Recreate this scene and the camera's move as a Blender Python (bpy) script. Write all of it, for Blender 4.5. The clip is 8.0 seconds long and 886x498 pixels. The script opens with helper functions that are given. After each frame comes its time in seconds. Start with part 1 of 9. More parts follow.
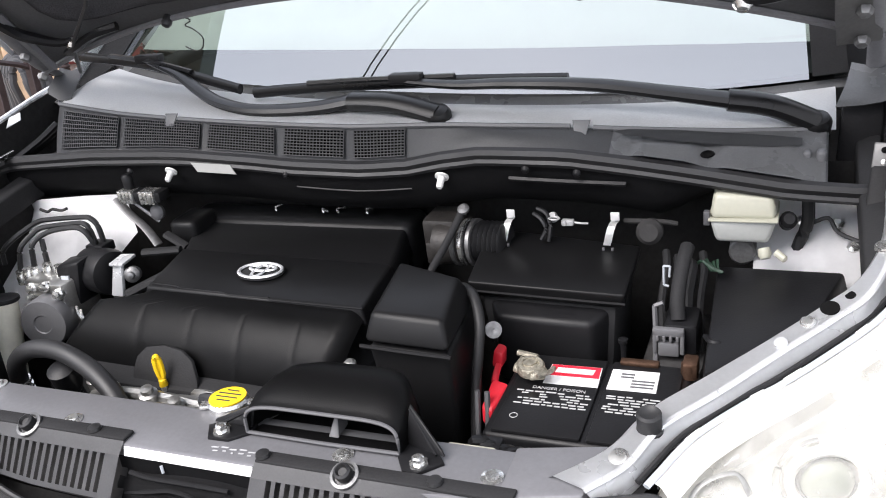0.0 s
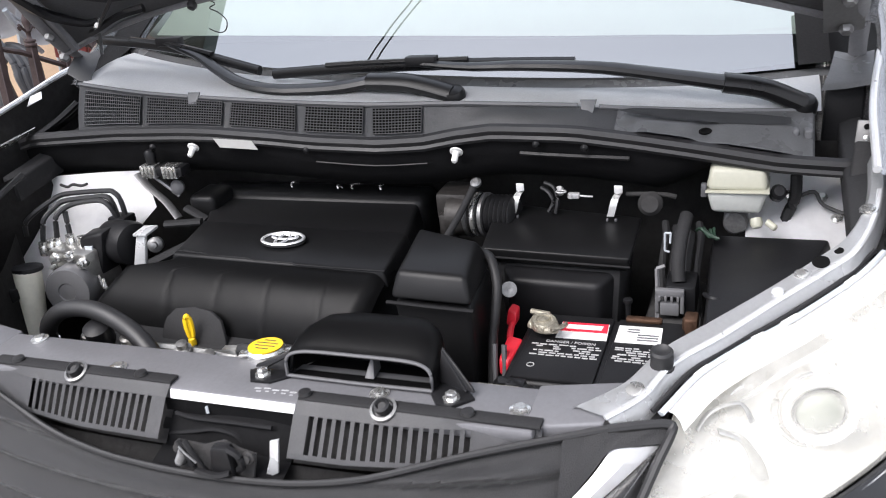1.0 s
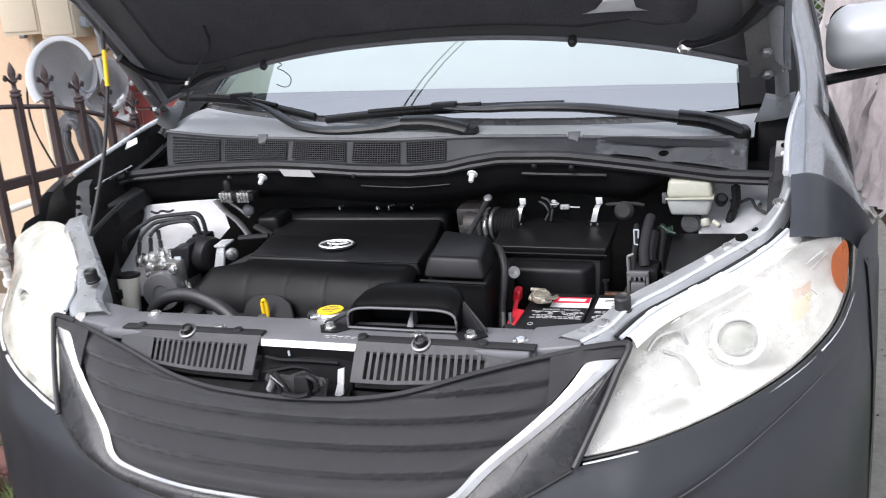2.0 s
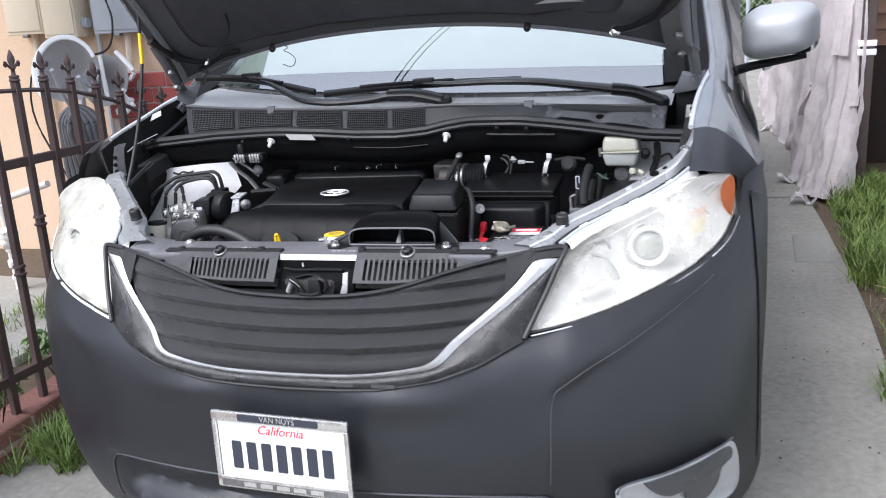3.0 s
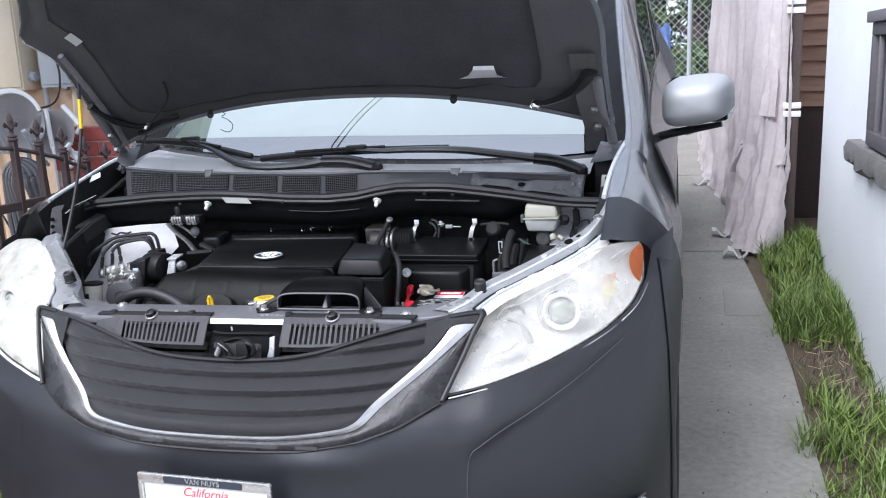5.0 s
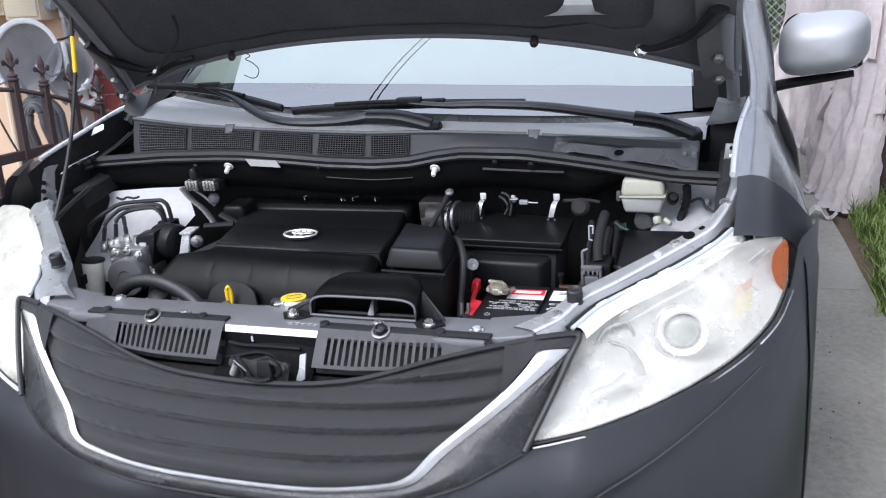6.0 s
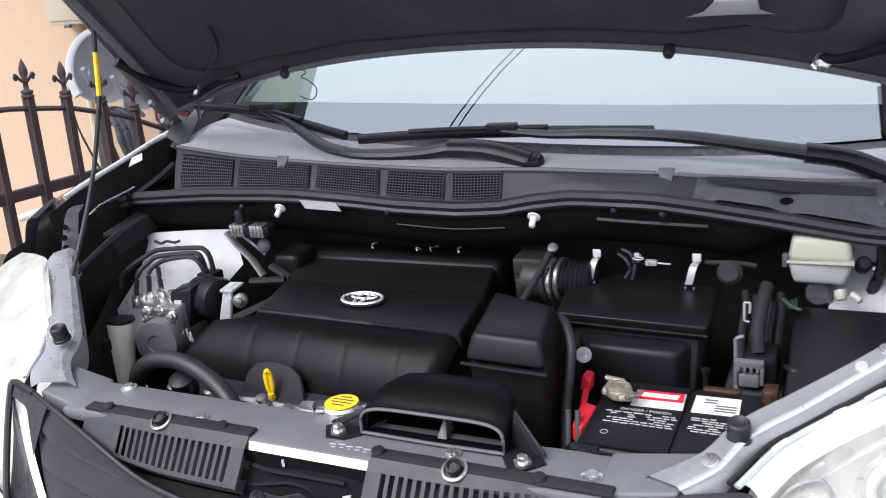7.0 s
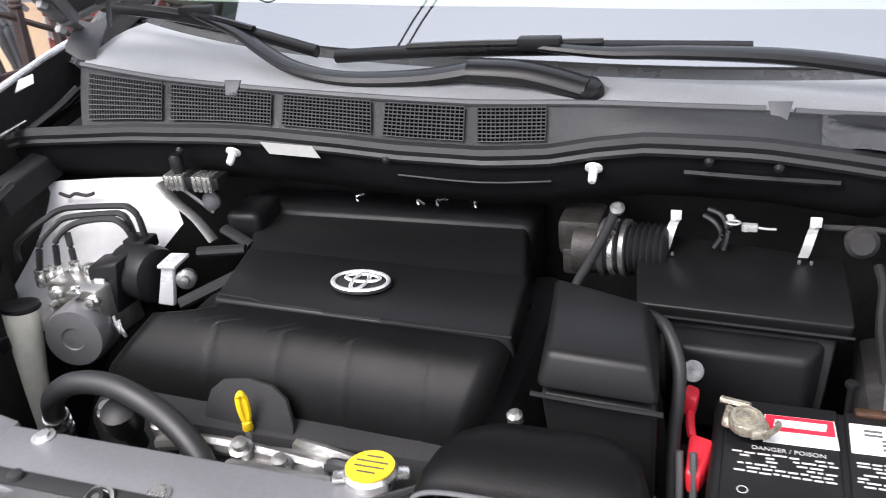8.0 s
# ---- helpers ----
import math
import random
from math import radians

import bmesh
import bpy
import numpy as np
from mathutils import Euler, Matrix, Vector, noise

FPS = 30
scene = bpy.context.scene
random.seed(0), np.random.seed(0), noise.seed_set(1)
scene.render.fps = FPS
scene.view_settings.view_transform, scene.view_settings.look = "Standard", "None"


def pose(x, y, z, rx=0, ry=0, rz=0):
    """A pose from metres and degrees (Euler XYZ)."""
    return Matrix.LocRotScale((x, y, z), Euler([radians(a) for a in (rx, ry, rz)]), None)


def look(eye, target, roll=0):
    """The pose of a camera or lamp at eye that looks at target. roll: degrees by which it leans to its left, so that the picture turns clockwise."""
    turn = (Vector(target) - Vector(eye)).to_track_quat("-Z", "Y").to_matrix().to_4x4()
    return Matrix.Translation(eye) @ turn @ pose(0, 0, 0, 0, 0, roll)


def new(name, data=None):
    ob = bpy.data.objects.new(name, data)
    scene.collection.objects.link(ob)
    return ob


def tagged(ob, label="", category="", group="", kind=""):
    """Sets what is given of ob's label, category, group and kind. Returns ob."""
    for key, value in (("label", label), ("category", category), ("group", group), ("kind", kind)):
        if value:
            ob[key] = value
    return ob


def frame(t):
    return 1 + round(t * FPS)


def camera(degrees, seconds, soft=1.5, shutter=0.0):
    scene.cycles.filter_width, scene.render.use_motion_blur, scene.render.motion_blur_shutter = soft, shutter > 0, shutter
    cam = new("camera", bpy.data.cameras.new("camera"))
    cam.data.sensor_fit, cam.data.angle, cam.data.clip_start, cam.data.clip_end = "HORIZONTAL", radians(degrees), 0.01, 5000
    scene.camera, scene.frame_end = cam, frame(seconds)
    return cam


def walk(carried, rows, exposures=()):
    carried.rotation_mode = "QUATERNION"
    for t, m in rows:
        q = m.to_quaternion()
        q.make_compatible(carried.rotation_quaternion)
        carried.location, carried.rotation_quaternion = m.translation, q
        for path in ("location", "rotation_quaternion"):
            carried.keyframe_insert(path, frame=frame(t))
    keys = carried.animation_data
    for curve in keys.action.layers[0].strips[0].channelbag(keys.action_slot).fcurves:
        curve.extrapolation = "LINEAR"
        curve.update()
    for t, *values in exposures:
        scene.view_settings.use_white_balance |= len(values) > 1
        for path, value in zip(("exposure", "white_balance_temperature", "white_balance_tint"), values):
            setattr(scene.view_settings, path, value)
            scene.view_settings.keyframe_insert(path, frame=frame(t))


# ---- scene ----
# The driveway rises towards the house; the van and its slab are laid out level and then tilted by SLOPE.
SLOPE = pose(0, 0, 0, 3.56, -1.83, 0)
cam = camera(54.3, 8.0, soft=1.0, shutter=0.3)
PATH = [
    (0, (0.688, -0.416, 1.541), (-0.030, 1.162, 0.763), -7.91),
    (0.5, (0.702, -0.427, 1.521), (-0.012, 1.158, 0.755), -8.00),
    (1, (0.656, -0.547, 1.527), (-0.001, 1.063, 0.760), -6.41),
    (1.2, (0.647, -0.627, 1.537), (0.054, 1.016, 0.791), -6.39),
    (2.3, (0.845, -1.079, 1.529), (0.102, 0.578, 0.970), -7.90),
    (2.5, (0.860, -1.171, 1.515), (0.101, 0.486, 0.978), -8.44),
    (3, (0.925, -1.385, 1.510), (0.291, 0.306, 0.922), -6.28),
    (3.5, (1.067, -1.543, 1.502), (0.374, 0.136, 0.945), -5.36),
    (4, (1.048, -1.611, 1.517), (0.434, 0.112, 1.005), -5.64),
    (4.2, (1.029, -1.620, 1.527), (0.489, 0.133, 1.033), -4.95),
    (5.3, (1.020, -1.300, 1.573), (0.466, 0.442, 1.056), -5.67),
    (5.5, (0.982, -1.211, 1.557), (0.347, 0.493, 1.007), -6.69),
    (5.8, (0.893, -1.076, 1.547), (0.164, 0.570, 0.941), -7.60),
    (6, (0.817, -0.994, 1.557), (0.196, 0.686, 0.922), -5.06),
    (6.5, (0.728, -0.772, 1.546), (0.136, 0.912, 0.898), -5.99),
    (6.8, (0.693, -0.632, 1.547), (-0.072, 0.994, 0.928), -6.37),
    (7, (0.667, -0.564, 1.533), (-0.155, 1.034, 0.914), -6.80),
    (7.4, (0.535, -0.427, 1.508), (-0.313, 1.129, 0.824), -6.53),
    (7.5, (0.502, -0.390, 1.512), (-0.311, 1.166, 0.788), -6.15),
    (8, (0.349, -0.248, 1.507), (-0.278, 1.327, 0.648), -6.04),
]
walk(cam, [(t, SLOPE @ look(eye, target, roll)) for t, eye, target, roll in PATH], exposures=[(0, 1.19, 6350, 14), (1.2, 1.16, 6250, 14), (2.5, 1.02, 6050, 14), (4, 0.97, 5780, 13), (6, 0.92, 5850, 14), (7, 0.92, 6020, 14), (7.5, 1.12, 6200, 15), (8, 1.48, 6350, 15)])
# ---- world, sun, exposure ----
world = bpy.data.worlds.new("overcast_sky")
scene.world = world
world.use_nodes = True
wn, wl = world.node_tree.nodes, world.node_tree.links
sky = wn.new("ShaderNodeTexSky")
sky.sky_type, sky.sun_disc = "NISHITA", False
sky.sun_elevation, sky.sun_rotation = radians(55), radians(200)
sky.dust_density, sky.air_density = 4.0, 1.0
cloud = wn.new("ShaderNodeMixRGB")
cloud.inputs[0].default_value = 0.72
cloud.inputs[2].default_value = (5.8, 6.1, 6.45, 1)
wl.new(sky.outputs[0], cloud.inputs[1])
wl.new(cloud.outputs[0], wn["Background"].inputs[0])
wn["Background"].inputs[1].default_value = 0.15
sun_data = bpy.data.lights.new("sun", "SUN")
sun_data.energy, sun_data.angle, sun_data.color = 2.3, radians(40), (1.0, 0.97, 0.92)
sun = new("sun", sun_data)
sun.matrix_world = look((-3.6, -4.0, 6.5), (0, 0.4, 0.5))


# ---- materials ----
def ramp(nt, fac, stops):
    n = nt.nodes.new("ShaderNodeValToRGB")
    n.color_ramp.elements[0].position, n.color_ramp.elements[0].color = stops[0][0], (*stops[0][1], 1)
    n.color_ramp.elements[1].position, n.color_ramp.elements[1].color = stops[-1][0], (*stops[-1][1], 1)
    for p, c in stops[1:-1]:
        n.color_ramp.elements.new(p).color = (*c, 1)
    nt.links.new(fac, n.inputs[0])
    return n.outputs[0]


def noise_out(nt, scale, detail=4, rough=0.55, stretch=(1, 1, 1)):
    tc = nt.nodes.new("ShaderNodeTexCoord")
    mp = nt.nodes.new("ShaderNodeMapping")
    mp.inputs["Scale"].default_value = stretch
    nt.links.new(tc.outputs["Object"], mp.inputs[0])
    n = nt.nodes.new("ShaderNodeTexNoise")
    n.inputs["Scale"].default_value, n.inputs["Detail"].default_value, n.inputs["Roughness"].default_value = scale, detail, rough
    nt.links.new(mp.outputs[0], n.inputs["Vector"])
    return n.outputs["Fac"]


def mat(name, base, rough=0.5, metal=0.0, var=0.12, big=3.0, fine=60.0, bump=0.05, rough_var=0.12, coat=0.0, tint=None, stretch=(1, 1, 1), spec=0.5):
    """A surface with broad stains, fine grain, uneven gloss and slight relief."""
    m = bpy.data.materials.new(name)
    m.use_nodes = True
    nt = m.node_tree
    b = nt.nodes["Principled BSDF"]
    dark = tuple(c * (1 - var) for c in base)
    light = tuple(min(1, c * (1 + var)) for c in (tint or base))
    n1, n2 = noise_out(nt, big, 5, 0.6, stretch), noise_out(nt, fine, 3, 0.6, stretch)
    mix = nt.nodes.new("ShaderNodeMath")
    mix.operation = "MULTIPLY_ADD"
    mix.inputs[1].default_value = 0.45
    nt.links.new(n2, mix.inputs[0])
    half = nt.nodes.new("ShaderNodeMath")
    half.operation = "MULTIPLY"
    half.inputs[1].default_value = 0.55
    nt.links.new(n1, half.inputs[0])
    nt.links.new(half.outputs[0], mix.inputs[2])
    nt.links.new(ramp(nt, mix.outputs[0], [(0.3, dark), (0.7, light)]), b.inputs["Base Color"])
    rr = nt.nodes.new("ShaderNodeMapRange")
    rr.inputs["From Min"].default_value, rr.inputs["From Max"].default_value = 0.3, 0.7
    rr.inputs["To Min"].default_value, rr.inputs["To Max"].default_value = max(0.02, rough - rough_var), min(1, rough + rough_var)
    nt.links.new(n1, rr.inputs["Value"])
    nt.links.new(rr.outputs[0], b.inputs["Roughness"])
    b.inputs["Metallic"].default_value = metal
    b.inputs["Coat Weight"].default_value = coat
    b.inputs["Coat Roughness"].default_value = 0.08
    b.inputs["Specular IOR Level"].default_value = spec
    if bump:
        bn = nt.nodes.new("ShaderNodeBump")
        bn.inputs["Strength"].default_value, bn.inputs["Distance"].default_value = min(1, bump * 4), 0.002
        nt.links.new(n2, bn.inputs["Height"])
        nt.links.new(bn.outputs[0], b.inputs["Normal"])
    return m


def random_tone(m, amount):
    """Lets each piece differ in tone by its Object Info Random."""
    nt = m.node_tree
    b = nt.nodes["Principled BSDF"]
    src = b.inputs["Base Color"].links[0].from_socket
    info = nt.nodes.new("ShaderNodeObjectInfo")
    mr = nt.nodes.new("ShaderNodeMapRange")
    mr.inputs["To Min"].default_value, mr.inputs["To Max"].default_value = 1 - amount, 1 + amount
    nt.links.new(info.outputs["Random"], mr.inputs["Value"])
    mul = nt.nodes.new("ShaderNodeVectorMath")
    mul.operation = "SCALE"
    nt.links.new(src, mul.inputs[0])
    nt.links.new(mr.outputs[0], mul.inputs["Scale"])
    nt.links.new(mul.outputs[0], b.inputs["Base Color"])
    return m


VINYL = mat("black_vinyl", (0.034, 0.036, 0.044), 0.36, var=0.14, big=2.2, fine=520, bump=0.02, rough_var=0.04, spec=1.0)
MESH = mat("black_screen_cloth", (0.04, 0.04, 0.0425), 0.6, var=0.3, big=5, fine=700, bump=0.12)
MESH.node_tree.nodes["Principled BSDF"].inputs["Sheen Weight"].default_value = 0.35
MESH.node_tree.nodes["Principled BSDF"].inputs["Sheen Roughness"].default_value = 0.5
SCUFFBLACK = mat("scuffed_gloss_surround", (0.05, 0.05, 0.052), 0.30, var=0.5, big=16, fine=120, bump=0.02, rough_var=0.16, spec=0.5)
CHROME = mat("chrome", (0.95, 0.95, 0.955), 0.40, 0.85, var=0.06, big=10, fine=80, bump=0.01, rough_var=0.1)
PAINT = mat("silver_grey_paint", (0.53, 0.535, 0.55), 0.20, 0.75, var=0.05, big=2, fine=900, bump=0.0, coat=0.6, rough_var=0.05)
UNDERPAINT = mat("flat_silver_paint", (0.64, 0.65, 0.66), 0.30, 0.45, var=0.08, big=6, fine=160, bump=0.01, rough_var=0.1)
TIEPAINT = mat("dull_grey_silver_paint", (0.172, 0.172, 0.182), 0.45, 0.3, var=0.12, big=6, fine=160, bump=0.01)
HOODINNER = mat("dark_grey_hood_inner", (0.155, 0.155, 0.163), 0.6, 0.1, var=0.2, big=4, fine=200, bump=0.02)
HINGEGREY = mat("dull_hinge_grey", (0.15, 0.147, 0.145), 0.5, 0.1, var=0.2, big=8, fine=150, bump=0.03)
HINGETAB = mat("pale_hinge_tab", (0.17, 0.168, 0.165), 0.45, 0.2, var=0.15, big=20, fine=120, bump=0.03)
FELT = mat("black_felt_liner", (0.105, 0.104, 0.114), 0.95, var=0.3, big=7, fine=260, bump=0.25, spec=0.2)
PLASTIC = mat("black_satin_plastic", (0.010, 0.010, 0.011), 0.42, var=0.2, big=6, fine=340, bump=0.03, spec=0.25)
COVERPL = mat("black_moulded_cover", (0.0085, 0.0085, 0.009), 0.38, var=0.14, big=4, fine=620, bump=0.025, rough_var=0.06, spec=0.20)
WIPERBLK = mat("glossy_wiper_black", (0.006, 0.006, 0.0065), 0.33, var=0.3, big=9, fine=120, bump=0.02, rough_var=0.08, spec=0.35)
MIRRORCAP = mat("dull_silver_cap_paint", (0.36, 0.37, 0.385), 0.55, 0.3, var=0.05, big=3, fine=500, bump=0.0, coat=0.05, rough_var=0.04)
MOULD = mat("mid_grey_cowl_plastic", (0.15, 0.153, 0.158), 0.27, var=0.16, big=5, fine=320, bump=0.03)
MATTE = mat("black_matte_plastic", (0.024, 0.024, 0.025), 0.66, var=0.25, big=6, fine=300, bump=0.05, spec=0.15)
SOOT = mat("dark_grimy_metal", (0.035, 0.034, 0.034), 0.75, var=0.4, big=9, fine=80, bump=0.1, spec=0.2)
RUBBER = mat("black_rubber", (0.014, 0.014, 0.015), 0.5, var=0.2, big=8, fine=200, bump=0.03)
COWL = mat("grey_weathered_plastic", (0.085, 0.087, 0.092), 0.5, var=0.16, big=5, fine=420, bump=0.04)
TROUGH = mat("near_black_trough", (0.011, 0.011, 0.012), 0.75, var=0.25, big=5, fine=200, bump=0.04, spec=0.2)
# Pale base stands for the sky's sheen on the upper cowl panel.
COWLTOP = mat("cowl_plastic_with_sky_sheen", (0.64, 0.65, 0.66), 0.36, var=0.14, big=4, fine=300, bump=0.03)
GREYPL = mat("dark_grey_plastic", (0.095, 0.095, 0.1), 0.5, var=0.1, big=6, fine=360, bump=0.03)
BEIGE = mat("aged_white_plastic", (0.43, 0.425, 0.345), 0.42, var=0.08, big=12, fine=120, bump=0.01)
RESWHITE = mat("cloudy_white_plastic", (0.42, 0.43, 0.41), 0.4, var=0.1, big=14, fine=120, bump=0.01)
NECK = mat("aged_beige_plastic", (0.78, 0.76, 0.65), 0.45, var=0.12, big=10, fine=90, bump=0.01)
WHITEPL = mat("white_nylon", (0.8, 0.8, 0.78), 0.4, var=0.05, big=20, fine=90, bump=0.01)
ALU = mat("cast_aluminium", (0.38, 0.375, 0.36), 0.4, 0.9, var=0.25, big=25, fine=160, bump=0.08)
DARKALU = mat("dark_cast_metal", (0.2, 0.2, 0.2), 0.45, 0.7, var=0.3, big=20, fine=160, bump=0.08)
STEEL = mat("zinc_plated_steel", (0.75, 0.75, 0.73), 0.25, 0.9, var=0.12, big=30, fine=160, bump=0.02)
TOWER = mat("white_silver_tower_paint", (0.88, 0.88, 0.89), 0.4, 0.0, var=0.08, big=9, fine=60, bump=0.02)
YELLOW = mat("yellow_plastic", (0.86, 0.56, 0.015), 0.4, var=0.06, big=20, fine=120, bump=0.01)
RED = mat("red_plastic", (0.62, 0.02, 0.035), 0.4, var=0.1, big=20, fine=120, bump=0.01)
REDLABEL = mat("red_label_print", (0.66, 0.025, 0.05), 0.35, var=0.05, big=20, fine=120, bump=0.0)
PAPER = mat("white_label", (0.78, 0.78, 0.77), 0.4, var=0.05, big=20, fine=150, bump=0.0)
PRINT = mat("pale_print", (0.45, 0.45, 0.45), 0.5, var=0.1, big=60, fine=200, bump=0.0)
INK = mat("dark_print", (0.03, 0.035, 0.05), 0.5, var=0.1, big=60, fine=200, bump=0.0)
BRASS = mat("tarnished_brass", (0.40, 0.37, 0.30), 0.42, 0.7, var=0.5, big=70, fine=240, bump=0.3)
COPPER = mat("tarnished_copper", (0.13, 0.075, 0.05), 0.5, 0.8, var=0.3, big=60, fine=200, bump=0.06)
AMBER = mat("amber_reflector", (0.56, 0.165, 0.045), 0.3, var=0.12, big=30, fine=200, bump=0.05)
# Near-white base stands for the glare of the aluminised lamp bowl.
REFLECTOR = mat("reflector_with_painted_glare", (0.95, 0.93, 0.86), 0.33, 0.08, var=0.16, big=16, fine=60, bump=0.03)
GRATE = mat("dark_grating_and_shade", (0.045, 0.046, 0.048), 0.55, var=0.15, big=8, fine=400, bump=0.02)
# Near-black colour for the dark inside holes and behind gratings.
HOLLOW = mat("painted_hollow_dark", (0.004, 0.004, 0.004), 0.9, var=0.2, big=8, fine=100, bump=0.0, spec=0.1)
TYRE = mat("tyre_rubber", (0.02, 0.02, 0.021), 0.75, var=0.2, big=8, fine=140, bump=0.1)
DASH = mat("charcoal_dashboard", (0.045, 0.047, 0.05), 0.6, var=0.12, big=4, fine=400, bump=0.05)
SHADE = mat("pale_sunshade_cloth", (0.80, 0.83, 0.81), 0.55, var=0.05, big=4, fine=150, bump=0.03)
CONCRETE = mat("driveway_concrete", (0.265, 0.254, 0.228), 0.88, var=0.30, big=2.3, fine=38, bump=0.16, spec=0.3)
random_tone(CONCRETE, 0.05)
STUCCO = mat("yellow_stucco", (0.58, 0.42, 0.29), 0.9, var=0.08, big=1.2, fine=110, bump=0.25, spec=0.2, tint=(0.61, 0.45, 0.32))
WHITEWALL = mat("white_stucco", (0.80, 0.82, 0.84), 0.85, var=0.07, big=1.1, fine=90, bump=0.2, spec=0.25)
BRICKRED = random_tone(mat("red_painted_brick", (0.33, 0.075, 0.065), 0.75, var=0.2, big=8, fine=70, bump=0.2), 0.14)
CURBRED = random_tone(mat("weathered_red_brick", (0.21, 0.095, 0.075), 0.85, var=0.25, big=9, fine=60, bump=0.25), 0.15)
MORTAR = mat("pale_mortar", (0.42, 0.33, 0.3), 0.9, var=0.15, big=9, fine=90, bump=0.2)
IRON = mat("brown_painted_iron", (0.075, 0.05, 0.047), 0.5, 0.2, var=0.3, big=12, fine=120, bump=0.1)
TARP = mat("dirty_pale_tarp", (0.80, 0.74, 0.74), 0.75, var=0.16, big=2.2, fine=26, bump=0.25)
WOOD = mat("brown_wood_siding", (0.33, 0.21, 0.15), 0.8, var=0.3, big=4, fine=60, bump=0.2, stretch=(1, 8, 8))
DARKWOOD = mat("dark_brown_post", (0.07, 0.05, 0.045), 0.8, var=0.3, big=4, fine=60, bump=0.2)
SOIL = mat("bare_soil", (0.11, 0.085, 0.06), 0.95, var=0.35, big=2, fine=40, bump=0.3, spec=0.2)
GRASS = mat("grass_blades", (0.055, 0.115, 0.024), 0.55, var=0.45, big=6, fine=30, bump=0.0, tint=(0.18, 0.25, 0.055))
DRYBLADE = mat("dry_grass_and_leaf_litter", (0.11, 0.095, 0.07), 0.8, var=0.4, big=8, fine=60, bump=0.0, tint=(0.22, 0.19, 0.14))
LEAF = mat("garden_leaves", (0.06, 0.13, 0.03), 0.5, var=0.45, big=4, fine=30, bump=0.0, tint=(0.12, 0.19, 0.05))
STONEWHITE = mat("white_cast_stone", (0.66, 0.63, 0.58), 0.8, var=0.12, big=9, fine=80, bump=0.15)
BOXGREY = mat("grey_painted_metal", (0.42, 0.45, 0.48), 0.5, var=0.06, big=3, fine=100, bump=0.02)
BOXCREAM = mat("cream_painted_metal", (0.66, 0.57, 0.43), 0.55, var=0.08, big=3, fine=100, bump=0.02)
DISHGREY = mat("grey_dish_paint", (0.45, 0.45, 0.46), 0.5, var=0.12, big=6, fine=100, bump=0.02)
BLUE = mat("blue_cloth", (0.3, 0.42, 0.75), 0.8, var=0.2, big=9, fine=90, bump=0.1)
BARK = mat("tree_bark", (0.11, 0.085, 0.065), 0.9, var=0.3, big=8, fine=40, bump=0.4)
ROOFMAT = mat("grey_roof_shingle", (0.12, 0.115, 0.11), 0.9, var=0.25, big=3, fine=40, bump=0.2)
# Dark green-grey of the unseen overhang that the windshield mirrors.
SOFFIT = mat("unseen_soffit_dark", (0.055, 0.07, 0.062), 0.7, var=0.2, big=3, fine=60, bump=0.05)


def glass_mat(name, tint, rough=0.0, haze=0.0, haze_col=(0.8, 0.8, 0.75), ior=1.5, fres=1.0):
    """Thin pane: lets light straight through, reflects by Fresnel; haze mixes in a dull film."""
    m = bpy.data.materials.new(name)
    m.use_nodes = True
    nt = m.node_tree
    nt.nodes.remove(nt.nodes["Principled BSDF"])
    out = nt.nodes["Material Output"]
    tr, gl, fr = nt.nodes.new("ShaderNodeBsdfTransparent"), nt.nodes.new("ShaderNodeBsdfGlossy"), nt.nodes.new("ShaderNodeFresnel")
    tr.inputs[0].default_value = (*tint, 1)
    gl.inputs["Roughness"].default_value = rough
    fr.inputs[0].default_value = ior
    mx = nt.nodes.new("ShaderNodeMixShader")
    body = tr.outputs[0]
    if haze:
        df = nt.nodes.new("ShaderNodeBsdfDiffuse")
        df.inputs[0].default_value = (*haze_col, 1)
        hz = nt.nodes.new("ShaderNodeMixShader")
        n = noise_out(nt, 11, 5, 0.65)
        mr = nt.nodes.new("ShaderNodeMapRange")
        mr.inputs["From Min"].default_value, mr.inputs["From Max"].default_value = 0.32, 0.68
        mr.inputs["To Min"].default_value, mr.inputs["To Max"].default_value = haze * 0.45, min(1, haze * 1.5)
        nt.links.new(n, mr.inputs["Value"])
        nt.links.new(mr.outputs[0], hz.inputs[0])
        nt.links.new(tr.outputs[0], hz.inputs[1])
        nt.links.new(df.outputs[0], hz.inputs[2])
        body = hz.outputs[0]
    nt.links.new(fr.outputs[0], mx.inputs[0])
    nt.links.new(body, mx.inputs[1])
    nt.links.new(gl.outputs[0], mx.inputs[2])
    nt.links.new(mx.outputs[0], out.inputs["Surface"])
    return m


WINDSHIELD = glass_mat("windshield_glass", (0.66, 0.78, 0.74), 0.0, ior=4.4)
SIDEGLASS = glass_mat("tinted_side_glass", (0.12, 0.14, 0.14), 0.0)
LENS = glass_mat("hazed_lamp_plastic", (0.97, 0.97, 0.95), 0.12, haze=0.24, haze_col=(0.98, 0.965, 0.90))
LENSMILK = glass_mat("clouded_lamp_plastic", (0.97, 0.97, 0.95), 0.2, haze=0.75, haze_col=(0.52, 0.505, 0.43))
BULBGLASS = mat("projector_lens", (0.22, 0.24, 0.20), 0.35, var=0.14, big=30, fine=100, bump=0.0, coat=0.3)
# Grey of the lamp fins, also used for shade painted in the bowl.
LAMPGREY = mat("lamp_grey_and_shade", (0.36, 0.36, 0.345), 0.4, 0.2, var=0.3, big=40, fine=120, bump=0.02)
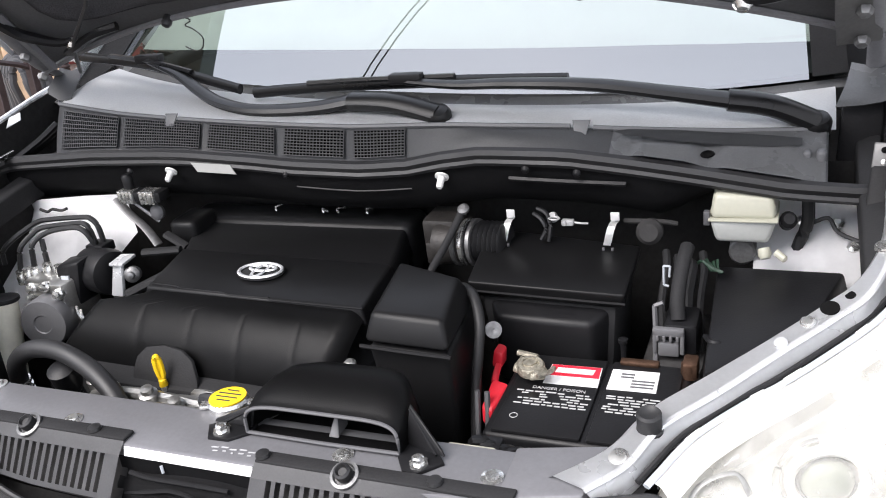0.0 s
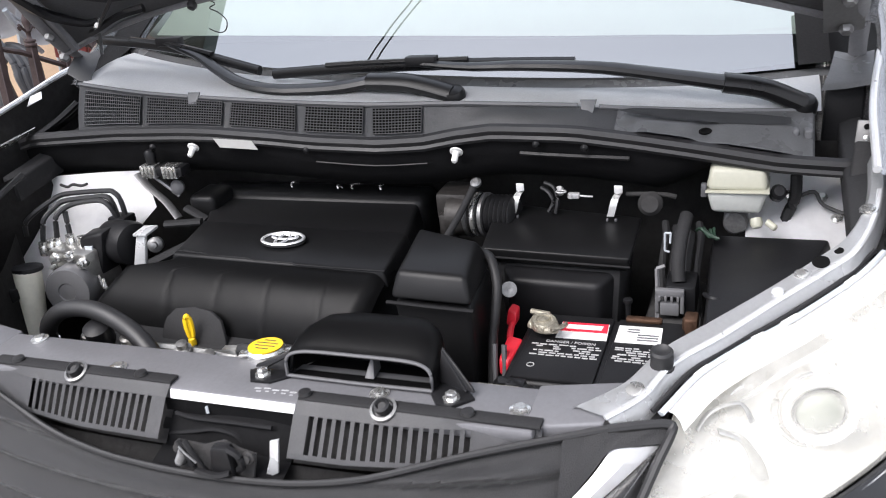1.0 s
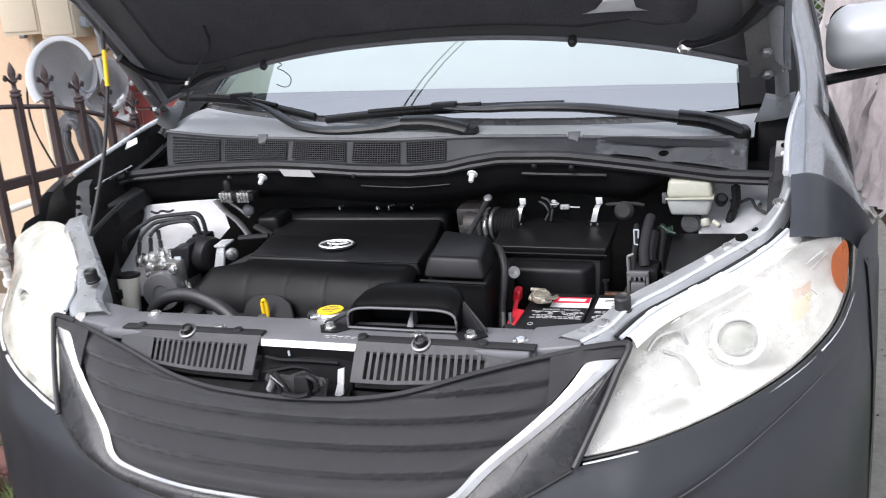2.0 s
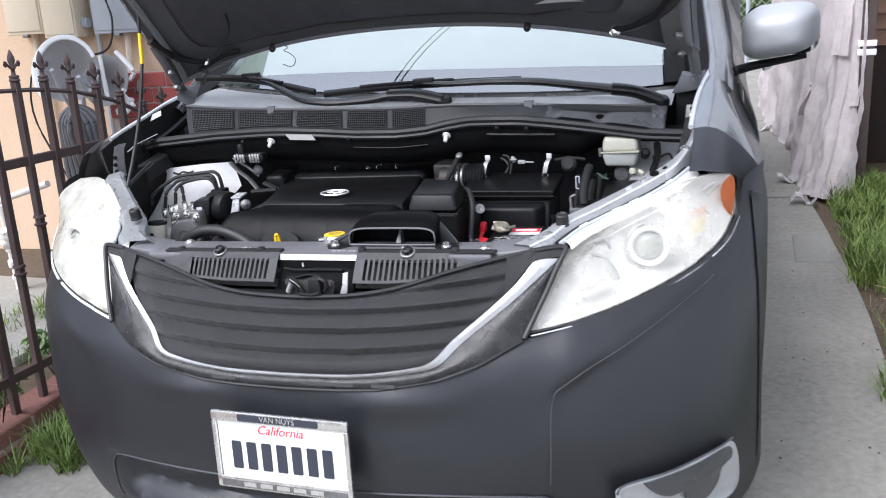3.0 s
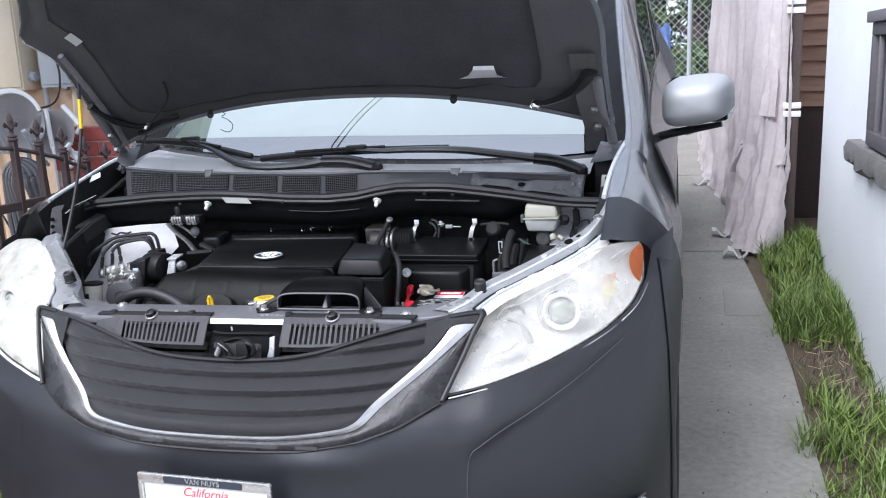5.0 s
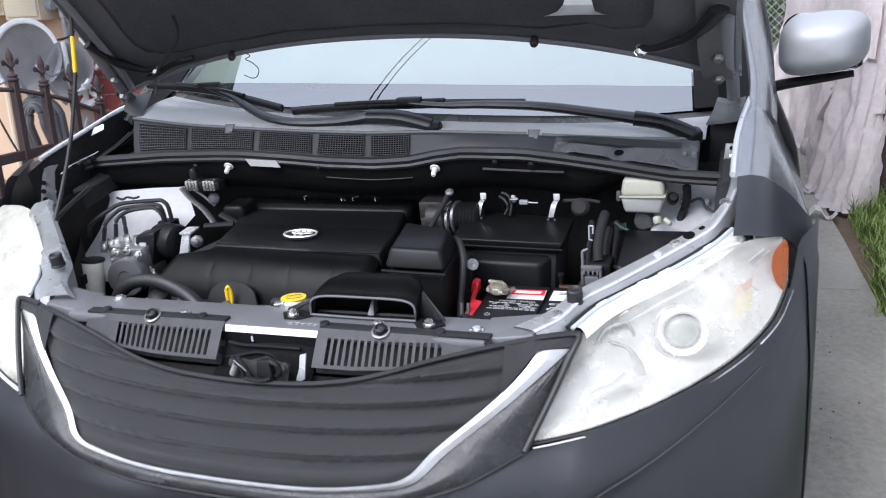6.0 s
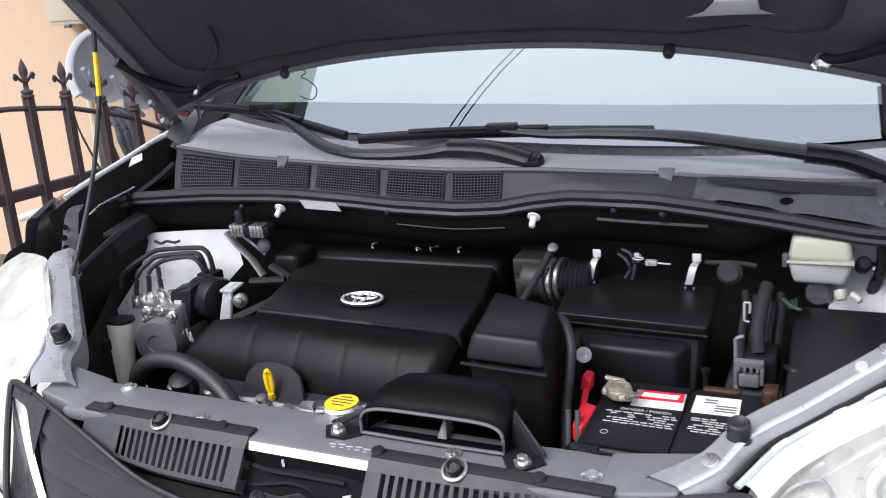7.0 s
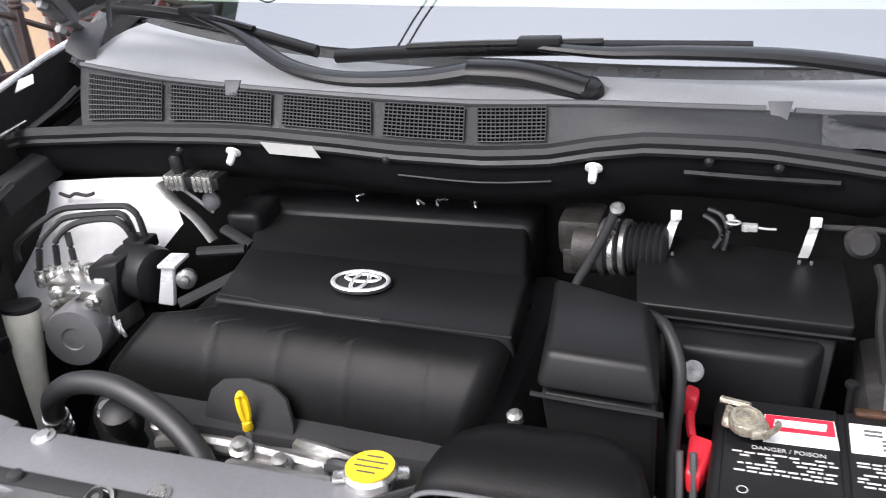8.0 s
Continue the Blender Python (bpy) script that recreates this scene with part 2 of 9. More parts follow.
TURNPINK = mat("pale_pink_signal", (0.84, 0.58, 0.40), 0.35, var=0.1, big=40, bump=0.05)
TURNYELLOW = mat("pale_yellow_signal", (0.88, 0.76, 0.36), 0.35, var=0.1, big=40, bump=0.05)


# ---- mesh helpers ----
def box(bm, x0, x1, y0, y1, z0, z1, r=0.004, seg=2, m=None):
    size = (abs(x1 - x0), abs(y1 - y0), abs(z1 - z0))
    c = Matrix.Translation(((x0 + x1) / 2, (y0 + y1) / 2, (z0 + z1) / 2)) @ Matrix.Diagonal((*size, 1))
    vs = bmesh.ops.create_cube(bm, size=1, matrix=c)["verts"]
    if r:
        es = list({e for v in vs for e in v.link_edges})
        res = bmesh.ops.bevel(bm, geom=es, offset=min(r, min(size) * 0.45), segments=seg, affect="EDGES", profile=0.5)
        vs = list({v for f in res["faces"] for v in f.verts} | {v for v in vs if v.is_valid})
    if m is not None:
        bmesh.ops.transform(bm, matrix=m, verts=vs)
    return vs


def hexa(bm, bottom, top, r=0.004, seg=2):
    """A block from four bottom and four top corners, in order round it."""
    vb, vt = [bm.verts.new(p) for p in bottom], [bm.verts.new(p) for p in top]
    fs = [bm.faces.new(vb[::-1]), bm.faces.new(vt)]
    for i in range(4):
        fs.append(bm.faces.new((vb[i], vb[(i + 1) % 4], vt[(i + 1) % 4], vt[i])))
    bmesh.ops.recalc_face_normals(bm, faces=fs)
    if r:
        bmesh.ops.bevel(bm, geom=list({e for f in fs for e in f.edges}), offset=r, segments=seg, affect="EDGES", profile=0.5)


def smooth_curve(pts, n=6):
    pts = [Vector(p) for p in pts]
    out = []
    for i in range(len(pts) - 1):
        p0, p1, p2, p3 = pts[max(i - 1, 0)], pts[i], pts[i + 1], pts[min(i + 2, len(pts) - 1)]
        for k in range(n):
            t = k / n
            out.append(0.5 * ((2 * p1) + (p2 - p0) * t + (2 * p0 - 5 * p1 + 4 * p2 - p3) * t * t + (3 * p1 - p0 - 3 * p2 + p3) * t ** 3))
    out.append(pts[-1])
    return out


def tube(bm, pts, r, n=8, smooth=5, flat=1.0, radii=None):
    """A round (or flattened) rod along a path."""
    path = smooth_curve(pts, smooth) if smooth else [Vector(p) for p in pts]
    rings = []
    ref = Vector((0, 0, 1))
    for i, p in enumerate(path):
        d = (path[min(i + 1, len(path) - 1)] - path[max(i - 1, 0)]).normalized()
        a = ref if abs(d.dot(ref)) < 0.95 else Vector((0, 1, 0))
        s = d.cross(a).normalized()
        u = s.cross(d).normalized()
        rr = r if radii is None else r * (radii[0] + (radii[1] - radii[0]) * i / (len(path) - 1))
        rings.append([bm.verts.new(p + s * math.cos(2 * math.pi * k / n) * rr + u * math.sin(2 * math.pi * k / n) * rr * flat) for k in range(n)])
    fs = []
    for a, b in zip(rings, rings[1:]):
        for k in range(n):
            fs.append(bm.faces.new((a[k], a[(k + 1) % n], b[(k + 1) % n], b[k])))
    fs.append(bm.faces.new(rings[0][::-1]))
    fs.append(bm.faces.new(rings[-1]))
    bmesh.ops.recalc_face_normals(bm, faces=fs)


def lathe(bm, profile, m, n=20):
    """A turned body from (radius, height) pairs about the z axis of m."""
    rings = []
    for r, h in profile:
        rings.append([bm.verts.new(m @ Vector((r * math.cos(2 * math.pi * k / n), r * math.sin(2 * math.pi * k / n), h))) for k in range(n)])
    fs = []
    for a, b in zip(rings, rings[1:]):
        for k in range(n):
            fs.append(bm.faces.new((a[k], a[(k + 1) % n], b[(k + 1) % n], b[k])))
    fs.append(bm.faces.new(rings[0][::-1]))
    fs.append(bm.faces.new(rings[-1]))
    bmesh.ops.recalc_face_normals(bm, faces=fs)


def aim(p, d):
    """A pose at p whose z axis points along d."""
    return Matrix.Translation(p) @ Vector(d).to_track_quat("Z", "Y").to_matrix().to_4x4()


def sheet(bm, rows, thick=0.0, flip=False):
    """A grid surface through rows of points, given thickness if asked."""
    g = [[bm.verts.new(p) for p in row] for row in rows]
    fs = []
    for a, b in zip(g, g[1:]):
        for k in range(len(a) - 1):
            q = (a[k], a[k + 1], b[k + 1], b[k])
            fs.append(bm.faces.new(q[::-1] if flip else q))
    if thick:
        bmesh.ops.solidify(bm, geom=fs, thickness=thick)
    return fs


def plate(bm, poly, origin, ux, uy, thick, r=0.0):
    """A flat plate: 2D outline in the plane of ux and uy, raised by thick along their normal."""
    o, ux, uy = Vector(origin), Vector(ux).normalized(), Vector(uy).normalized()
    nz = ux.cross(uy)
    lo = [bm.verts.new(o + ux * a + uy * b) for a, b in poly]
    hi = [bm.verts.new(o + ux * a + uy * b + nz * thick) for a, b in poly]
    fs = [bm.faces.new(lo[::-1]), bm.faces.new(hi)]
    for i in range(len(lo)):
        j = (i + 1) % len(lo)
        fs.append(bm.faces.new((lo[i], lo[j], hi[j], hi[i])))
    bmesh.ops.recalc_face_normals(bm, faces=fs)
    if r:
        bmesh.ops.bevel(bm, geom=list(fs[1].edges), offset=r, segments=2, affect="EDGES", profile=0.5)


def rrect(w, h, r, n=4):
    pts = []
    for cx, cy, a0 in ((w / 2 - r, h / 2 - r, 0), (-w / 2 + r, h / 2 - r, 90), (-w / 2 + r, -h / 2 + r, 180), (w / 2 - r, -h / 2 + r, 270)):
        for k in range(n + 1):
            a = radians(a0 + 90 * k / n)
            pts.append((cx + r * math.cos(a), cy + r * math.sin(a)))
    return pts


def link_mesh(name, bm, material, parent=None, label="", sharp=38):
    me = bpy.data.meshes.new(name)
    bm.to_mesh(me)
    bm.free()
    me.materials.append(material)
    me.polygons.foreach_set("use_smooth", [True] * len(me.polygons))
    me.set_sharp_from_angle(angle=radians(sharp))
    ob = new(name, me)
    ob.parent = parent
    if label:
        ob["label"] = label
    return ob


def part(name, bm, material, parent, label="", sharp=38):
    return link_mesh(name, bm, material, parent, label, sharp)


def thing(name, m, label, category, group="", kind=""):
    ob = new(name)
    ob.matrix_world = m
    ob.empty_display_size = 0.1
    return tagged(ob, label, category, group, kind)


def words(body, size, m, material, parent, name, depth=0.0004, align="CENTER", shear=0.0):
    cu = bpy.data.curves.new(name, "FONT")
    cu.body, cu.size, cu.extrude, cu.align_x, cu.align_y, cu.shear = body, size, depth, align, "CENTER", shear
    tmp = bpy.data.objects.new(name, cu)
    me = bpy.data.meshes.new_from_object(tmp)
    bpy.data.objects.remove(tmp)
    bpy.data.curves.remove(cu)
    me.transform(m)
    me.materials.append(material)
    ob = new(name, me)
    ob.parent = parent
    return ob


def B():
    return bmesh.new()


def lerp_table(x, xs, ys):
    return float(np.interp(x, xs, ys))


def smooth_table(x, xs, ys):
    """Like lerp_table, but with a rounded course through the pairs."""
    if x <= xs[0]:
        return ys[0]
    if x >= xs[-1]:
        return ys[-1]
    i = max(k for k in range(len(xs) - 1) if xs[k] <= x)

    def slope(k):
        a, b = max(k - 1, 0), min(k + 1, len(xs) - 1)
        return (ys[b] - ys[a]) / (xs[b] - xs[a])
    h = xs[i + 1] - xs[i]
    t = (x - xs[i]) / h
    return float((2 * t ** 3 - 3 * t * t + 1) * ys[i] + (t ** 3 - 2 * t * t + t) * h * slope(i) + (3 * t * t - 2 * t ** 3) * ys[i + 1] + (t ** 3 - t * t) * h * slope(i + 1))


# ---- the van: body ----
van = thing("minivan", SLOPE, "silver-grey minivan with open hood and black front cover on concrete driveway", "minivan")
HALF = 0.965
ZS = [0.15, 0.25, 0.35, 0.47, 0.55, 0.65, 0.74, 0.80, 0.936, 1.0, 1.04, 1.2]
YS = [0.12, 0.07, 0.035, 0.02, 0.02, 0.035, 0.061, 0.108, 0.20, 0.25, 0.29, 0.45]


def nose(z):
    return smooth_table(z, ZS, YS)


def front(x, z, off=0.0):
    """A point of the van's rounded front, off metres proud of it."""
    def raw(px, pz):
        q = min(abs(px) / HALF, 0.9999) ** 3
        return Vector((px - (lerp_table(-px, [0.6, 0.75, 0.9, 1.0], [0, 0.03, 0.06, 0.07]) * lerp_table(pz, [0.78, 0.92], [1.6, 1.0]) if px < 0 else 0), 1 - (1 - nose(pz)) * (1 - q) ** (1 / 3), pz + (lerp_table(-px, [0.6, 0.9], [0, 0.025]) * max(0, min(1, (pz - 0.82) / 0.18)) if px < 0 else 0)))
    p = raw(x, z)
    if off:
        e = 0.012
        dx, dz = raw(x + e, z) - raw(x - e, z), raw(x, z + 0.03) - raw(x, z - 0.03)
        n = dx.cross(dz).normalized()
        if n.y > 0:
            n = -n
        p = p + n * off
    return p


def around(s):
    """x at the share s (-1 to 1) of the way round the front."""
    a = abs(s)
    return math.copysign(HALF * lerp_table(a, [0, 0.45, 0.62, 0.76, 0.88, 1.0], [0, 0.62, 0.80, 0.90, 0.955, 0.988]), s)


SEAM_X = [0, 0.124, 0.21, 0.338, 0.419, 0.498, 0.604, 0.695, 0.784, 0.839, 0.878, 0.897, 0.91, 0.953]
SEAM_Z = [0.700, 0.702, 0.706, 0.727, 0.752, 0.788, 0.809, 0.828, 0.850, 0.868, 0.890, 0.925, 1.0, 1.0]


CREASE_X = [0.55, 0.565, 0.584, 0.632, 0.713, 0.794, 0.859]
CREASE_Z = [0.655, 0.684, 0.70, 0.728, 0.764, 0.80, 0.832]


def cover_dent(x, z):
    """Relief of the stretched cover: lower mouth, plate pocket, soft sags."""
    a = abs(x)
    mouth = max(0, min(1, (0.56 - a) / 0.06)) * max(0, min(1, (z - 0.345) / 0.04)) * max(0, min(1, (0.465 - z) / 0.02))
    lip = max(0, min(1, (0.62 - a) / 0.1)) * math.exp(-((z - 0.335) / 0.022) ** 2)
    swell = 0.012 * math.exp(-((a - 0.24) / 0.10) ** 2 - ((z - 0.675) / 0.03) ** 2)
    crease = 0.009 * math.tanh((z - lerp_table(a, CREASE_X, CREASE_Z)) / 0.010) * max(0, min(1, (a - 0.545) / 0.05)) * (1.0 if x > 0 else 0.25)
    e = max(0, min(1, (a - 0.80) / 0.13))
    return (-0.045 * mouth + 0.006 * lip + swell + crease - 0.006 + 0.0035 * noise.noise((x * 5, z * 4, 2.0))) * (1 - e) + 0.004 * e - 0.009 * max(0, min(1, (a - 0.953) / 0.008))


bm = B()
rows = []
N = 120
cols = [around(-1 + 2 * k / N) for k in range(N + 1)]
for j in range(49):
    v = j / 48
    row = []
    for x in cols:
        top = lerp_table(abs(x), SEAM_X, SEAM_Z)
        low = 0.205 + 0.02 * abs(x)
        z = low + (top - low) * v
        row.append(front(x, z, cover_dent(x, z)))
    rows.append(row)
sheet(bm, rows, 0.004)
bumper = part("front_bumper", bm, VINYL, van, "black vinyl front cover stretched over the bumper")
bm = B()
tube(bm, [front(s * x, lerp_table(x, SEAM_X, SEAM_Z) - 0.002, 0.0) for s, x in [(-1, k / 40 * 0.5) for k in range(40, 0, -1)] + [(1, k / 40 * 0.5) for k in range(41)]], 0.0035, 6, 1)
part("hem", bm, RUBBER, bumper)
# grille screen with the bars pressing through it
TOP_X = [0, 0.08, 0.153, 0.237, 0.343, 0.433, 0.505]
TOP_Z = [0.864, 0.866, 0.871, 0.884, 0.911, 0.929, 0.940]
bm = B()
rows = []
for j in range(61):
    v = j / 60
    row = []
    for k in range(81):
        u = -1 + 2 * k / 80
        a = abs(u)
        xb, zb = 0.335 * u, 0.728 + 0.03 * a ** 4
        xt = 0.505 * u
        zt = lerp_table(abs(xt), TOP_X, TOP_Z)
        x, z = xb + (xt - xb) * v + 0.022 * u * a ** 3 * math.sin(math.pi * v), zb + (zt - zb) * v
        ph = (z - 0.026 * (abs(x) / 0.45) ** 2 - 0.005) / 0.0345
        ph -= math.floor(ph)
        louvre = 0.019 * (1 - (ph - 0.2) / 0.8 if ph > 0.2 else ph * 5) * min(1, v * 6) * min(1, (1 - v) * 8) * min(1, (1 - a) * 7)
        row.append(front(x, z, louvre - 0.004 + 0.002 * noise.noise((x * 9, z * 12, 5))))
    rows.append(row)
sheet(bm, rows, 0.003)
grille = part("grille_screen", bm, MESH, van, "black mesh cloth screen over horizontal grille bars", 60)
bm = B()
tube(bm, [front(-x, lerp_table(x, TOP_X, TOP_Z), 0.002) for x in TOP_X[:0:-1]] + [front(x, lerp_table(x, TOP_X, TOP_Z), 0.002) for x in TOP_X] , 0.0044, 8, 5)
for sgn in (1, -1):
    tube(bm, [front(sgn * x, z, o) for x, z, o in ((0.505, 0.940, 0.003), (0.545, 0.9425, 0.005), (0.567, 0.942, 0.006), (0.572, 0.936, 0.008), (0.558, 0.907, 0.010), (0.540, 0.866, 0.010), (0.520, 0.824, 0.009), (0.503, 0.789, 0.005))], 0.0056, 8, 4)
part("piping", bm, RUBBER, grille)

CH_OUT = [(0, 0.7215), (0.15, 0.7245), (0.27, 0.736), (0.335, 0.750), (0.382, 0.787), (0.469, 0.849), (0.526, 0.894), (0.562, 0.923)]
CH_IN = [(0, 0.729), (0.15, 0.732), (0.265, 0.744), (0.322, 0.757), (0.363, 0.7925), (0.44, 0.850), (0.487, 0.892), (0.511, 0.923)]
HEM = [(0, 0.700), (0.15, 0.702), (0.30, 0.716), (0.39, 0.742), (0.498, 0.788), (0.530, 0.848), (0.553, 0.900), (0.568, 0.935)]


def across(curve):
    right = smooth_curve([(x, z, 0) for x, z in curve], 8)
    return [(-p.x, p.y) for p in right[:0:-1]] + [(p.x, p.y) for p in right]


bm = B()
ci, co, hm = across(CH_IN), across(CH_OUT), across(HEM)
sheet(bm, [[front(x, z, 0.003) for x, z in co], [front(x0 * 0.5 + x1 * 0.5, z0 * 0.5 + z1 * 0.5, 0.009) for (x0, z0), (x1, z1) in zip(ci, co)], [front(x, z, 0.004) for x, z in ci]], 0.004)
part("chrome_strip", bm, CHROME, van, "chrome strip round the grille")
bm = B()
sheet(bm, [[front(x0 + (x1 - x0) * f, z0 + (z1 - z0) * f, 0.001 + 0.006 * math.sin(f * 3.14)) for (x0, z0), (x1, z1) in zip(hm, co)] for f in (0, 0.2, 0.4, 0.6, 0.8, 1)], 0.003)
band = part("grille_surround", bm, SCUFFBLACK, van, "scratched glossy black surround")
random.seed(5)
for sgn in (1, -1):
    for k in range(6):
        f0 = random.random()
        x0, z0 = 0.40 + 0.12 * f0, 0.765 + 0.10 * f0
        bm = B()
        ln = random.uniform(0.02, 0.06)
        tube(bm, [front(sgn * (x0 + q * ln * 0.75), z0 + q * ln, 0.0068) for q in (0, 0.5, 1)], random.uniform(0.0004, 0.0009), 4, 2, radii=(0.4, 1))
        part("scuff", bm, GREYPL, band)
for x0, w in ((-0.18, 0.06), (0.04, 0.12), (0.2, 0.05)):
    bm = B()
    sheet(bm, [[front(x0 + w * q, 0.7125 + dz, 0.0072) for q in (0, 0.25, 0.5, 0.75, 1)] for dz in (-0.0035, 0.0035)], 0.0005)
    part("scuff", bm, GREYPL, band)

# vinyl corners of the cover between the piping and the chrome
C_OUT = [(0.458, 0.933), (0.475, 0.9355), (0.50, 0.939), (0.53, 0.942), (0.555, 0.9435), (0.570, 0.943), (0.573, 0.940), (0.570, 0.934), (0.566, 0.926)]
C_IN = [(0.458, 0.866), (0.476, 0.883), (0.493, 0.902), (0.509, 0.920), (0.530, 0.923), (0.548, 0.9245), (0.560, 0.9245), (0.563, 0.9235), (0.562, 0.920)]
for sgn in (1, -1):
    bm = B()
    oo, ii = smooth_curve([(x, z, 0) for x, z in C_OUT], 5), smooth_curve([(x, z, 0) for x, z in C_IN], 5)
    sheet(bm, [[front(sgn * (p.x + (q.x - p.x) * f), p.y + (q.y - p.y) * f, 0.005 + 0.003 * f + 0.0025 * noise.noise((p.x * 40, p.y * 40, f * 2))) for p, q in zip(oo, ii)] for f in (0, 0.25, 0.5, 0.75, 1)], 0.002, sgn > 0)
    part("cover_corner", bm, MESH, grille, "black corner of the cover")

# number plate
pl = new("licence_plate")
pl.parent = van
pl.matrix_local = Matrix.Translation((0.0, -0.012, 0.574)) @ pose(0, 0, 0, -5.5, 1.0, 0) @ pose(0, 0, 0, 90, 0, 0)
pl["label"] = "white plate in a silver and black dealer frame"
bm = B()
plate(bm, rrect(0.300, 0.150, 0.01), (0, 0, 0), (1, 0, 0), (0, 1, 0), 0.002)
part("plate_sheet", bm, PAPER, pl)
bm = B()
for w, h, cx, cy in ((0.322, 0.022, 0, 0.077), (0.322, 0.026, 0, -0.076), (0.010, 0.132, -0.156, 0), (0.010, 0.132, 0.156, 0)):
    plate(bm, rrect(w, h, 0.004), (cx, cy, 0.0022), (1, 0, 0), (0, 1, 0), 0.006, 0.0015)
part("plate_frame", bm, STEEL, pl, "silver plate frame")
bm = B()
plate(bm, rrect(0.19, 0.016, 0.004), (0, 0.077, 0.0085), (1, 0, 0), (0, 1, 0), 0.001)
part("frame_strip", bm, INK, pl)
bm = B()
plate(bm, rrect(0.30, 0.016, 0.003), (0, -0.077, 0.0085), (1, 0, 0), (0, 1, 0), 0.001)
part("frame_strip", bm, DARKALU, pl)
for k in range(7):
    bm = B()
    plate(bm, rrect(0.023, 0.064, 0.003), (-0.108 + 0.036 * k, -0.012, 0.0024), (1, 0, 0), (0, 1, 0), 0.0012)
    part("number_bar", bm, INK, pl)
words("California", 0.028, Matrix.Translation((0, 0.049, 0.0026)), REDLABEL, pl, "state_name", shear=0.3)
words("VAN NUYS", 0.017, Matrix.Translation((0, 0.077, 0.0098)), STEEL, pl, "frame_text", 0.0004)
for k in range(5):
    bm = B()
    plate(bm, rrect(0.03, 0.010, 0.001), (-0.08 + 0.04 * k, -0.077, 0.0098), (1, 0, 0), (0, 1, 0), 0.0006)
    part("frame_letter_bar", bm, STEEL, pl)

# headlamps
L_BOT = [(0.512, 0.801), (0.604, 0.813), (0.695, 0.832), (0.784, 0.854), (0.839, 0.873), (0.878, 0.896), (0.899, 0.93)]
L_TOP = [(0.582, 0.947), (0.612, 0.968), (0.665, 0.990), (0.729, 1.006), (0.79, 1.022), (0.845, 1.024), (0.892, 1.012)]


# upper edge of the clouded lamp, which stands a little prouder than the other
MILK_TOP = [(-0.584, 0.346, 0.948), (-0.614, 0.380, 0.972), (-0.642, 0.403, 1.000), (-0.681, 0.440, 1.020), (-0.728, 0.482, 1.038), (-0.808, 0.548, 1.046), (-0.905, 0.582, 1.037)]


def milk_rows(off, bulge, shrink=0.0):
    b, t = smooth_curve([(x, z, 0) for x, z in L_BOT], 5), smooth_curve(MILK_TOP, 5)
    out = []
    for j in range(15):
        v = shrink + (1 - 2 * shrink) * j / 14
        row = []
        for k in range(len(b)):
            u = k / (len(b) - 1)
            p, q = front(-b[k].x, b[k].y, 0.002), t[k]
            w = math.sin(math.pi * v) * (0.35 + 0.65 * u)
            row.append(p + (q - p) * v + Vector((-0.55, -0.75, 0.35)) * (bulge * w + off))
        out.append(row)
    return out


def lamp_rows(sgn, off, bulge, shrink=0.0, pull=0.075, bowl=False):
    b, t = smooth_curve([(x, z, 0) for x, z in L_BOT], 5), smooth_curve([(x, z, 0) for x, z in L_TOP], 5)
    out = []
    for j in range(13):
        v = shrink + (1 - 2 * shrink) * j / 12
        row = []
        for k in range(len(b)):
            u = k / (len(b) - 1)
            x, z = b[k].x + (t[k].x - b[k].x) * v, b[k].y + (t[k].y - b[k].y) * v
            p = front(sgn * x, z, off + bulge * (math.sqrt(max(0, math.sin(math.pi * j / 12) * math.sin(math.pi * u))) if bowl else math.sin(math.pi * min(1, v * 1.1))))
            p.y += pull * v * v * (1 - 0.75 * u)
            row.append(p)
        out.append(row)
    return out


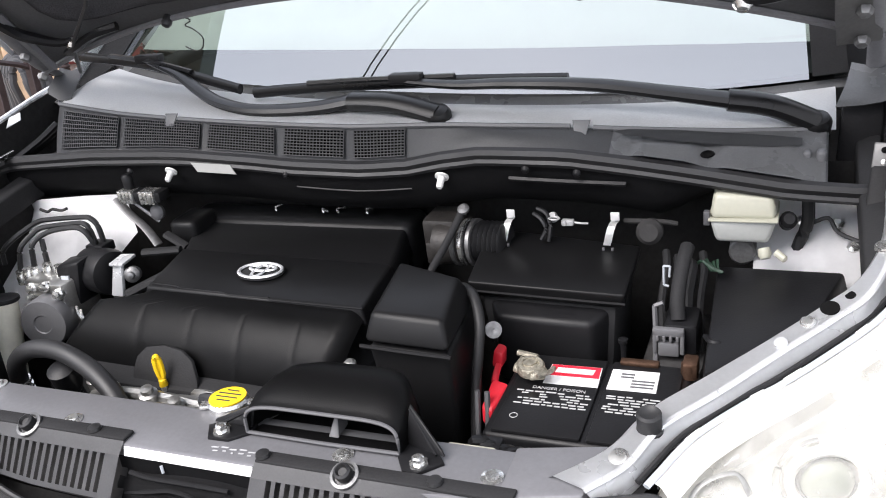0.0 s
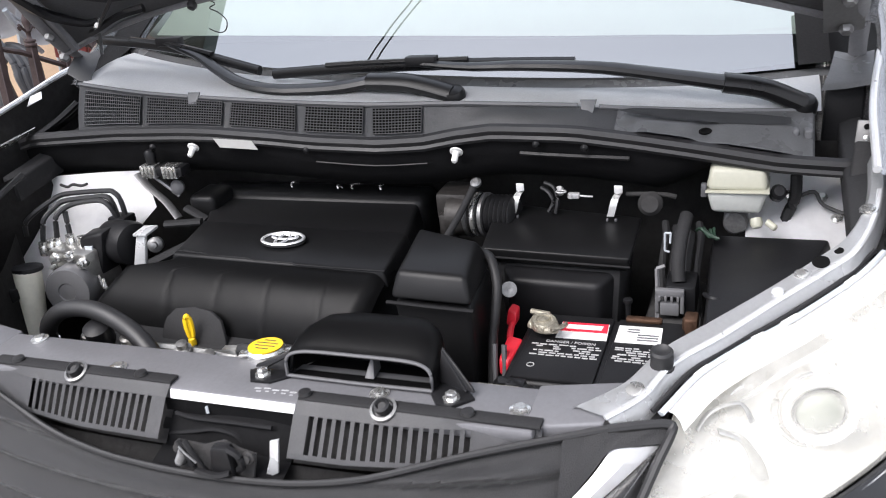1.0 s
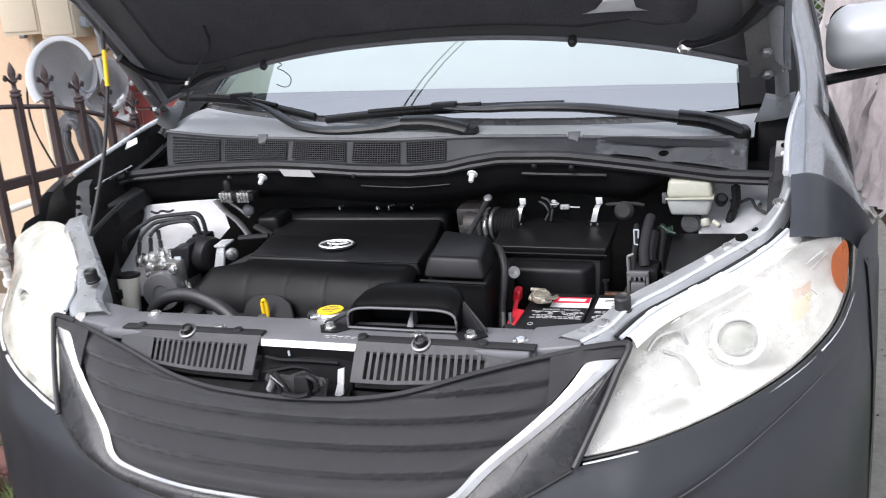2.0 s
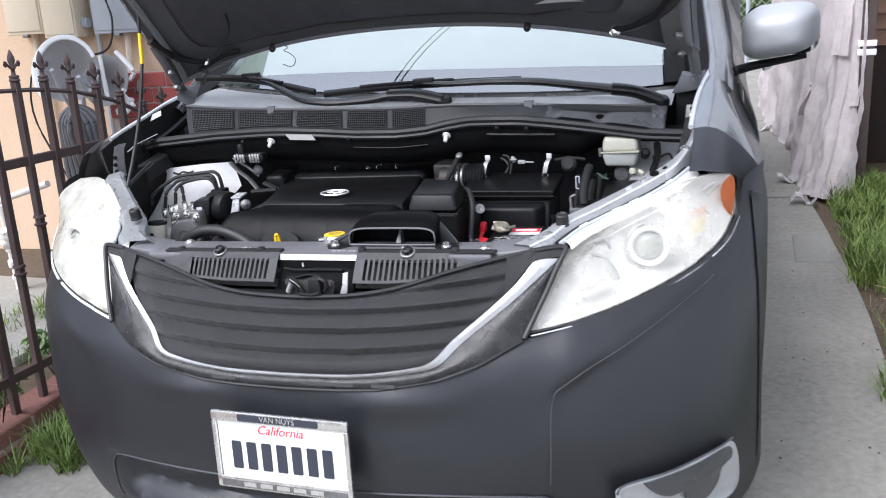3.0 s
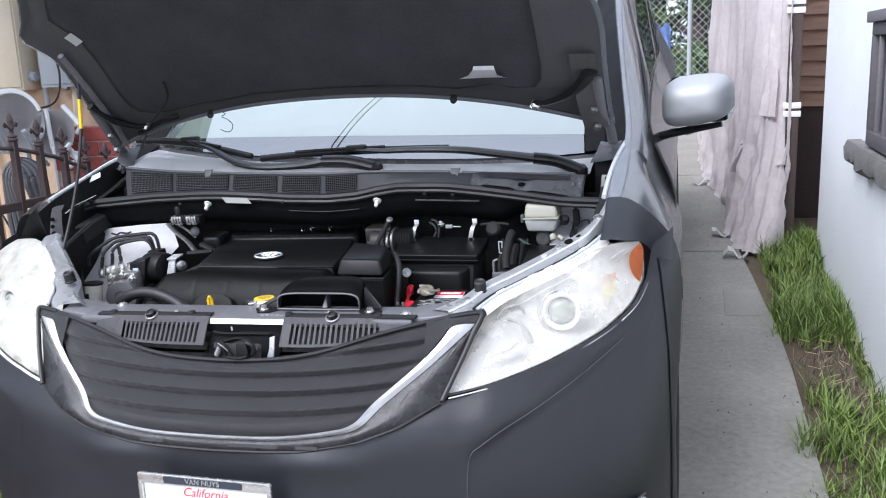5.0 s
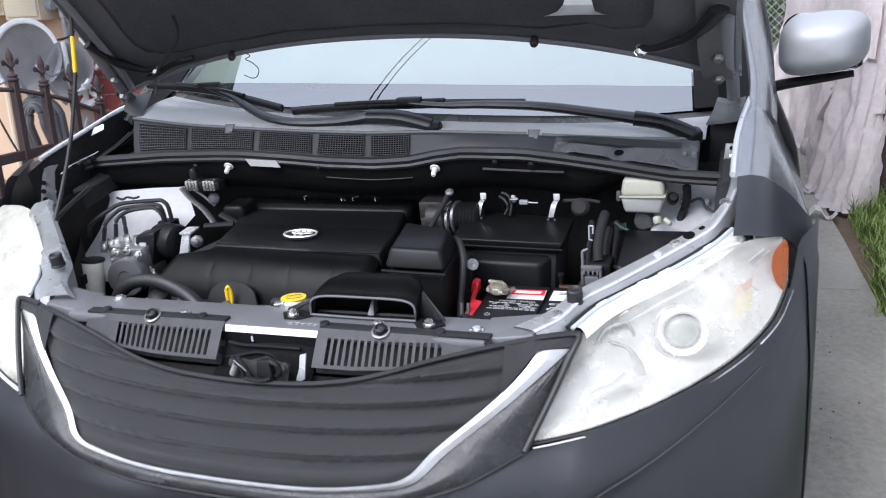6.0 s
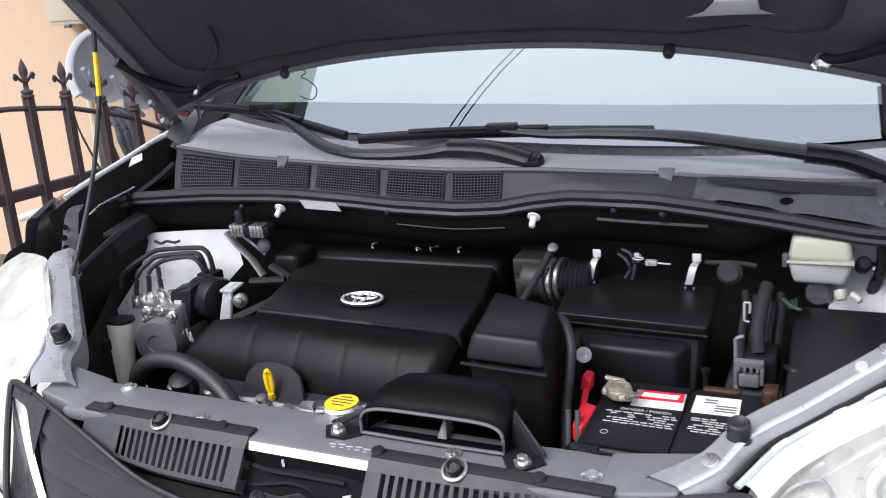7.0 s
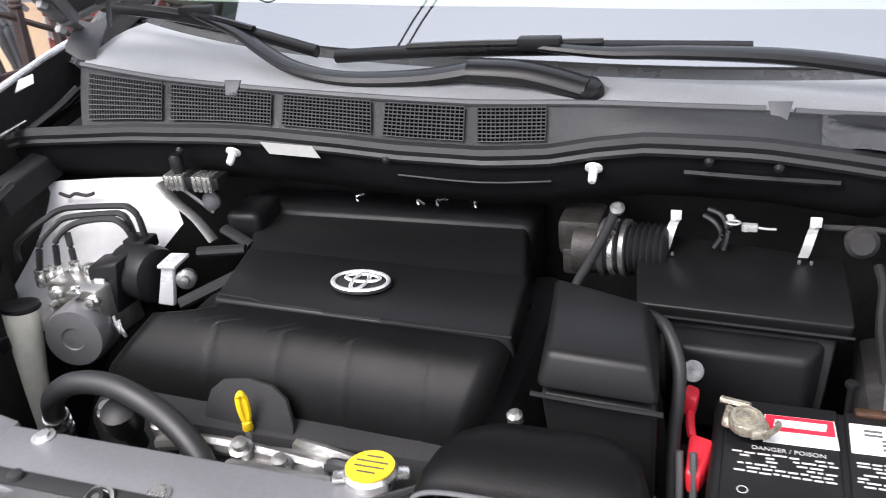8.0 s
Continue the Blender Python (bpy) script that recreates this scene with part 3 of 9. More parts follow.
for sgn in (1, -1):
    bm = B()
    sheet(bm, lamp_rows(sgn, -0.004, 0.004) if sgn > 0 else milk_rows(0.0, 0.030), 0.0, sgn < 0)
    lamp = part("headlamp", bm, LENS if sgn > 0 else LENSMILK, van, "hazed clear headlamp" if sgn > 0 else "milky clouded headlamp", 80)
    lamp.visible_shadow = False
    bm = B()
    sheet(bm, lamp_rows(sgn, -0.0085, -0.052, 0.01, bowl=True) if sgn > 0 else milk_rows(-0.012, -0.012, 0.02), 0.003, sgn < 0)
    part("reflector", bm, REFLECTOR, lamp)
    pc = front(sgn * 0.744, 0.924, -0.030)
    aimed = aim(pc, Vector((sgn * 0.25, -1, 0.05)))
    bm = B()
    lathe(bm, [(0.036, -0.03), (0.042, 0.0), (0.040, 0.010), (0.034, 0.006), (0.030, -0.004)], aimed, 32)
    part("projector_ring", bm, REFLECTOR, lamp)
    bm = B()
    lathe(bm, [(0.0305, -0.006), (0.0305, 0.002), (0.0275, 0.003), (0.027, -0.004)], aimed, 32)
    part("projector_shroud", bm, DARKALU, lamp)
    bm = B()
    lathe(bm, [(0.0275, -0.006), (0.0272, 0.001), (0.025, 0.006), (0.018, 0.0105), (0.009, 0.013), (0.001, 0.0135)], aimed, 32)
    part("projector", bm, BULBGLASS, lamp)
    if sgn > 0:
        # grey crescent painted as the bowl's shade half round the projector
        bm = B()
        tube(bm, [aimed @ Vector((sgn * 0.049 * math.cos(radians(a)), 0.049 * math.sin(radians(a)), -0.004)) for a in range(100, 261, 16)], 0.0055, 8, 3, flat=0.6, radii=(0.55, 1))
        part("shade_crescent", bm, LAMPGREY, lamp)
        # grey arcs stand for dark surroundings mirrored in the bowl
        for pts, r in ((((0.627, 0.929), (0.652, 0.918), (0.669, 0.895), (0.675, 0.874)), 0.0062), (((0.594, 0.851), (0.611, 0.862), (0.635, 0.867), (0.655, 0.878)), 0.0060), (((0.604, 0.932), (0.617, 0.948), (0.648, 0.953), (0.664, 0.932)), 0.0026)):
            bm = B()
            tube(bm, [front(sgn * x, z, -0.020) for x, z in pts], r * 1.6, 8, 5, flat=0.28, radii=(0.6, 1.1))
            part("mirrored_dark_arc", bm, LAMPGREY, lamp)
        # grey line painted as the bowl's shading below its top edge
        bm = B()
        tube(bm, [(0.619, 0.315, 0.935), (0.648, 0.334, 0.941), (0.684, 0.366, 0.955), (0.733, 0.409, 0.970), (0.782, 0.459, 0.986)], 0.006, 8, 5, flat=0.3, radii=(0.4, 1))
        part("reflector_shade_line", bm, LAMPGREY, lamp)
        for k in range(4):
            bm = B()
            tube(bm, [front(sgn * (0.584 + 0.0085 * k), 0.842 + 0.0013 * k, -0.010), front(sgn * (0.587 + 0.0085 * k), 0.829 + 0.0016 * k, -0.010)], 0.0018, 5, 1)
            part("fin", bm, LAMPGREY, lamp)
        # thin grey streaks painted for the shade inside the lamp
        for (x0, z0), (x1, z1) in (((0.635, 0.962), (0.647, 0.969)), ((0.778, 0.933), (0.796, 0.912)), ((0.835, 1.001), (0.860, 1.010)), ((0.845, 0.991), (0.868, 1.004)), ((0.842, 0.962), (0.852, 0.950))):
            bm = B()
            tube(bm, [front(sgn * x0, z0, -0.010), front(sgn * (x0 + x1) / 2, (z0 + z1) / 2 + 0.001, -0.010), front(sgn * x1, z1, -0.009)], 0.0024, 6, 3, flat=0.5, radii=(0.5, 1))
            part("shade_streak", bm, LAMPGREY, lamp)
        bm = B()
        inner, outer = smooth_curve([(0.887, 0.931, 0), (0.874, 0.952, 0), (0.866, 0.977, 0), (0.868, 1.0, 0), (0.883, 1.012, 0)], 4), smooth_curve([(0.888, 0.931, 0), (0.892, 0.950, 0), (0.894, 0.972, 0), (0.894, 0.997, 0), (0.888, 1.013, 0)], 4)
        sheet(bm, [[front(p.x + (q.x - p.x) * f, p.y + (q.y - p.y) * f, 0.0012) for f in (0, 0.33, 0.66, 1)] for p, q in zip(inner, outer)], 0.0010, False)
        part("amber_reflector", bm, AMBER, lamp, "amber side reflector")
        for z0, z1, mt in ((0.951, 0.968, TURNPINK), (0.920, 0.949, TURNYELLOW)):
            bm = B()
            sheet(bm, [[front(sgn * x, z, -0.020 - 0.004 * f) for f, x in enumerate((0.822, 0.836, 0.850, 0.862))] for z in (z0, (z0 + z1) / 2, z1)], 0.003, sgn < 0)
            part("turn_signal", bm, mt, lamp)
    # trim under the lamp, in three clipped lengths over a dark joint
    low = smooth_curve([(x, z, 0) for x, z in L_BOT], 6)
    for i0, i1 in ((0, 14), (15, 24), (25, 36)):
        bm = B()
        if sgn > 0:
            tube(bm, [front(p.x + 0.003, p.y - 0.008, 0.001) for p in low[i0:i1 + 1]], 0.0021 if i0 < 25 else 0.0034, 6, 1, flat=0.6)
        else:
            tube(bm, [front(-p.x, p.y - 0.007, 0.002) for p in low[i0:i1 + 1]], 0.0042, 6, 1, flat=0.6)
        part("lamp_trim", bm, WHITEPL if sgn < 0 else UNDERPAINT, lamp)
    bm = B()
    tube(bm, [front(sgn * p.x, p.y - 0.003, 0.0005) for p in low], 0.0026, 6, 1, flat=0.6)
    part("lamp_joint", bm, RUBBER, lamp)

# stitched seams and folds of the cover
def cover_seam(pts, r, name="cover_seam"):
    bm = B()
    path = smooth_curve([(x, z, 0) for x, z in pts], 6)
    tube(bm, [front(p.x, p.y, cover_dent(p.x, p.y) + 0.0012) for p in path], r, 6, 0)
    part(name, bm, VINYL, van)


for sgn in (1, -1):
    if sgn > 0:
        cover_seam([(sgn * x, z) for x, z in ((0.550, 0.49), (0.555, 0.56), (0.557, 0.637), (0.565, 0.684), (0.584, 0.70), (0.632, 0.728), (0.713, 0.764), (0.794, 0.80), (0.855, 0.830))], 0.0016)
    cover_seam([(sgn * x, z) for x, z in ((0.535, 0.462), (0.560, 0.44), (0.575, 0.40), (0.585, 0.35), (0.59, 0.31))], 0.0022)
cover_seam([(-0.535, 0.462), (-0.499, 0.471), (-0.398, 0.477), (-0.30, 0.479), (-0.15, 0.476), (0.0, 0.472), (0.157, 0.470), (0.318, 0.475), (0.465, 0.471), (0.535, 0.462)], 0.0022)

# fog lamp surround
FOG = [(0.669, 0.458), (0.69, 0.468), (0.77, 0.463), (0.852, 0.455), (0.882, 0.44), (0.894, 0.40), (0.898, 0.34), (0.893, 0.298), (0.86, 0.303), (0.822, 0.318), (0.76, 0.335), (0.705, 0.343), (0.688, 0.37), (0.672, 0.41)]
for sgn in (1,):
    c = Vector((sum(p[0] for p in FOG) / len(FOG), sum(p[1] for p in FOG) / len(FOG)))
    bm = B()
    loop = [Vector((p.x, p.y)) for p in smooth_curve([(*p, 0) for p in FOG + FOG[:1]], 4)]
    sheet(bm, [[front(sgn * (c.x + (p.x - c.x) * f), c.y + (p.y - c.y) * f, o) for p in loop] for f, o in ((1.02, 0.007), (0.96, 0.011), (0.90, 0.008), (0.7, 0.003), (0.4, 0.002), (0.02, 0.002))], 0.0, sgn > 0)
    fog = part("fog_lamp_surround", bm, mat("silver_bezel", (0.40, 0.41, 0.42), 0.36, 0.3, bump=0.02), van, "silver plastic fog lamp surround")
    bm = B()
    pts = [(0.715, 0.463), (0.735, 0.43), (0.76, 0.405), (0.79, 0.398), (0.80, 0.36), (0.83, 0.345), (0.855, 0.365), (0.865, 0.40), (0.885, 0.405), (0.880, 0.438), (0.85, 0.452), (0.78, 0.461)]
    cc = Vector((0.81, 0.42))
    lp = [Vector((p.x, p.y)) for p in smooth_curve([(*p, 0) for p in pts + pts[:1]], 5)]
    sheet(bm, [[front(sgn * (cc.x + (p.x - cc.x) * f), cc.y + (p.y - cc.y) * f, o) for p in lp] for f, o in ((1.0, 0.008), (0.94, 0.012), (0.5, 0.013), (0.02, 0.013))], 0.0, sgn > 0)
    part("cover_flap", bm, VINYL, fog, "sagging black vinyl edge")
    bm = B()
    tube(bm, [front(sgn * x, z, 0.010) for x, z in ((0.668, 0.452), (0.685, 0.470), (0.77, 0.466), (0.852, 0.458), (0.885, 0.45))], 0.0025, 5, 4)
    part("seam", bm, VINYL, fog)
    bm = B()
    lathe(bm, [(0.006, 0), (0.006, 0.003), (0.002, 0.004)], aim(front(sgn * 0.703, 0.358, 0.006), (sgn * 0.4, -1, 0)), 10)
    part("clip", bm, PLASTIC, fog)

# fenders


def side_x(z):
    return smooth_table(z, [0.2, 0.4, 0.6, 0.85, 0.98, 1.06, 1.12, 1.16], [0.93, 0.955, 0.968, 0.968, 0.955, 0.925, 0.90, 0.885])


def arch(y, cy=1.0, r=0.375):
    d = abs(y - cy)
    return 0.34 + math.sqrt(r * r - d * d) if d < r else 0.24


RIDGE_Y, RIDGE_Z = [0.4, 0.50, 0.57, 0.66, 0.85, 1.0, 1.1, 1.25, 1.45], [1.015, 1.032, 1.062, 1.095, 1.137, 1.168, 1.176, 1.18, 1.185]
RIDGE_X = [0.795, 0.797, 0.80, 0.80, 0.806, 0.823, 0.835, 0.85, 0.862]
PINCH = [1.0, 1.0, 1.0, 1.0, 0.98, 0.62, 0.42, 0.3, 0.25]
DROP_F = [0, 0.06, 0.12, 0.22, 0.36, 0.50, 0.66]
DROP_X = [0.0, 0.035, 0.062, 0.098, 0.140, 0.160, 0.168]
DROP_Z = [0.0, -0.008, -0.030, -0.078, -0.165, -0.25, -0.36]


def fender_point(y, f, off=0.0):
    """f 0 at the inner edge, 1 at the lower edge."""
    r = smooth_table(y, RIDGE_Y, RIDGE_Z)
    near = smooth_table(y, RIDGE_Y, RIDGE_X)
    flare = max(0, min(1, (f - 0.20) / 0.44))
    flare = flare * flare * (3 - 2 * flare)
    drop = smooth_table(f, DROP_F, DROP_X)
    x = (near + drop * smooth_table(y, RIDGE_Y, PINCH)) * (1 - flare) + (0.80 + drop) * flare
    low = arch(y)
    z = r + smooth_table(f, DROP_F, DROP_Z)
    if f > 0.66:
        z = z + (low - z) * (f - 0.66) / 0.34
        x = min(x, side_x(z))
    z = max(z, low)
    if y < 1:
        x = min(x, HALF * max(0.0, 1 - max(0, (1 - y) / (1 - nose(min(z, 1.1)))) ** 3) ** (1 / 3))
    return Vector((x + off, y, z + off * 0.6))


for sgn in (1, -1):
    bm = B()
    ys = [0.66 + 0.72 * k / 26 for k in range(27)]
    lift = lambda y: lerp_table(y, [0.5, 0.65, 1.0, 1.4], [0.025, 0.033, 0.022, 0.0]) if sgn < 0 else 0.0
    wide = lambda y: 0.05 - max(0, smooth_table(y, RIDGE_Y, RIDGE_X) - 0.80) if sgn < 0 else 0.0
    rows = []
    for y in ys:
        row = [fender_point(y, f / 30) for f in range(31)]
        rows.append([Vector((sgn * p.x - wide(p.y), p.y, p.z + lift(p.y) * min(1, max(0, (p.z - 0.6) / 0.3)))) for p in row])
    sheet(bm, rows, 0.003, sgn > 0)
    fender = part("fender", bm, PAINT, van, "silver-grey painted fender")
    bm = B()
    rows = []
    for k in range(22):
        q = k / 21
        row = []
        for f in range(24):
            ff = f / 23
            y_end = smooth_table(ff, [0, 0.19, 0.35, 0.5, 0.66, 1.0], [0.66, 0.722, 0.80, 0.885, 0.98, 1.03]) + 0.003 * math.sin(ff * 14)
            y_start = lerp_table(ff, [0, 0.08, 0.2, 0.3, 0.7], [0.50, 0.52, 0.585, 0.60, 0.60] if sgn > 0 else [0.60, 0.61, 0.63, 0.64, 0.60])
            y = y_start + (y_end - y_start) * q
            p = fender_point(y, ff, 0.005 + 0.0022 * max(0, min(1, (ff - 0.2) / 0.1)) * (1 - q))
            row.append(Vector((sgn * p.x - wide(p.y), p.y, p.z + lift(p.y) * min(1, max(0, (p.z - 0.6) / 0.3)))))
        rows.append(row)
    sheet(bm, rows, 0.0012, sgn > 0)
    part("fender_cover", bm, VINYL, fender, "black vinyl cover flap over the fender front")
    # Flange tube in paler paint stands for the sky highlight along the edge.
    bm = B()
    tube(bm, [Vector((sgn * (p.x - 0.004) - wide(p.y), p.y, p.z + lift(p.y))) for p in (fender_point(y, 0) for y in (0.67, 0.75, 0.83, 0.91, 0.99, 1.05))], 0.006, 8, 4)
    part("flange_highlight", bm, UNDERPAINT, fender)
    bm = B()
    y0 = 0.60 if sgn > 0 else 0.70
    hexa(bm, [(sgn * 0.765, y0, 0.99), (sgn * 0.80, y0, 0.99), (sgn * 0.80, 1.20, 1.06), (sgn * 0.765, 1.20, 1.06)], [(sgn * 0.765, y0, 1.035), (sgn * 0.797, y0, 1.043), (sgn * 0.797, 1.20, 1.115), (sgn * 0.765, 1.20, 1.10)], 0.004)
    part("fender_gutter", bm, MATTE, fender)
    if sgn < 0:
        bm = B()
        sheet(bm, [[(wide(y) * -1 - fender_point(y, 0).x + 0.005, y, fender_point(y, 0).z + lift(y) - 0.006), (-0.835, y, 1.05), (-0.82, y, 1.0)] for y in (0.62, 0.70, 0.78, 0.86, 0.94, 1.02, 1.10)], 0.003)
        part("inner_panel", bm, SOOT, fender)
        # pierced bracket between the rail and the fender edge
        bm = B()
        sheet(bm, [[(-0.786, 0.577, 1.035), (-0.772, 0.588, 1.038), (-0.758, 0.602, 1.036)], [(-0.797, 0.602, 1.070), (-0.784, 0.605, 1.075), (-0.768, 0.618, 1.074)], [(-0.806, 0.625, 1.100), (-0.793, 0.625, 1.108), (-0.777, 0.638, 1.108)], [(-0.82, 0.65, 1.112), (-0.806, 0.655, 1.118), (-0.79, 0.668, 1.118)]], 0.004)
        part("pierced_bracket", bm, GREYPL, fender, "dark grey pierced bracket")
        # black discs painted as the dark of the holes
        for x, y, z in ((-0.775, 0.590, 1.052), (-0.781, 0.597, 1.070), (-0.788, 0.610, 1.088)):
            bm = B()
            lathe(bm, [(0.006, 0), (0.006, 0.002), (0.001, 0.0022)], aim((x, y - 0.004, z), (0.5, -0.8, 0.3)), 10)
            part("hole_shade", bm, HOLLOW, fender)
        bm = B()
        plate(bm, [(0, 0), (0.10, 0), (0.115, 0.022), (0.02, 0.026)], (-0.822, 0.70, 1.085), (0.15, 1, 0.15), (0.75, -0.1, 0.6), 0.003, 0.001)
        part("silver_bracket", bm, STEEL, fender)

# wheels
def wheel_at(x, y):
    w = new("wheel")
    w.parent = van
    w.matrix_local = Matrix.Translation((x, y, 0.34)) @ pose(0, 0, 0, 0, 90 if x > 0 else -90, 0)
    bm = B()
    lathe(bm, [(0.215, -0.1), (0.29, -0.115), (0.325, -0.10), (0.338, -0.07), (0.34, 0.0), (0.338, 0.07), (0.325, 0.10), (0.29, 0.115), (0.215, 0.10)], Matrix(), 40)
    part("tyre", bm, TYRE, w)
    bm = B()
    lathe(bm, [(0.214, -0.09), (0.214, 0.10), (0.20, 0.102), (0.19, 0.06), (0.06, 0.055), (0.05, 0.075), (0.001, 0.076)], Matrix(), 30)
    part("rim", bm, ALU, w)
    for k in range(5):
        bm = B()
        box(bm, 0.05, 0.2, -0.02, 0.02, 0.055, 0.085, 0.006, m=pose(0, 0, 0, 0, 0, 72 * k))
        part("spoke", bm, ALU, w)


for x, y in ((0.835, 1.0), (-0.835, 1.0), (0.77, 4.03), (-0.77, 4.03)):
    wheel_at(x, y)

# cabin shell, aft of the fenders
B_Y = [1.20, 1.5, 2.0, 2.8, 3.6, 4.4, 4.85, 5.03]


def hull(y, f):
    """Cross-section of the body below the windows: f 0 at the sill, 1 at the belt line."""
    belt = lerp_table(y, B_Y, [1.15, 1.165, 1.18, 1.20, 1.21, 1.22, 1.22, 1.20])
    low = 0.24
    if 3.66 < y < 4.40:
        low = max(low, arch(y, 4.03, 0.37))
    if y < 1.375:
        low = max(low, arch(y))
    z = low + (belt - low) * f
    taper = lerp_table(y, [1.2, 4.2, 4.85, 5.03], [1, 1, 0.96, 0.86])
    tuck = lerp_table(y, [1.30, 1.5, 2.0, 3.0, 5.0], [0.012, 0.028, 0.045, 0.072, 0.085])
    return Vector(((side_x(min(z, 1.12)) - tuck) * taper + (0.0 if z < 1.12 else -(z - 1.12) * 0.3), y, z))


for sgn in (1, -1):
    bm = B()
    rows = []
    for k in range(70):
        y = 1.30 + (5.03 - 1.30) * k / 69
        rows.append([Vector((sgn * p.x, p.y, p.z)) for p in (hull(y, f / 16) for f in range(17))])
    sheet(bm, rows, 0.004, sgn < 0)
    side = part("body_side", bm, PAINT, van, "silver-grey body side")
    for y0, y1 in ((1.36, 2.42), (2.44, 3.55)):
        bm = B()
        rows = []
        for k in range(20):
            y = y0 + (y1 - y0) * k / 19
            rows.append([Vector((sgn * (p.x + 0.006), p.y, p.z)) for p in (hull(y, 0.12 + 0.87 * f / 14) for f in range(15))])
        sheet(bm, rows, 0.003, sgn < 0)
        part("door", bm, PAINT, side)
        bm = B()
        tube(bm, [(sgn * 0.972, y1 - 0.28, 1.02), (sgn * 0.995, y1 - 0.25, 1.022), (sgn * 0.995, y1 - 0.10, 1.025), (sgn * 0.972, y1 - 0.07, 1.025)], 0.012, 8, 4)
        part("door_handle", bm, PAINT, side)

# roof, pillars, glass
def roof_pt(u, y):
    w = smooth_table(y, [1.85, 2.4, 4.3, 4.95], [0.69, 0.72, 0.72, 0.66])
    top = smooth_table(y, [1.85, 2.2, 2.8, 3.6, 4.4, 4.95], [1.665, 1.715, 1.75, 1.76, 1.745, 1.70])
    return Vector((w * u, y + (0.05 if y < 2 else 0) * u * u, top - 0.075 * abs(u) ** 2.5))


bm = B()
sheet(bm, [[roof_pt(-1 + k / 10, 1.85 + 3.1 * j / 24) for k in range(21)] for j in range(25)], 0.02, True)
part("roof", bm, PAINT, van)


def shield(u, v):
    """Windshield surface: u across, v from the cowl to the roof."""
    xb, xt = 0.775 * u, 0.69 * u
    yb, yt = 0.955 + 0.19 * abs(u) ** 2.2, 1.85 + 0.05 * u * u
    zb, zt = 1.175 + 0.012 * abs(u) + lerp_table(u, [-1, -0.5, 0, 0.75, 1], [0.03, 0.012, 0, -0.047, -0.055]), 1.665 - 0.075 * abs(u) ** 2.5
    s = 0.03 * math.sin(math.pi * v)
    return Vector((xb + (xt - xb) * v, yb + (yt - yb) * v - s * 0.5, zb + (zt - zb) * v + s))


# front pillar edges: inner beside the glass, outer beside the door
PILLAR_Y = [0.985, 1.0, 1.06, 1.125, 1.27, 1.5, 1.85]
PILLAR_IN = ([0.819, 0.822, 0.824, 0.818, 0.80, 0.772, 0.735], [1.160, 1.168, 1.206, 1.247, 1.334, 1.467, 1.63])
PILLAR_OUT = ([0.882, 0.882, 0.882, 0.876, 0.860, 0.828, 0.765], [1.115, 1.125, 1.162, 1.192, 1.268, 1.40, 1.585])
bm = B()
sheet(bm, [[shield(-0.985 + 1.97 * k / 24, j / 16) for k in range(25)] for j in range(17)], 0.0)
ws = part("windshield", bm, WINDSHIELD, van, "windshield reflecting pale sky", 80)
ws.visible_shadow = False
bm = B()
sheet(bm, [[shield(-0.99 + 1.98 * k / 24, v) + Vector((0, 0.006, -0.006)) for k in range(25)] for v in (-0.02, 0.0)], 0.003, True)
part("frit_band", bm, MOULD, ws)
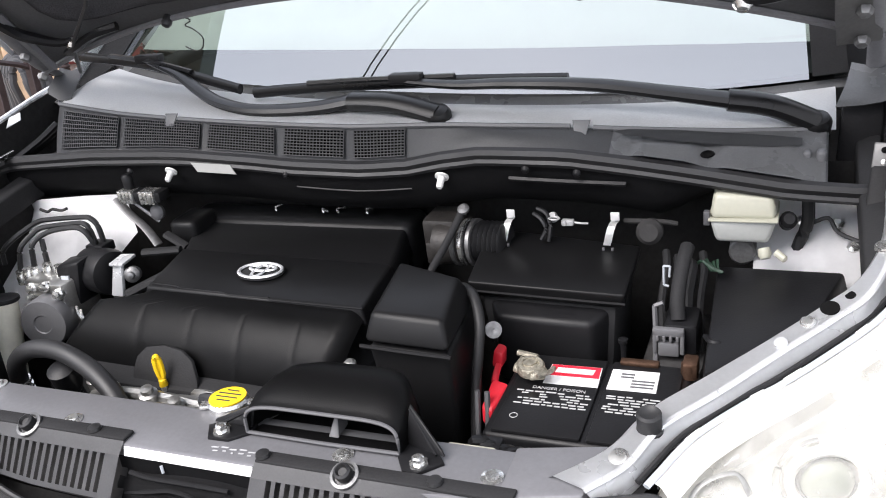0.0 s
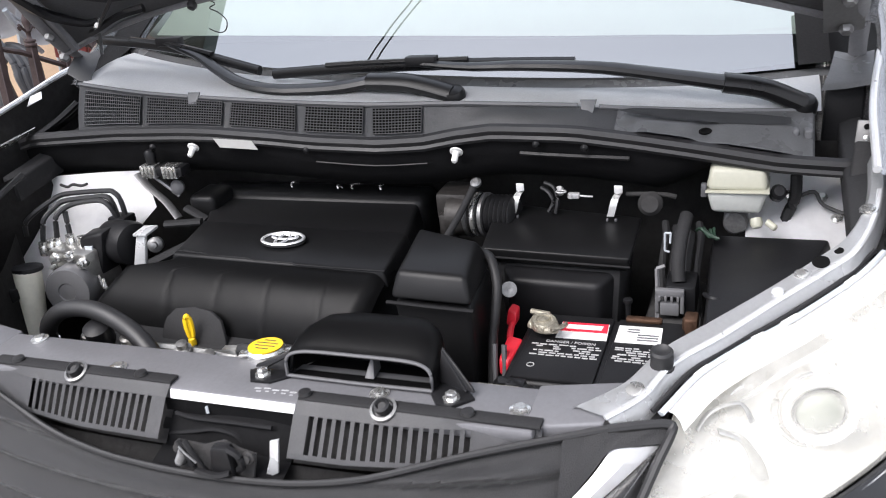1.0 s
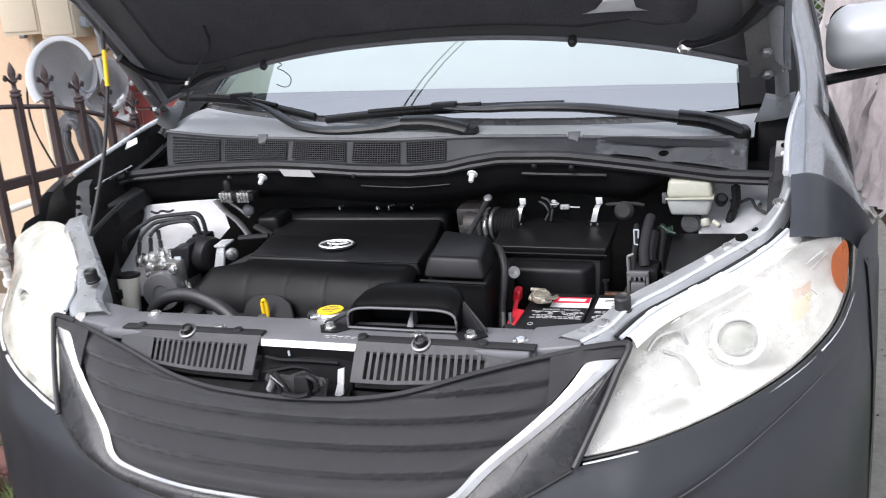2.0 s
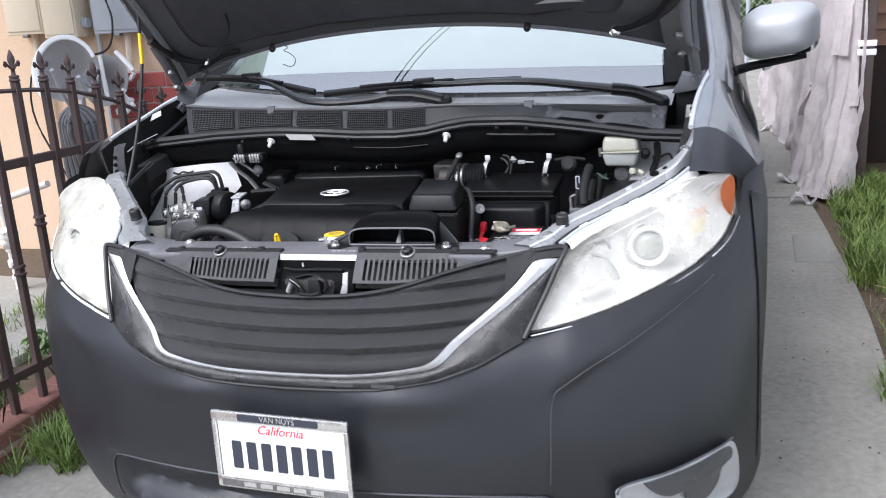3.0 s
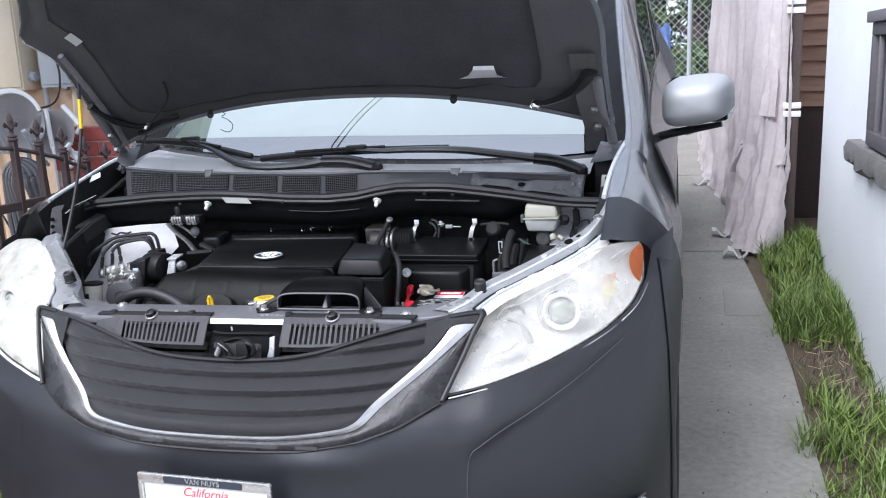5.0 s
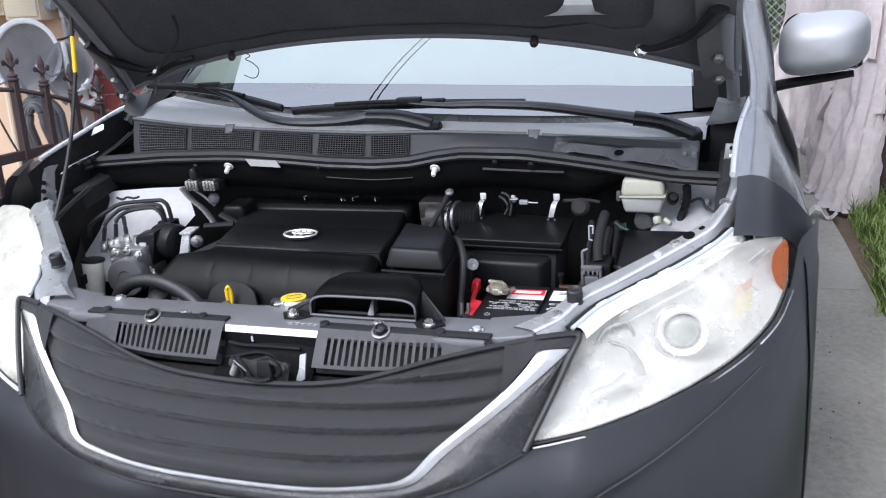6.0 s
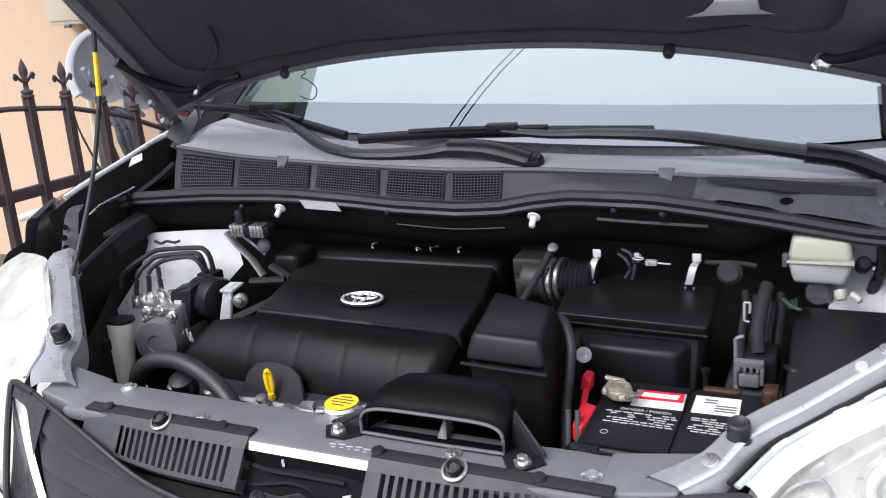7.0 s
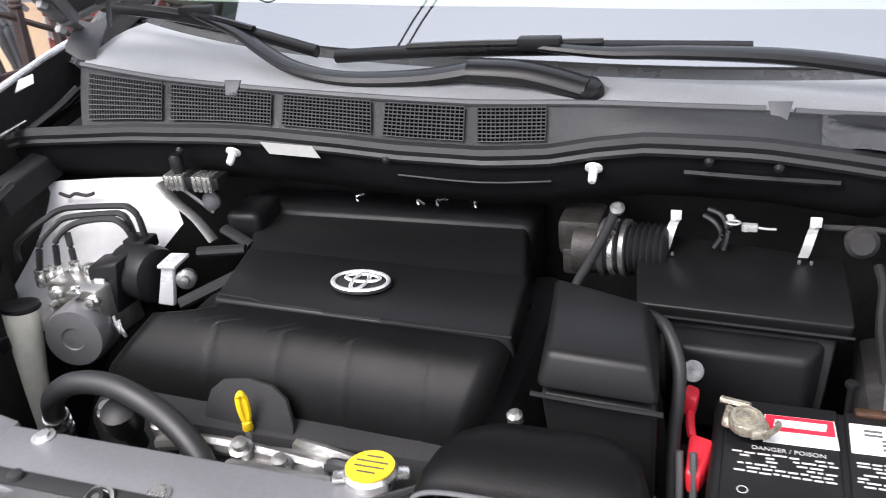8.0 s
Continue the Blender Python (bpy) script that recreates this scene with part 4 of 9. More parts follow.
# registration tag low on the glass
bm = B()
sheet(bm, [[shield(0.80 + 0.11 * k / 3, v) + Vector((0, 0.004, -0.004)) for k in range(4)] for v in (0.10, 0.108)], 0.001, True)
part("tag", bm, PAPER, ws)
for sgn in (1, -1):
    bm, trim = B(), B()
    rows, inner = [], []
    for j in range(23):
        v = j / 22
        y = 0.985 + 0.865 * v
        a = Vector((sgn * smooth_table(y, PILLAR_Y, PILLAR_IN[0]), y, smooth_table(y, PILLAR_Y, PILLAR_IN[1])))
        o = Vector((sgn * smooth_table(y, PILLAR_Y, PILLAR_OUT[0]), y + 0.07 + 0.035 * v, smooth_table(y, PILLAR_Y, PILLAR_OUT[1])))
        push = Vector((sgn * 0.35, -0.5, 0.8))
        rows.append([a + Vector((-sgn * 0.004, 0.012, -0.016)), a, a + (o - a) * 0.14 + push * 0.010, a + (o - a) * 0.35 + push * 0.017, a + (o - a) * 0.65 + push * 0.014, o, o + Vector((-sgn * 0.012, 0.035, -0.025))])
        inner.append([shield(sgn * 0.97, max(0, (y - 1.06) / 0.80)) + Vector((0, 0, 0.002)), a + Vector((-sgn * 0.004, 0.011, -0.014))])
    sheet(bm, rows, 0.004, sgn < 0)
    pillar = part("a_pillar", bm, PAINT, van, "", 60)
    sheet(trim, inner, 0.003, sgn < 0)
    part("pillar_trim", trim, PLASTIC, pillar, "dull black glass trim")
    # side windows and their pillars
    for y0, y1 in ((1.62, 2.40), (2.48, 3.50), (3.58, 4.75)):
        bm = B()
        rows = []
        for k in range(9):
            y = y0 + (y1 - y0) * k / 8
            lo, hi = hull(y, 1.0), roof_pt(1, max(1.86, y))
            if y < 2.05:
                hi = lo + (hi - lo) * max(0.25, (y - 1.42) / 0.63)
            rows.append([Vector((sgn * (lo.x + (hi.x - lo.x) * f), y, lo.z + (hi.z - lo.z) * f)) for f in (0, 0.25, 0.5, 0.75, 0.97)])
        sheet(bm, rows, 0.004, sgn < 0)
        part("side_window", bm, SIDEGLASS, van)
    for y0, y1 in ((2.39, 2.49), (3.49, 3.59), (4.74, 4.95)):
        bm = B()
        rows = []
        for y in (y0, (y0 + y1) / 2, y1):
            lo, hi = hull(min(y, 5.0), 1.0), roof_pt(1, y)
            rows.append([Vector((sgn * (lo.x + (hi.x - lo.x) * f), y, lo.z + (hi.z - lo.z) * f)) for f in (0, 0.5, 1)])
        sheet(bm, rows, 0.02, sgn < 0)
        part("window_pillar", bm, PAINT, van)
    # door frame rail above the front window
    bm = B()
    tube(bm, [(sgn * 0.868, 1.24, 1.18), (sgn * 0.855, 1.45, 1.29), (sgn * 0.80, 1.75, 1.46), (sgn * 0.745, 2.10, 1.62), (sgn * 0.725, 2.4, 1.66)], 0.011, 8, 4)
    part("window_rail", bm, PLASTIC, van)
bm = B()
rows = []
for j in range(13):
    z = 0.3 + 1.35 * j / 12
    hw = 0.86 if z < 1.1 else 0.86 - 0.47 * (z - 1.1)
    y = 5.05 - 0.10 * max(0, z - 0.9)
    rows.append([(hw * (-1 + k / 6), y - 0.06 * abs(-1 + k / 6) ** 3, z) for k in range(13)])
sheet(bm, rows, 0.01, True)
part("tailgate", bm, PAINT, van)
bm = B()
box(bm, -0.86, 0.86, 1.25, 4.95, 0.22, 0.30, 0.02)
part("floor_pan", bm, SOOT, van)
# cabin interior seen through the glass
bm = B()
xd = [-0.74 + 1.48 * k / 16 for k in range(17)]
front_edge = [Vector((x, 0.985 + 0.18 * (abs(x) / 0.74) ** 2.2, 1.135)) for x in xd]
rear_edge = [Vector((x, 1.37 - 0.10 * x, 1.155)) for x in xd]
sheet(bm, [[a + (b - a) * q + Vector((0, 0, 0.006 * math.sin(3.14 * q))) for a, b in zip(front_edge, rear_edge)] for q in (0, 0.2, 0.4, 0.6, 0.8, 0.95, 1.0)] + [[b + Vector((0, 0.04, -0.05)) for b in rear_edge], [b + Vector((0, 0.06, -0.4)) for b in rear_edge]], 0.008, True)
part("dashboard", bm, DASH, van)
bm = B()
rows = []
for j in range(11):
    row = []
    for k in range(25):
        u = -0.95 + 1.9 * k / 24
        v0 = lerp_table(u, [-0.95, -0.8, -0.6, -0.4, 0, 0.2, 0.6, 0.8, 0.95], [0.058, 0.073, 0.09, 0.099, 0.106, 0.108, 0.11, 0.103, 0.093])
        row.append(shield(u, v0 + 0.018 + (0.91 - v0) * j / 10) + Vector((0, 0.014, -0.024 - 0.003 * math.sin(j * 2.1))))
    rows.append(row)
sheet(bm, rows, 0.004)
part("sunshade", bm, SHADE, van, "pale folding sunshade behind the windshield")
bm = B()
box(bm, -0.7, 0.7, 2.0, 2.06, 0.35, 1.15, 0.03)
part("seat_row", bm, DASH, van)

# door mirrors
for sgn in (1, -1):
    mr = new("door_mirror")
    mr.parent = van
    mr.matrix_local = Matrix.Translation((sgn * 1.012, 1.68, 1.195)) @ pose(0, 0, 0, 0, 0, -8 * sgn)
    mr["label"] = "silver-grey door mirror on a black foot"
    bm = B()
    rings = []
    for j, (d, sx, sz) in enumerate([(0.085, 0.93, 0.93)] + [(0.05 - 0.15 * math.sin(radians(7.5 * q)), max(0, math.cos(radians(7.5 * q))) ** 0.55 + 0.002, max(0, math.cos(radians(7.5 * q))) ** 0.6 + 0.002) for q in range(12)] + [(-0.1, 0.002, 0.002)]):
        ring = []
        for k in range(33):
            a = 2 * math.pi * k / 32
            ca, sa = math.cos(a), math.sin(a)
            x = 0.119 * math.copysign(abs(ca) ** 0.52, ca) * sx
            z = (0.090 if sa > 0 else 0.082) * math.copysign(abs(sa) ** 0.60, sa) * sz * (1 - 0.10 * max(0, sgn * x / 0.119)) + 0.012 * sgn * x / 0.119
            ring.append((x, d, z))
        rings.append(ring)
    sheet(bm, rings, 0.0, True)
    shell = part("mirror_shell", bm, MIRRORCAP, mr, "", 80)
    bm = B()
    plate(bm, rrect(0.235, 0.165, 0.05), (0, 0.083, 0), (-1, 0, 0), (0, 0, 1), 0.003)
    part("mirror_glass", bm, mat("mirror_silver", (0.85, 0.86, 0.87), 0.03, 1.0, var=0.01, bump=0, rough_var=0.01), mr)
    bm = B()
    tube(bm, [(-sgn * 0.145, 0.03, -0.125), (-sgn * 0.09, 0.01, -0.108), (0, 0.0, -0.092), (sgn * 0.085, 0.0, -0.078)], 0.03, 10, 4, flat=0.55, radii=(1.1, 0.55))
    part("mirror_foot", bm, PLASTIC, mr)

# ---- the van: open hood ----
HA = radians(46)


def hood(u, s, d=0.0):
    """Underside of the raised hood: u -1..1 across, s metres up from the rear edge, d metres off it towards the engine."""
    if u < 0:
        half = smooth_table(s, [0, 0.06, 0.15, 0.24, 0.33, 0.41, 0.45, 0.49, 0.53, 0.57, 0.75, 0.92], [0.805, 0.778, 0.762, 0.75, 0.734, 0.724, 0.742, 0.770, 0.755, 0.715, 0.61, 0.54])
    else:
        half = smooth_table(s, [0, 0.1, 0.25, 0.38, 0.47, 0.55, 0.75, 0.92], [0.805, 0.803, 0.805, 0.81, 0.795, 0.745, 0.62, 0.55])
    x = half * u
    a = abs(u)
    y = 0.865 + 0.085 * a ** 2.2
    z = 1.362 - 0.135 * a ** 2.2
    crown = 0.03 * (1 - a * a) * min(1, s / 0.3)
    fwd = 0.06 * (1 - a * a) * min(1, s / 0.9)
    ss = s + fwd
    return Vector((x, y - ss * math.cos(HA) + crown * math.sin(HA) * 0.5 - d * math.sin(HA), z + ss * math.sin(HA) + crown * math.cos(HA) * 0.5 - d * math.cos(HA)))


S_STEPS = [0, 0.02, 0.05, 0.1, 0.15, 0.2, 0.26, 0.31, 0.36, 0.40, 0.43, 0.46, 0.49, 0.52, 0.56, 0.62, 0.68, 0.75, 0.85, 0.92]
bm = B()
sheet(bm, [[hood(-1 + k / 16, s, -0.03 if 0.01 < s < 0.9 and abs(-1 + k / 16) < 0.97 else -0.012) for k in range(33)] for s in S_STEPS], 0.004)
hd = part("hood", bm, PAINT, van, "raised hood")
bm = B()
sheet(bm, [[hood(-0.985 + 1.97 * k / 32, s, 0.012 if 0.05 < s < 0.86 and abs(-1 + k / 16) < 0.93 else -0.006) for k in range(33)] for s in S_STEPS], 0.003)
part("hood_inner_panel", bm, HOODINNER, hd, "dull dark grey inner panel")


def liner_half(s):
    return lerp_table(s, [0.055, 0.062, 0.075, 0.10, 0.14, 0.2, 0.34, 0.5, 0.64, 0.76, 0.80], [0.40, 0.58, 0.70, 0.765, 0.79, 0.80, 0.80, 0.81, 0.82, 0.72, 0.6])


def liner_pt(q, s, d):
    """A point of the felt: q -1..1 across its width, sagging in soft lobes along the lower edge."""
    u = liner_half(s) * q
    low = max(0, (0.16 - s) / 0.105)
    lobe = 0.030 * u * u + 0.010 * max(0, -u) * math.sin(u * 21) + 0.030 * math.exp(-((u - 0.62) / 0.06) ** 2)
    return hood(u, s + low * lobe, d)


bm = B()
sheet(bm, [[liner_pt(-1 + k / 24, s, (0.013 if k in (0, 48) else 0.022) + 0.003 * noise.noise((k * 0.18, s * 7, 1)) - (0.009 if s in (0.055, 0.80) else 0)) for k in range(49)] for s in (0.055, 0.060, 0.070, 0.085, 0.10, 0.12, 0.14, 0.2, 0.27, 0.34, 0.42, 0.5, 0.58, 0.66, 0.74, 0.79, 0.80)], 0.004)
part("hood_liner", bm, FELT, hd, "black felt sound liner", 70)
bm = B()
sheet(bm, [[hood(c + w * q, s0 + 0.19 * (c + w * q - 0.605), 0.020 + dd) for q in (-1, -0.6, 0, 0.6, 1)] for s0, c, w, dd in ((0.118, 0.604, 0.086, 0), (0.127, 0.604, 0.070, 0.005), (0.138, 0.608, 0.048, 0.008), (0.158, 0.617, 0.037, 0.010), (0.166, 0.618, 0.033, 0.004))], 0.002)
part("latch_recess", bm, TOWER, hd, "bare silver panel left open by the liner")
bm = B()
sheet(bm, [[hood(-0.80 + du, 0.42 + ds, 0.024) for du in (-0.02, 0, 0.02)] for ds in (-0.004, 0.012, 0.030)], 0.002)
part("liner_patch", bm, PAPER, hd)
bm = B()
sheet(bm, [[hood(-0.64 + 0.10 * q, s0 + 0.006 * math.sin(q * 9), 0.020) for q in (0, 0.2, 0.4, 0.6, 0.8, 1)] for s0 in (0.085, 0.11, 0.135)], 0.002)
part("torn_liner_edge", bm, HOODINNER, hd, "bare dark panel where the liner is torn")
# hem bead and rubber buffers
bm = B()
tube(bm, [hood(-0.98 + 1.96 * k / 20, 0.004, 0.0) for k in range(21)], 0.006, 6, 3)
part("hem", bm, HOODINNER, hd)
for u0, s0 in ((0.47, 0.0), (-0.47, 0.0)):
    bm = B()
    lathe(bm, [(0.009, -0.006), (0.010, 0.008), (0.007, 0.014), (0.002, 0.015)], aim(hood(u0, s0 + 0.006, 0.002), (0, -0.72, -0.69)), 12)
    part("buffer", bm, RUBBER, hd)
for sgn in (1, -1):
    bm = B()
    tube(bm, [hood(sgn * 0.755, 0.06, 0.022), hood(sgn * 0.785, 0.072, 0.030), hood(sgn * 0.84, 0.105, 0.030), hood(sgn * 0.895, 0.148, 0.026), hood(sgn * 0.95, 0.225, 0.018)], 0.021, 8, 4, flat=0.5, radii=(0.6, 1.2))
    part("hood_brace", bm, PLASTIC, hd)
    bm = B()
    lathe(bm, [(0.012, 0), (0.014, 0.012), (0.008, 0.02), (0.002, 0.021)], aim(hood(sgn * 0.755, 0.055, 0.02), (0, -0.7, -0.7)), 12)
    part("hood_bolt", bm, STEEL, hd)
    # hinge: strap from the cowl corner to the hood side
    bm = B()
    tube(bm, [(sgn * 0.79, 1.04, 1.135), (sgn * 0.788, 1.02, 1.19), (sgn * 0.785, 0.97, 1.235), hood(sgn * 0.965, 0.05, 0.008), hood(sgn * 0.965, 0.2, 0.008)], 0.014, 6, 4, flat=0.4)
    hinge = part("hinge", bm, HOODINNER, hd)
    for s0 in (0.018, 0.088):
        bm = B()
        lathe(bm, [(0.011, 0), (0.011, 0.006), (0.008, 0.011), (0.002, 0.012)], aim(hood(sgn * 0.945, s0, 0.022), (0, -0.7, -0.7)), 6)
        part("hinge_bolt", bm, DARKALU, hinge)
    # folded plate at the hood corner
    if sgn > 0:
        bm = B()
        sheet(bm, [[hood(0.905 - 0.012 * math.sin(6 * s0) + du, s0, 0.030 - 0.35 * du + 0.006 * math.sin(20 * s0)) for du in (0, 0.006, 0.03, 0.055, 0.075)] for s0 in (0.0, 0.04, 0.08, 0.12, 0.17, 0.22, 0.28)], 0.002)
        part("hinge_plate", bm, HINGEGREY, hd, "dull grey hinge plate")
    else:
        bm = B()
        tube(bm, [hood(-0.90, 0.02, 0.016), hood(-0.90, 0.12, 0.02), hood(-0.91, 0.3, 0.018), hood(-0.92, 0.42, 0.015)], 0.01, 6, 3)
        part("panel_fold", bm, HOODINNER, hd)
# Thin loop added at the hood edge for one mirrored in the windshield.
bm = B()
p0 = hood(-0.40, 0.0, 0.004)
tube(bm, [p0 + Vector((-0.030, 0.004, 0.004)), p0 + Vector((-0.008, 0.004, -0.006)), p0 + Vector((-0.022, 0.004, -0.014)), p0 + Vector((-0.006, 0.004, -0.022)), p0 + Vector((0.010, 0.004, -0.038)), p0 + Vector((0.004, 0.004, -0.056)), p0 + Vector((-0.012, 0.004, -0.060)), p0 + Vector((-0.032, 0.004, -0.052))], 0.0012, 6, 5)
part("mirrored_loop", bm, RUBBER, hd, "thin black loop standing for one mirrored in the windshield")
bm = B()
tube(bm, [hood(-0.56, 0.19, 0.034), hood(-0.58, 0.14, 0.04), hood(-0.66, 0.10, 0.04), hood(-0.74, 0.06, 0.04), (-0.67, 0.93, 1.24)], 0.004, 6, 5)
part("cable", bm, RUBBER, hd)
bm = B()
tube(bm, [hood(-0.80, 0.035, 0.02), hood(-0.74, 0.05, 0.035), hood(-0.66, 0.06, 0.035), hood(-0.60, 0.045, 0.02)], 0.012, 7, 4, flat=0.7)
part("hood_handle", bm, PLASTIC, hd)
# prop rod with its yellow grip
bm = B()
tube(bm, [(-0.70, 0.50, 0.99), (-0.692, 0.555, 1.08), (-0.69, 0.628, 1.205), (-0.69, 0.684, 1.338)], 0.0045, 8, 2)
rod = part("prop_rod", bm, RUBBER, van, "thin black hood prop rod")
bm = B()
tube(bm, [(-0.69, 0.684, 1.338), (-0.69, 0.70, 1.42)], 0.0052, 8, 0)
part("grip", bm, YELLOW, rod, "yellow grip sleeve")
bm = B()
tube(bm, [(-0.69, 0.70, 1.42), (-0.69, 0.715, 1.49), (-0.69, 0.722, 1.53)], 0.0045, 8, 2)
part("rod_end", bm, RUBBER, rod)
# bent bracket on the fender flange
bm = B()
plate(bm, [(0, 0), (0.040, 0.014), (0.036, 0.030), (0.006, 0.022)], (-0.835, 0.852, 1.147), (1, 0, 0.08), (0, 0.5, 0.9), 0.002, 0.0006)
part("fender_bracket", bm, UNDERPAINT, van)
# ---- the van: cowl, wipers ----
SEAL_X = [-0.83, -0.79, -0.566, -0.40, -0.332, -0.20, -0.114, 0.015, 0.097, 0.16, 0.225, 0.359, 0.45, 0.54, 0.677, 0.77, 0.80]
SEAL_Z = [1.083, 1.093, 1.109, 1.113, 1.112, 1.104, 1.097, 1.093, 1.098, 1.110, 1.118, 1.114, 1.102, 1.088, 1.064, 1.057, 1.056]


def seal_pt(x, dz=0.0, dy=0.0):
    return Vector((x, 0.785 + 0.03 * x * x + dy, lerp_table(x, SEAL_X, SEAL_Z) + dz))


cowl = new("cowl")
cowl.parent = van
cowl["label"] = "weathered grey plastic cowl below the windshield"
xs = [-0.83 + 1.62 * k / 54 for k in range(55)]
xs_strip = [k / 54 for k in range(55)]
bm = B()
tube(bm, [seal_pt(x) for x in xs], 0.0105, 8, 1, flat=1.0)
tube(bm, [seal_pt(x, -0.013, -0.004) for x in xs], 0.006, 6, 1)
part("rubber_seal", bm, RUBBER, cowl, "black rubber hood seal")


def cowl_front(x, v):
    """Sloping vent strip between the seal and the upper cowl panel: v 0 at the seal, 1 at its top."""
    s = seal_pt(x, 0.004, 0.006)
    top = Vector((x, 0.812 + 0.19 * x * x, lerp_table(x, [-0.83, -0.70, -0.54, -0.26, 0.0, 0.15, 0.35, 0.43, 0.6, 0.8], [1.182, 1.176, 1.168, 1.161, 1.153, 1.154, 1.143, 1.134, 1.118, 1.105])))
    return s + (top - s) * v


def cowl_top(x, v):
    a = cowl_front(x, 1.0)
    g = shield(max(-1, min(1, x / 0.775)), -0.02) + Vector((0, 0.0, -0.002))
    p = a + (g - a) * v
    p.z += 0.010 * math.sin(math.pi * v)
    return p


bm = B()
rows = [[cowl_front(x, v) + Vector((0, 0, 0.006 * math.sin(3.14 * v) if 0.2 < x < 0.4 else 0)) for x in [-0.668 - 0.07 * v + (1.393 + 0.07 * v) * q for q in xs_strip]] for v in (0, 0.14, 0.3, 0.5, 0.7, 0.86, 1.0)]
sheet(bm, rows, 0.004, True)
part("vent_strip", bm, COWL, cowl)
# upper panel, its sky sheen put into the pale colour
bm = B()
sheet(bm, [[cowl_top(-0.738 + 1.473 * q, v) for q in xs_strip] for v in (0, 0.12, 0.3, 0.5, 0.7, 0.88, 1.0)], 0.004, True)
part("upper_panel", bm, COWLTOP, cowl, "upper cowl panel with the sky's sheen in its pale colour")
# raised edge with two notches
bm = B()
for x0, x1 in ((-0.735, -0.408), (-0.378, 0.360), (0.394, 0.70)):
    tube(bm, [cowl_front(x0 + (x1 - x0) * k / 12, 1.0) + Vector((0, -0.002, 0.002)) for k in range(13)], 0.0045, 6, 1)
part("lip", bm, COWL, cowl)
for xn in (-0.393, 0.377):
    bm = B()
    p = cowl_front(xn, 0.93)
    plate(bm, [(-0.014, 0.012), (-0.009, -0.012), (0.009, -0.012), (0.014, 0.012)], p + Vector((0, -0.004, 0.004)), (1, 0, 0), (0, 0.55, 0.8), 0.002, 0.0005)
    part("notch", bm, COWL, cowl)
# five screens of fine grating
def screen_x(xa, xb, v):
    return xb + (xa - xb) * v


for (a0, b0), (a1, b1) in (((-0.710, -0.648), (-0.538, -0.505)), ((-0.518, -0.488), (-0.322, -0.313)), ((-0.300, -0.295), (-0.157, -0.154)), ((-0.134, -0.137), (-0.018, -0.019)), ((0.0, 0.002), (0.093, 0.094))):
    # Black sheet stands for the dark hollow behind the grating.
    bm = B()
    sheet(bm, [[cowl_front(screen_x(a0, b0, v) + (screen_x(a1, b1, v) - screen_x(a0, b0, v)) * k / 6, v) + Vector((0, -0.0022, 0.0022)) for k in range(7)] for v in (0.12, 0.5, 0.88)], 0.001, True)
    scr = part("vent_screen", bm, HOLLOW, cowl, "grating over a black sheet painted as the dark hollow")
    bm = B()
    n = int((a1 - a0) / 0.0062)
    for k in range(n + 1):
        q = k / n
        tube(bm, [cowl_front(screen_x(a0, b0, v) + (screen_x(a1, b1, v) - screen_x(a0, b0, v)) * q, v) + Vector((0, -0.004, 0.004)) for v in (0.12, 0.5, 0.88)], 0.0009, 4, 0)
    for j in range(10):
        v = 0.12 + 0.0845 * j
        tube(bm, [cowl_front(screen_x(a0, b0, v) + (screen_x(a1, b1, v) - screen_x(a0, b0, v)) * k / 4, v) + Vector((0, -0.004, 0.004)) for k in range(5)], 0.0010, 4, 0)
    part("grating", bm, GRATE, scr)
# moulded humps beside the wiper pivot
def hump(spots, name):
    """A soft raised form on the vent strip: spots of x, v, reach in x, reach in v, height."""
    x0, x1 = min(q[0] - q[2] * 1.6 for q in spots), min(0.722, max(q[0] + q[2] * 1.6 for q in spots))
    bm = B()
    rows = []
    for j in range(19):
        v = 0.02 + 0.96 * j / 18
        row = []
        for k in range(37):
            x = x0 + (x1 - x0) * k / 36
            h = max(q[4] * math.exp(-max(0, abs(x - q[0]) / q[2] - 0.55) ** 2 * 6 - max(0, abs(v - q[1]) / q[3] - 0.5) ** 2 * 6) for q in spots)
            row.append(cowl_front(x, v) + Vector((0, -0.75 * h - 0.003, 0.66 * h + 0.003)))
        rows.append(row)
    sheet(bm, rows, 0.003, True)
    part(name, bm, MOULD, cowl, "", 80)


hump([(0.505, 0.20, 0.050, 0.42, 0.013), (0.635, 0.34, 0.062, 0.55, 0.012)], "moulding")
# black oval painted as the dark of a recess
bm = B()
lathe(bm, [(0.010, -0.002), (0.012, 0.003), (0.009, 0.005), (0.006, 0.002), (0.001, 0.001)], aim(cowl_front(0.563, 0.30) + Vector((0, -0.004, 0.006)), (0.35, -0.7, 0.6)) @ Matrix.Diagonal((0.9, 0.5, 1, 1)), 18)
part("recess_shade", bm, HOLLOW, cowl)
# dark sheet painted as the shade along the upper edge of the vent strip
bm = B()
sheet(bm, [[cowl_front(x, v0 + dv * w) + Vector((0, -0.012, 0.012)) for x, v0, w in ((0.43, 0.74, 0.04), (0.45, 0.74, 0.22), (0.52, 0.71, 0.34), (0.60, 0.69, 0.30), (0.65, 0.68, 0.24), (0.69, 0.68, 0.14))] for dv in (-0.5, 0, 0.5)], 0.002, True)
part("painted_shade_band", bm, GRATE, cowl)
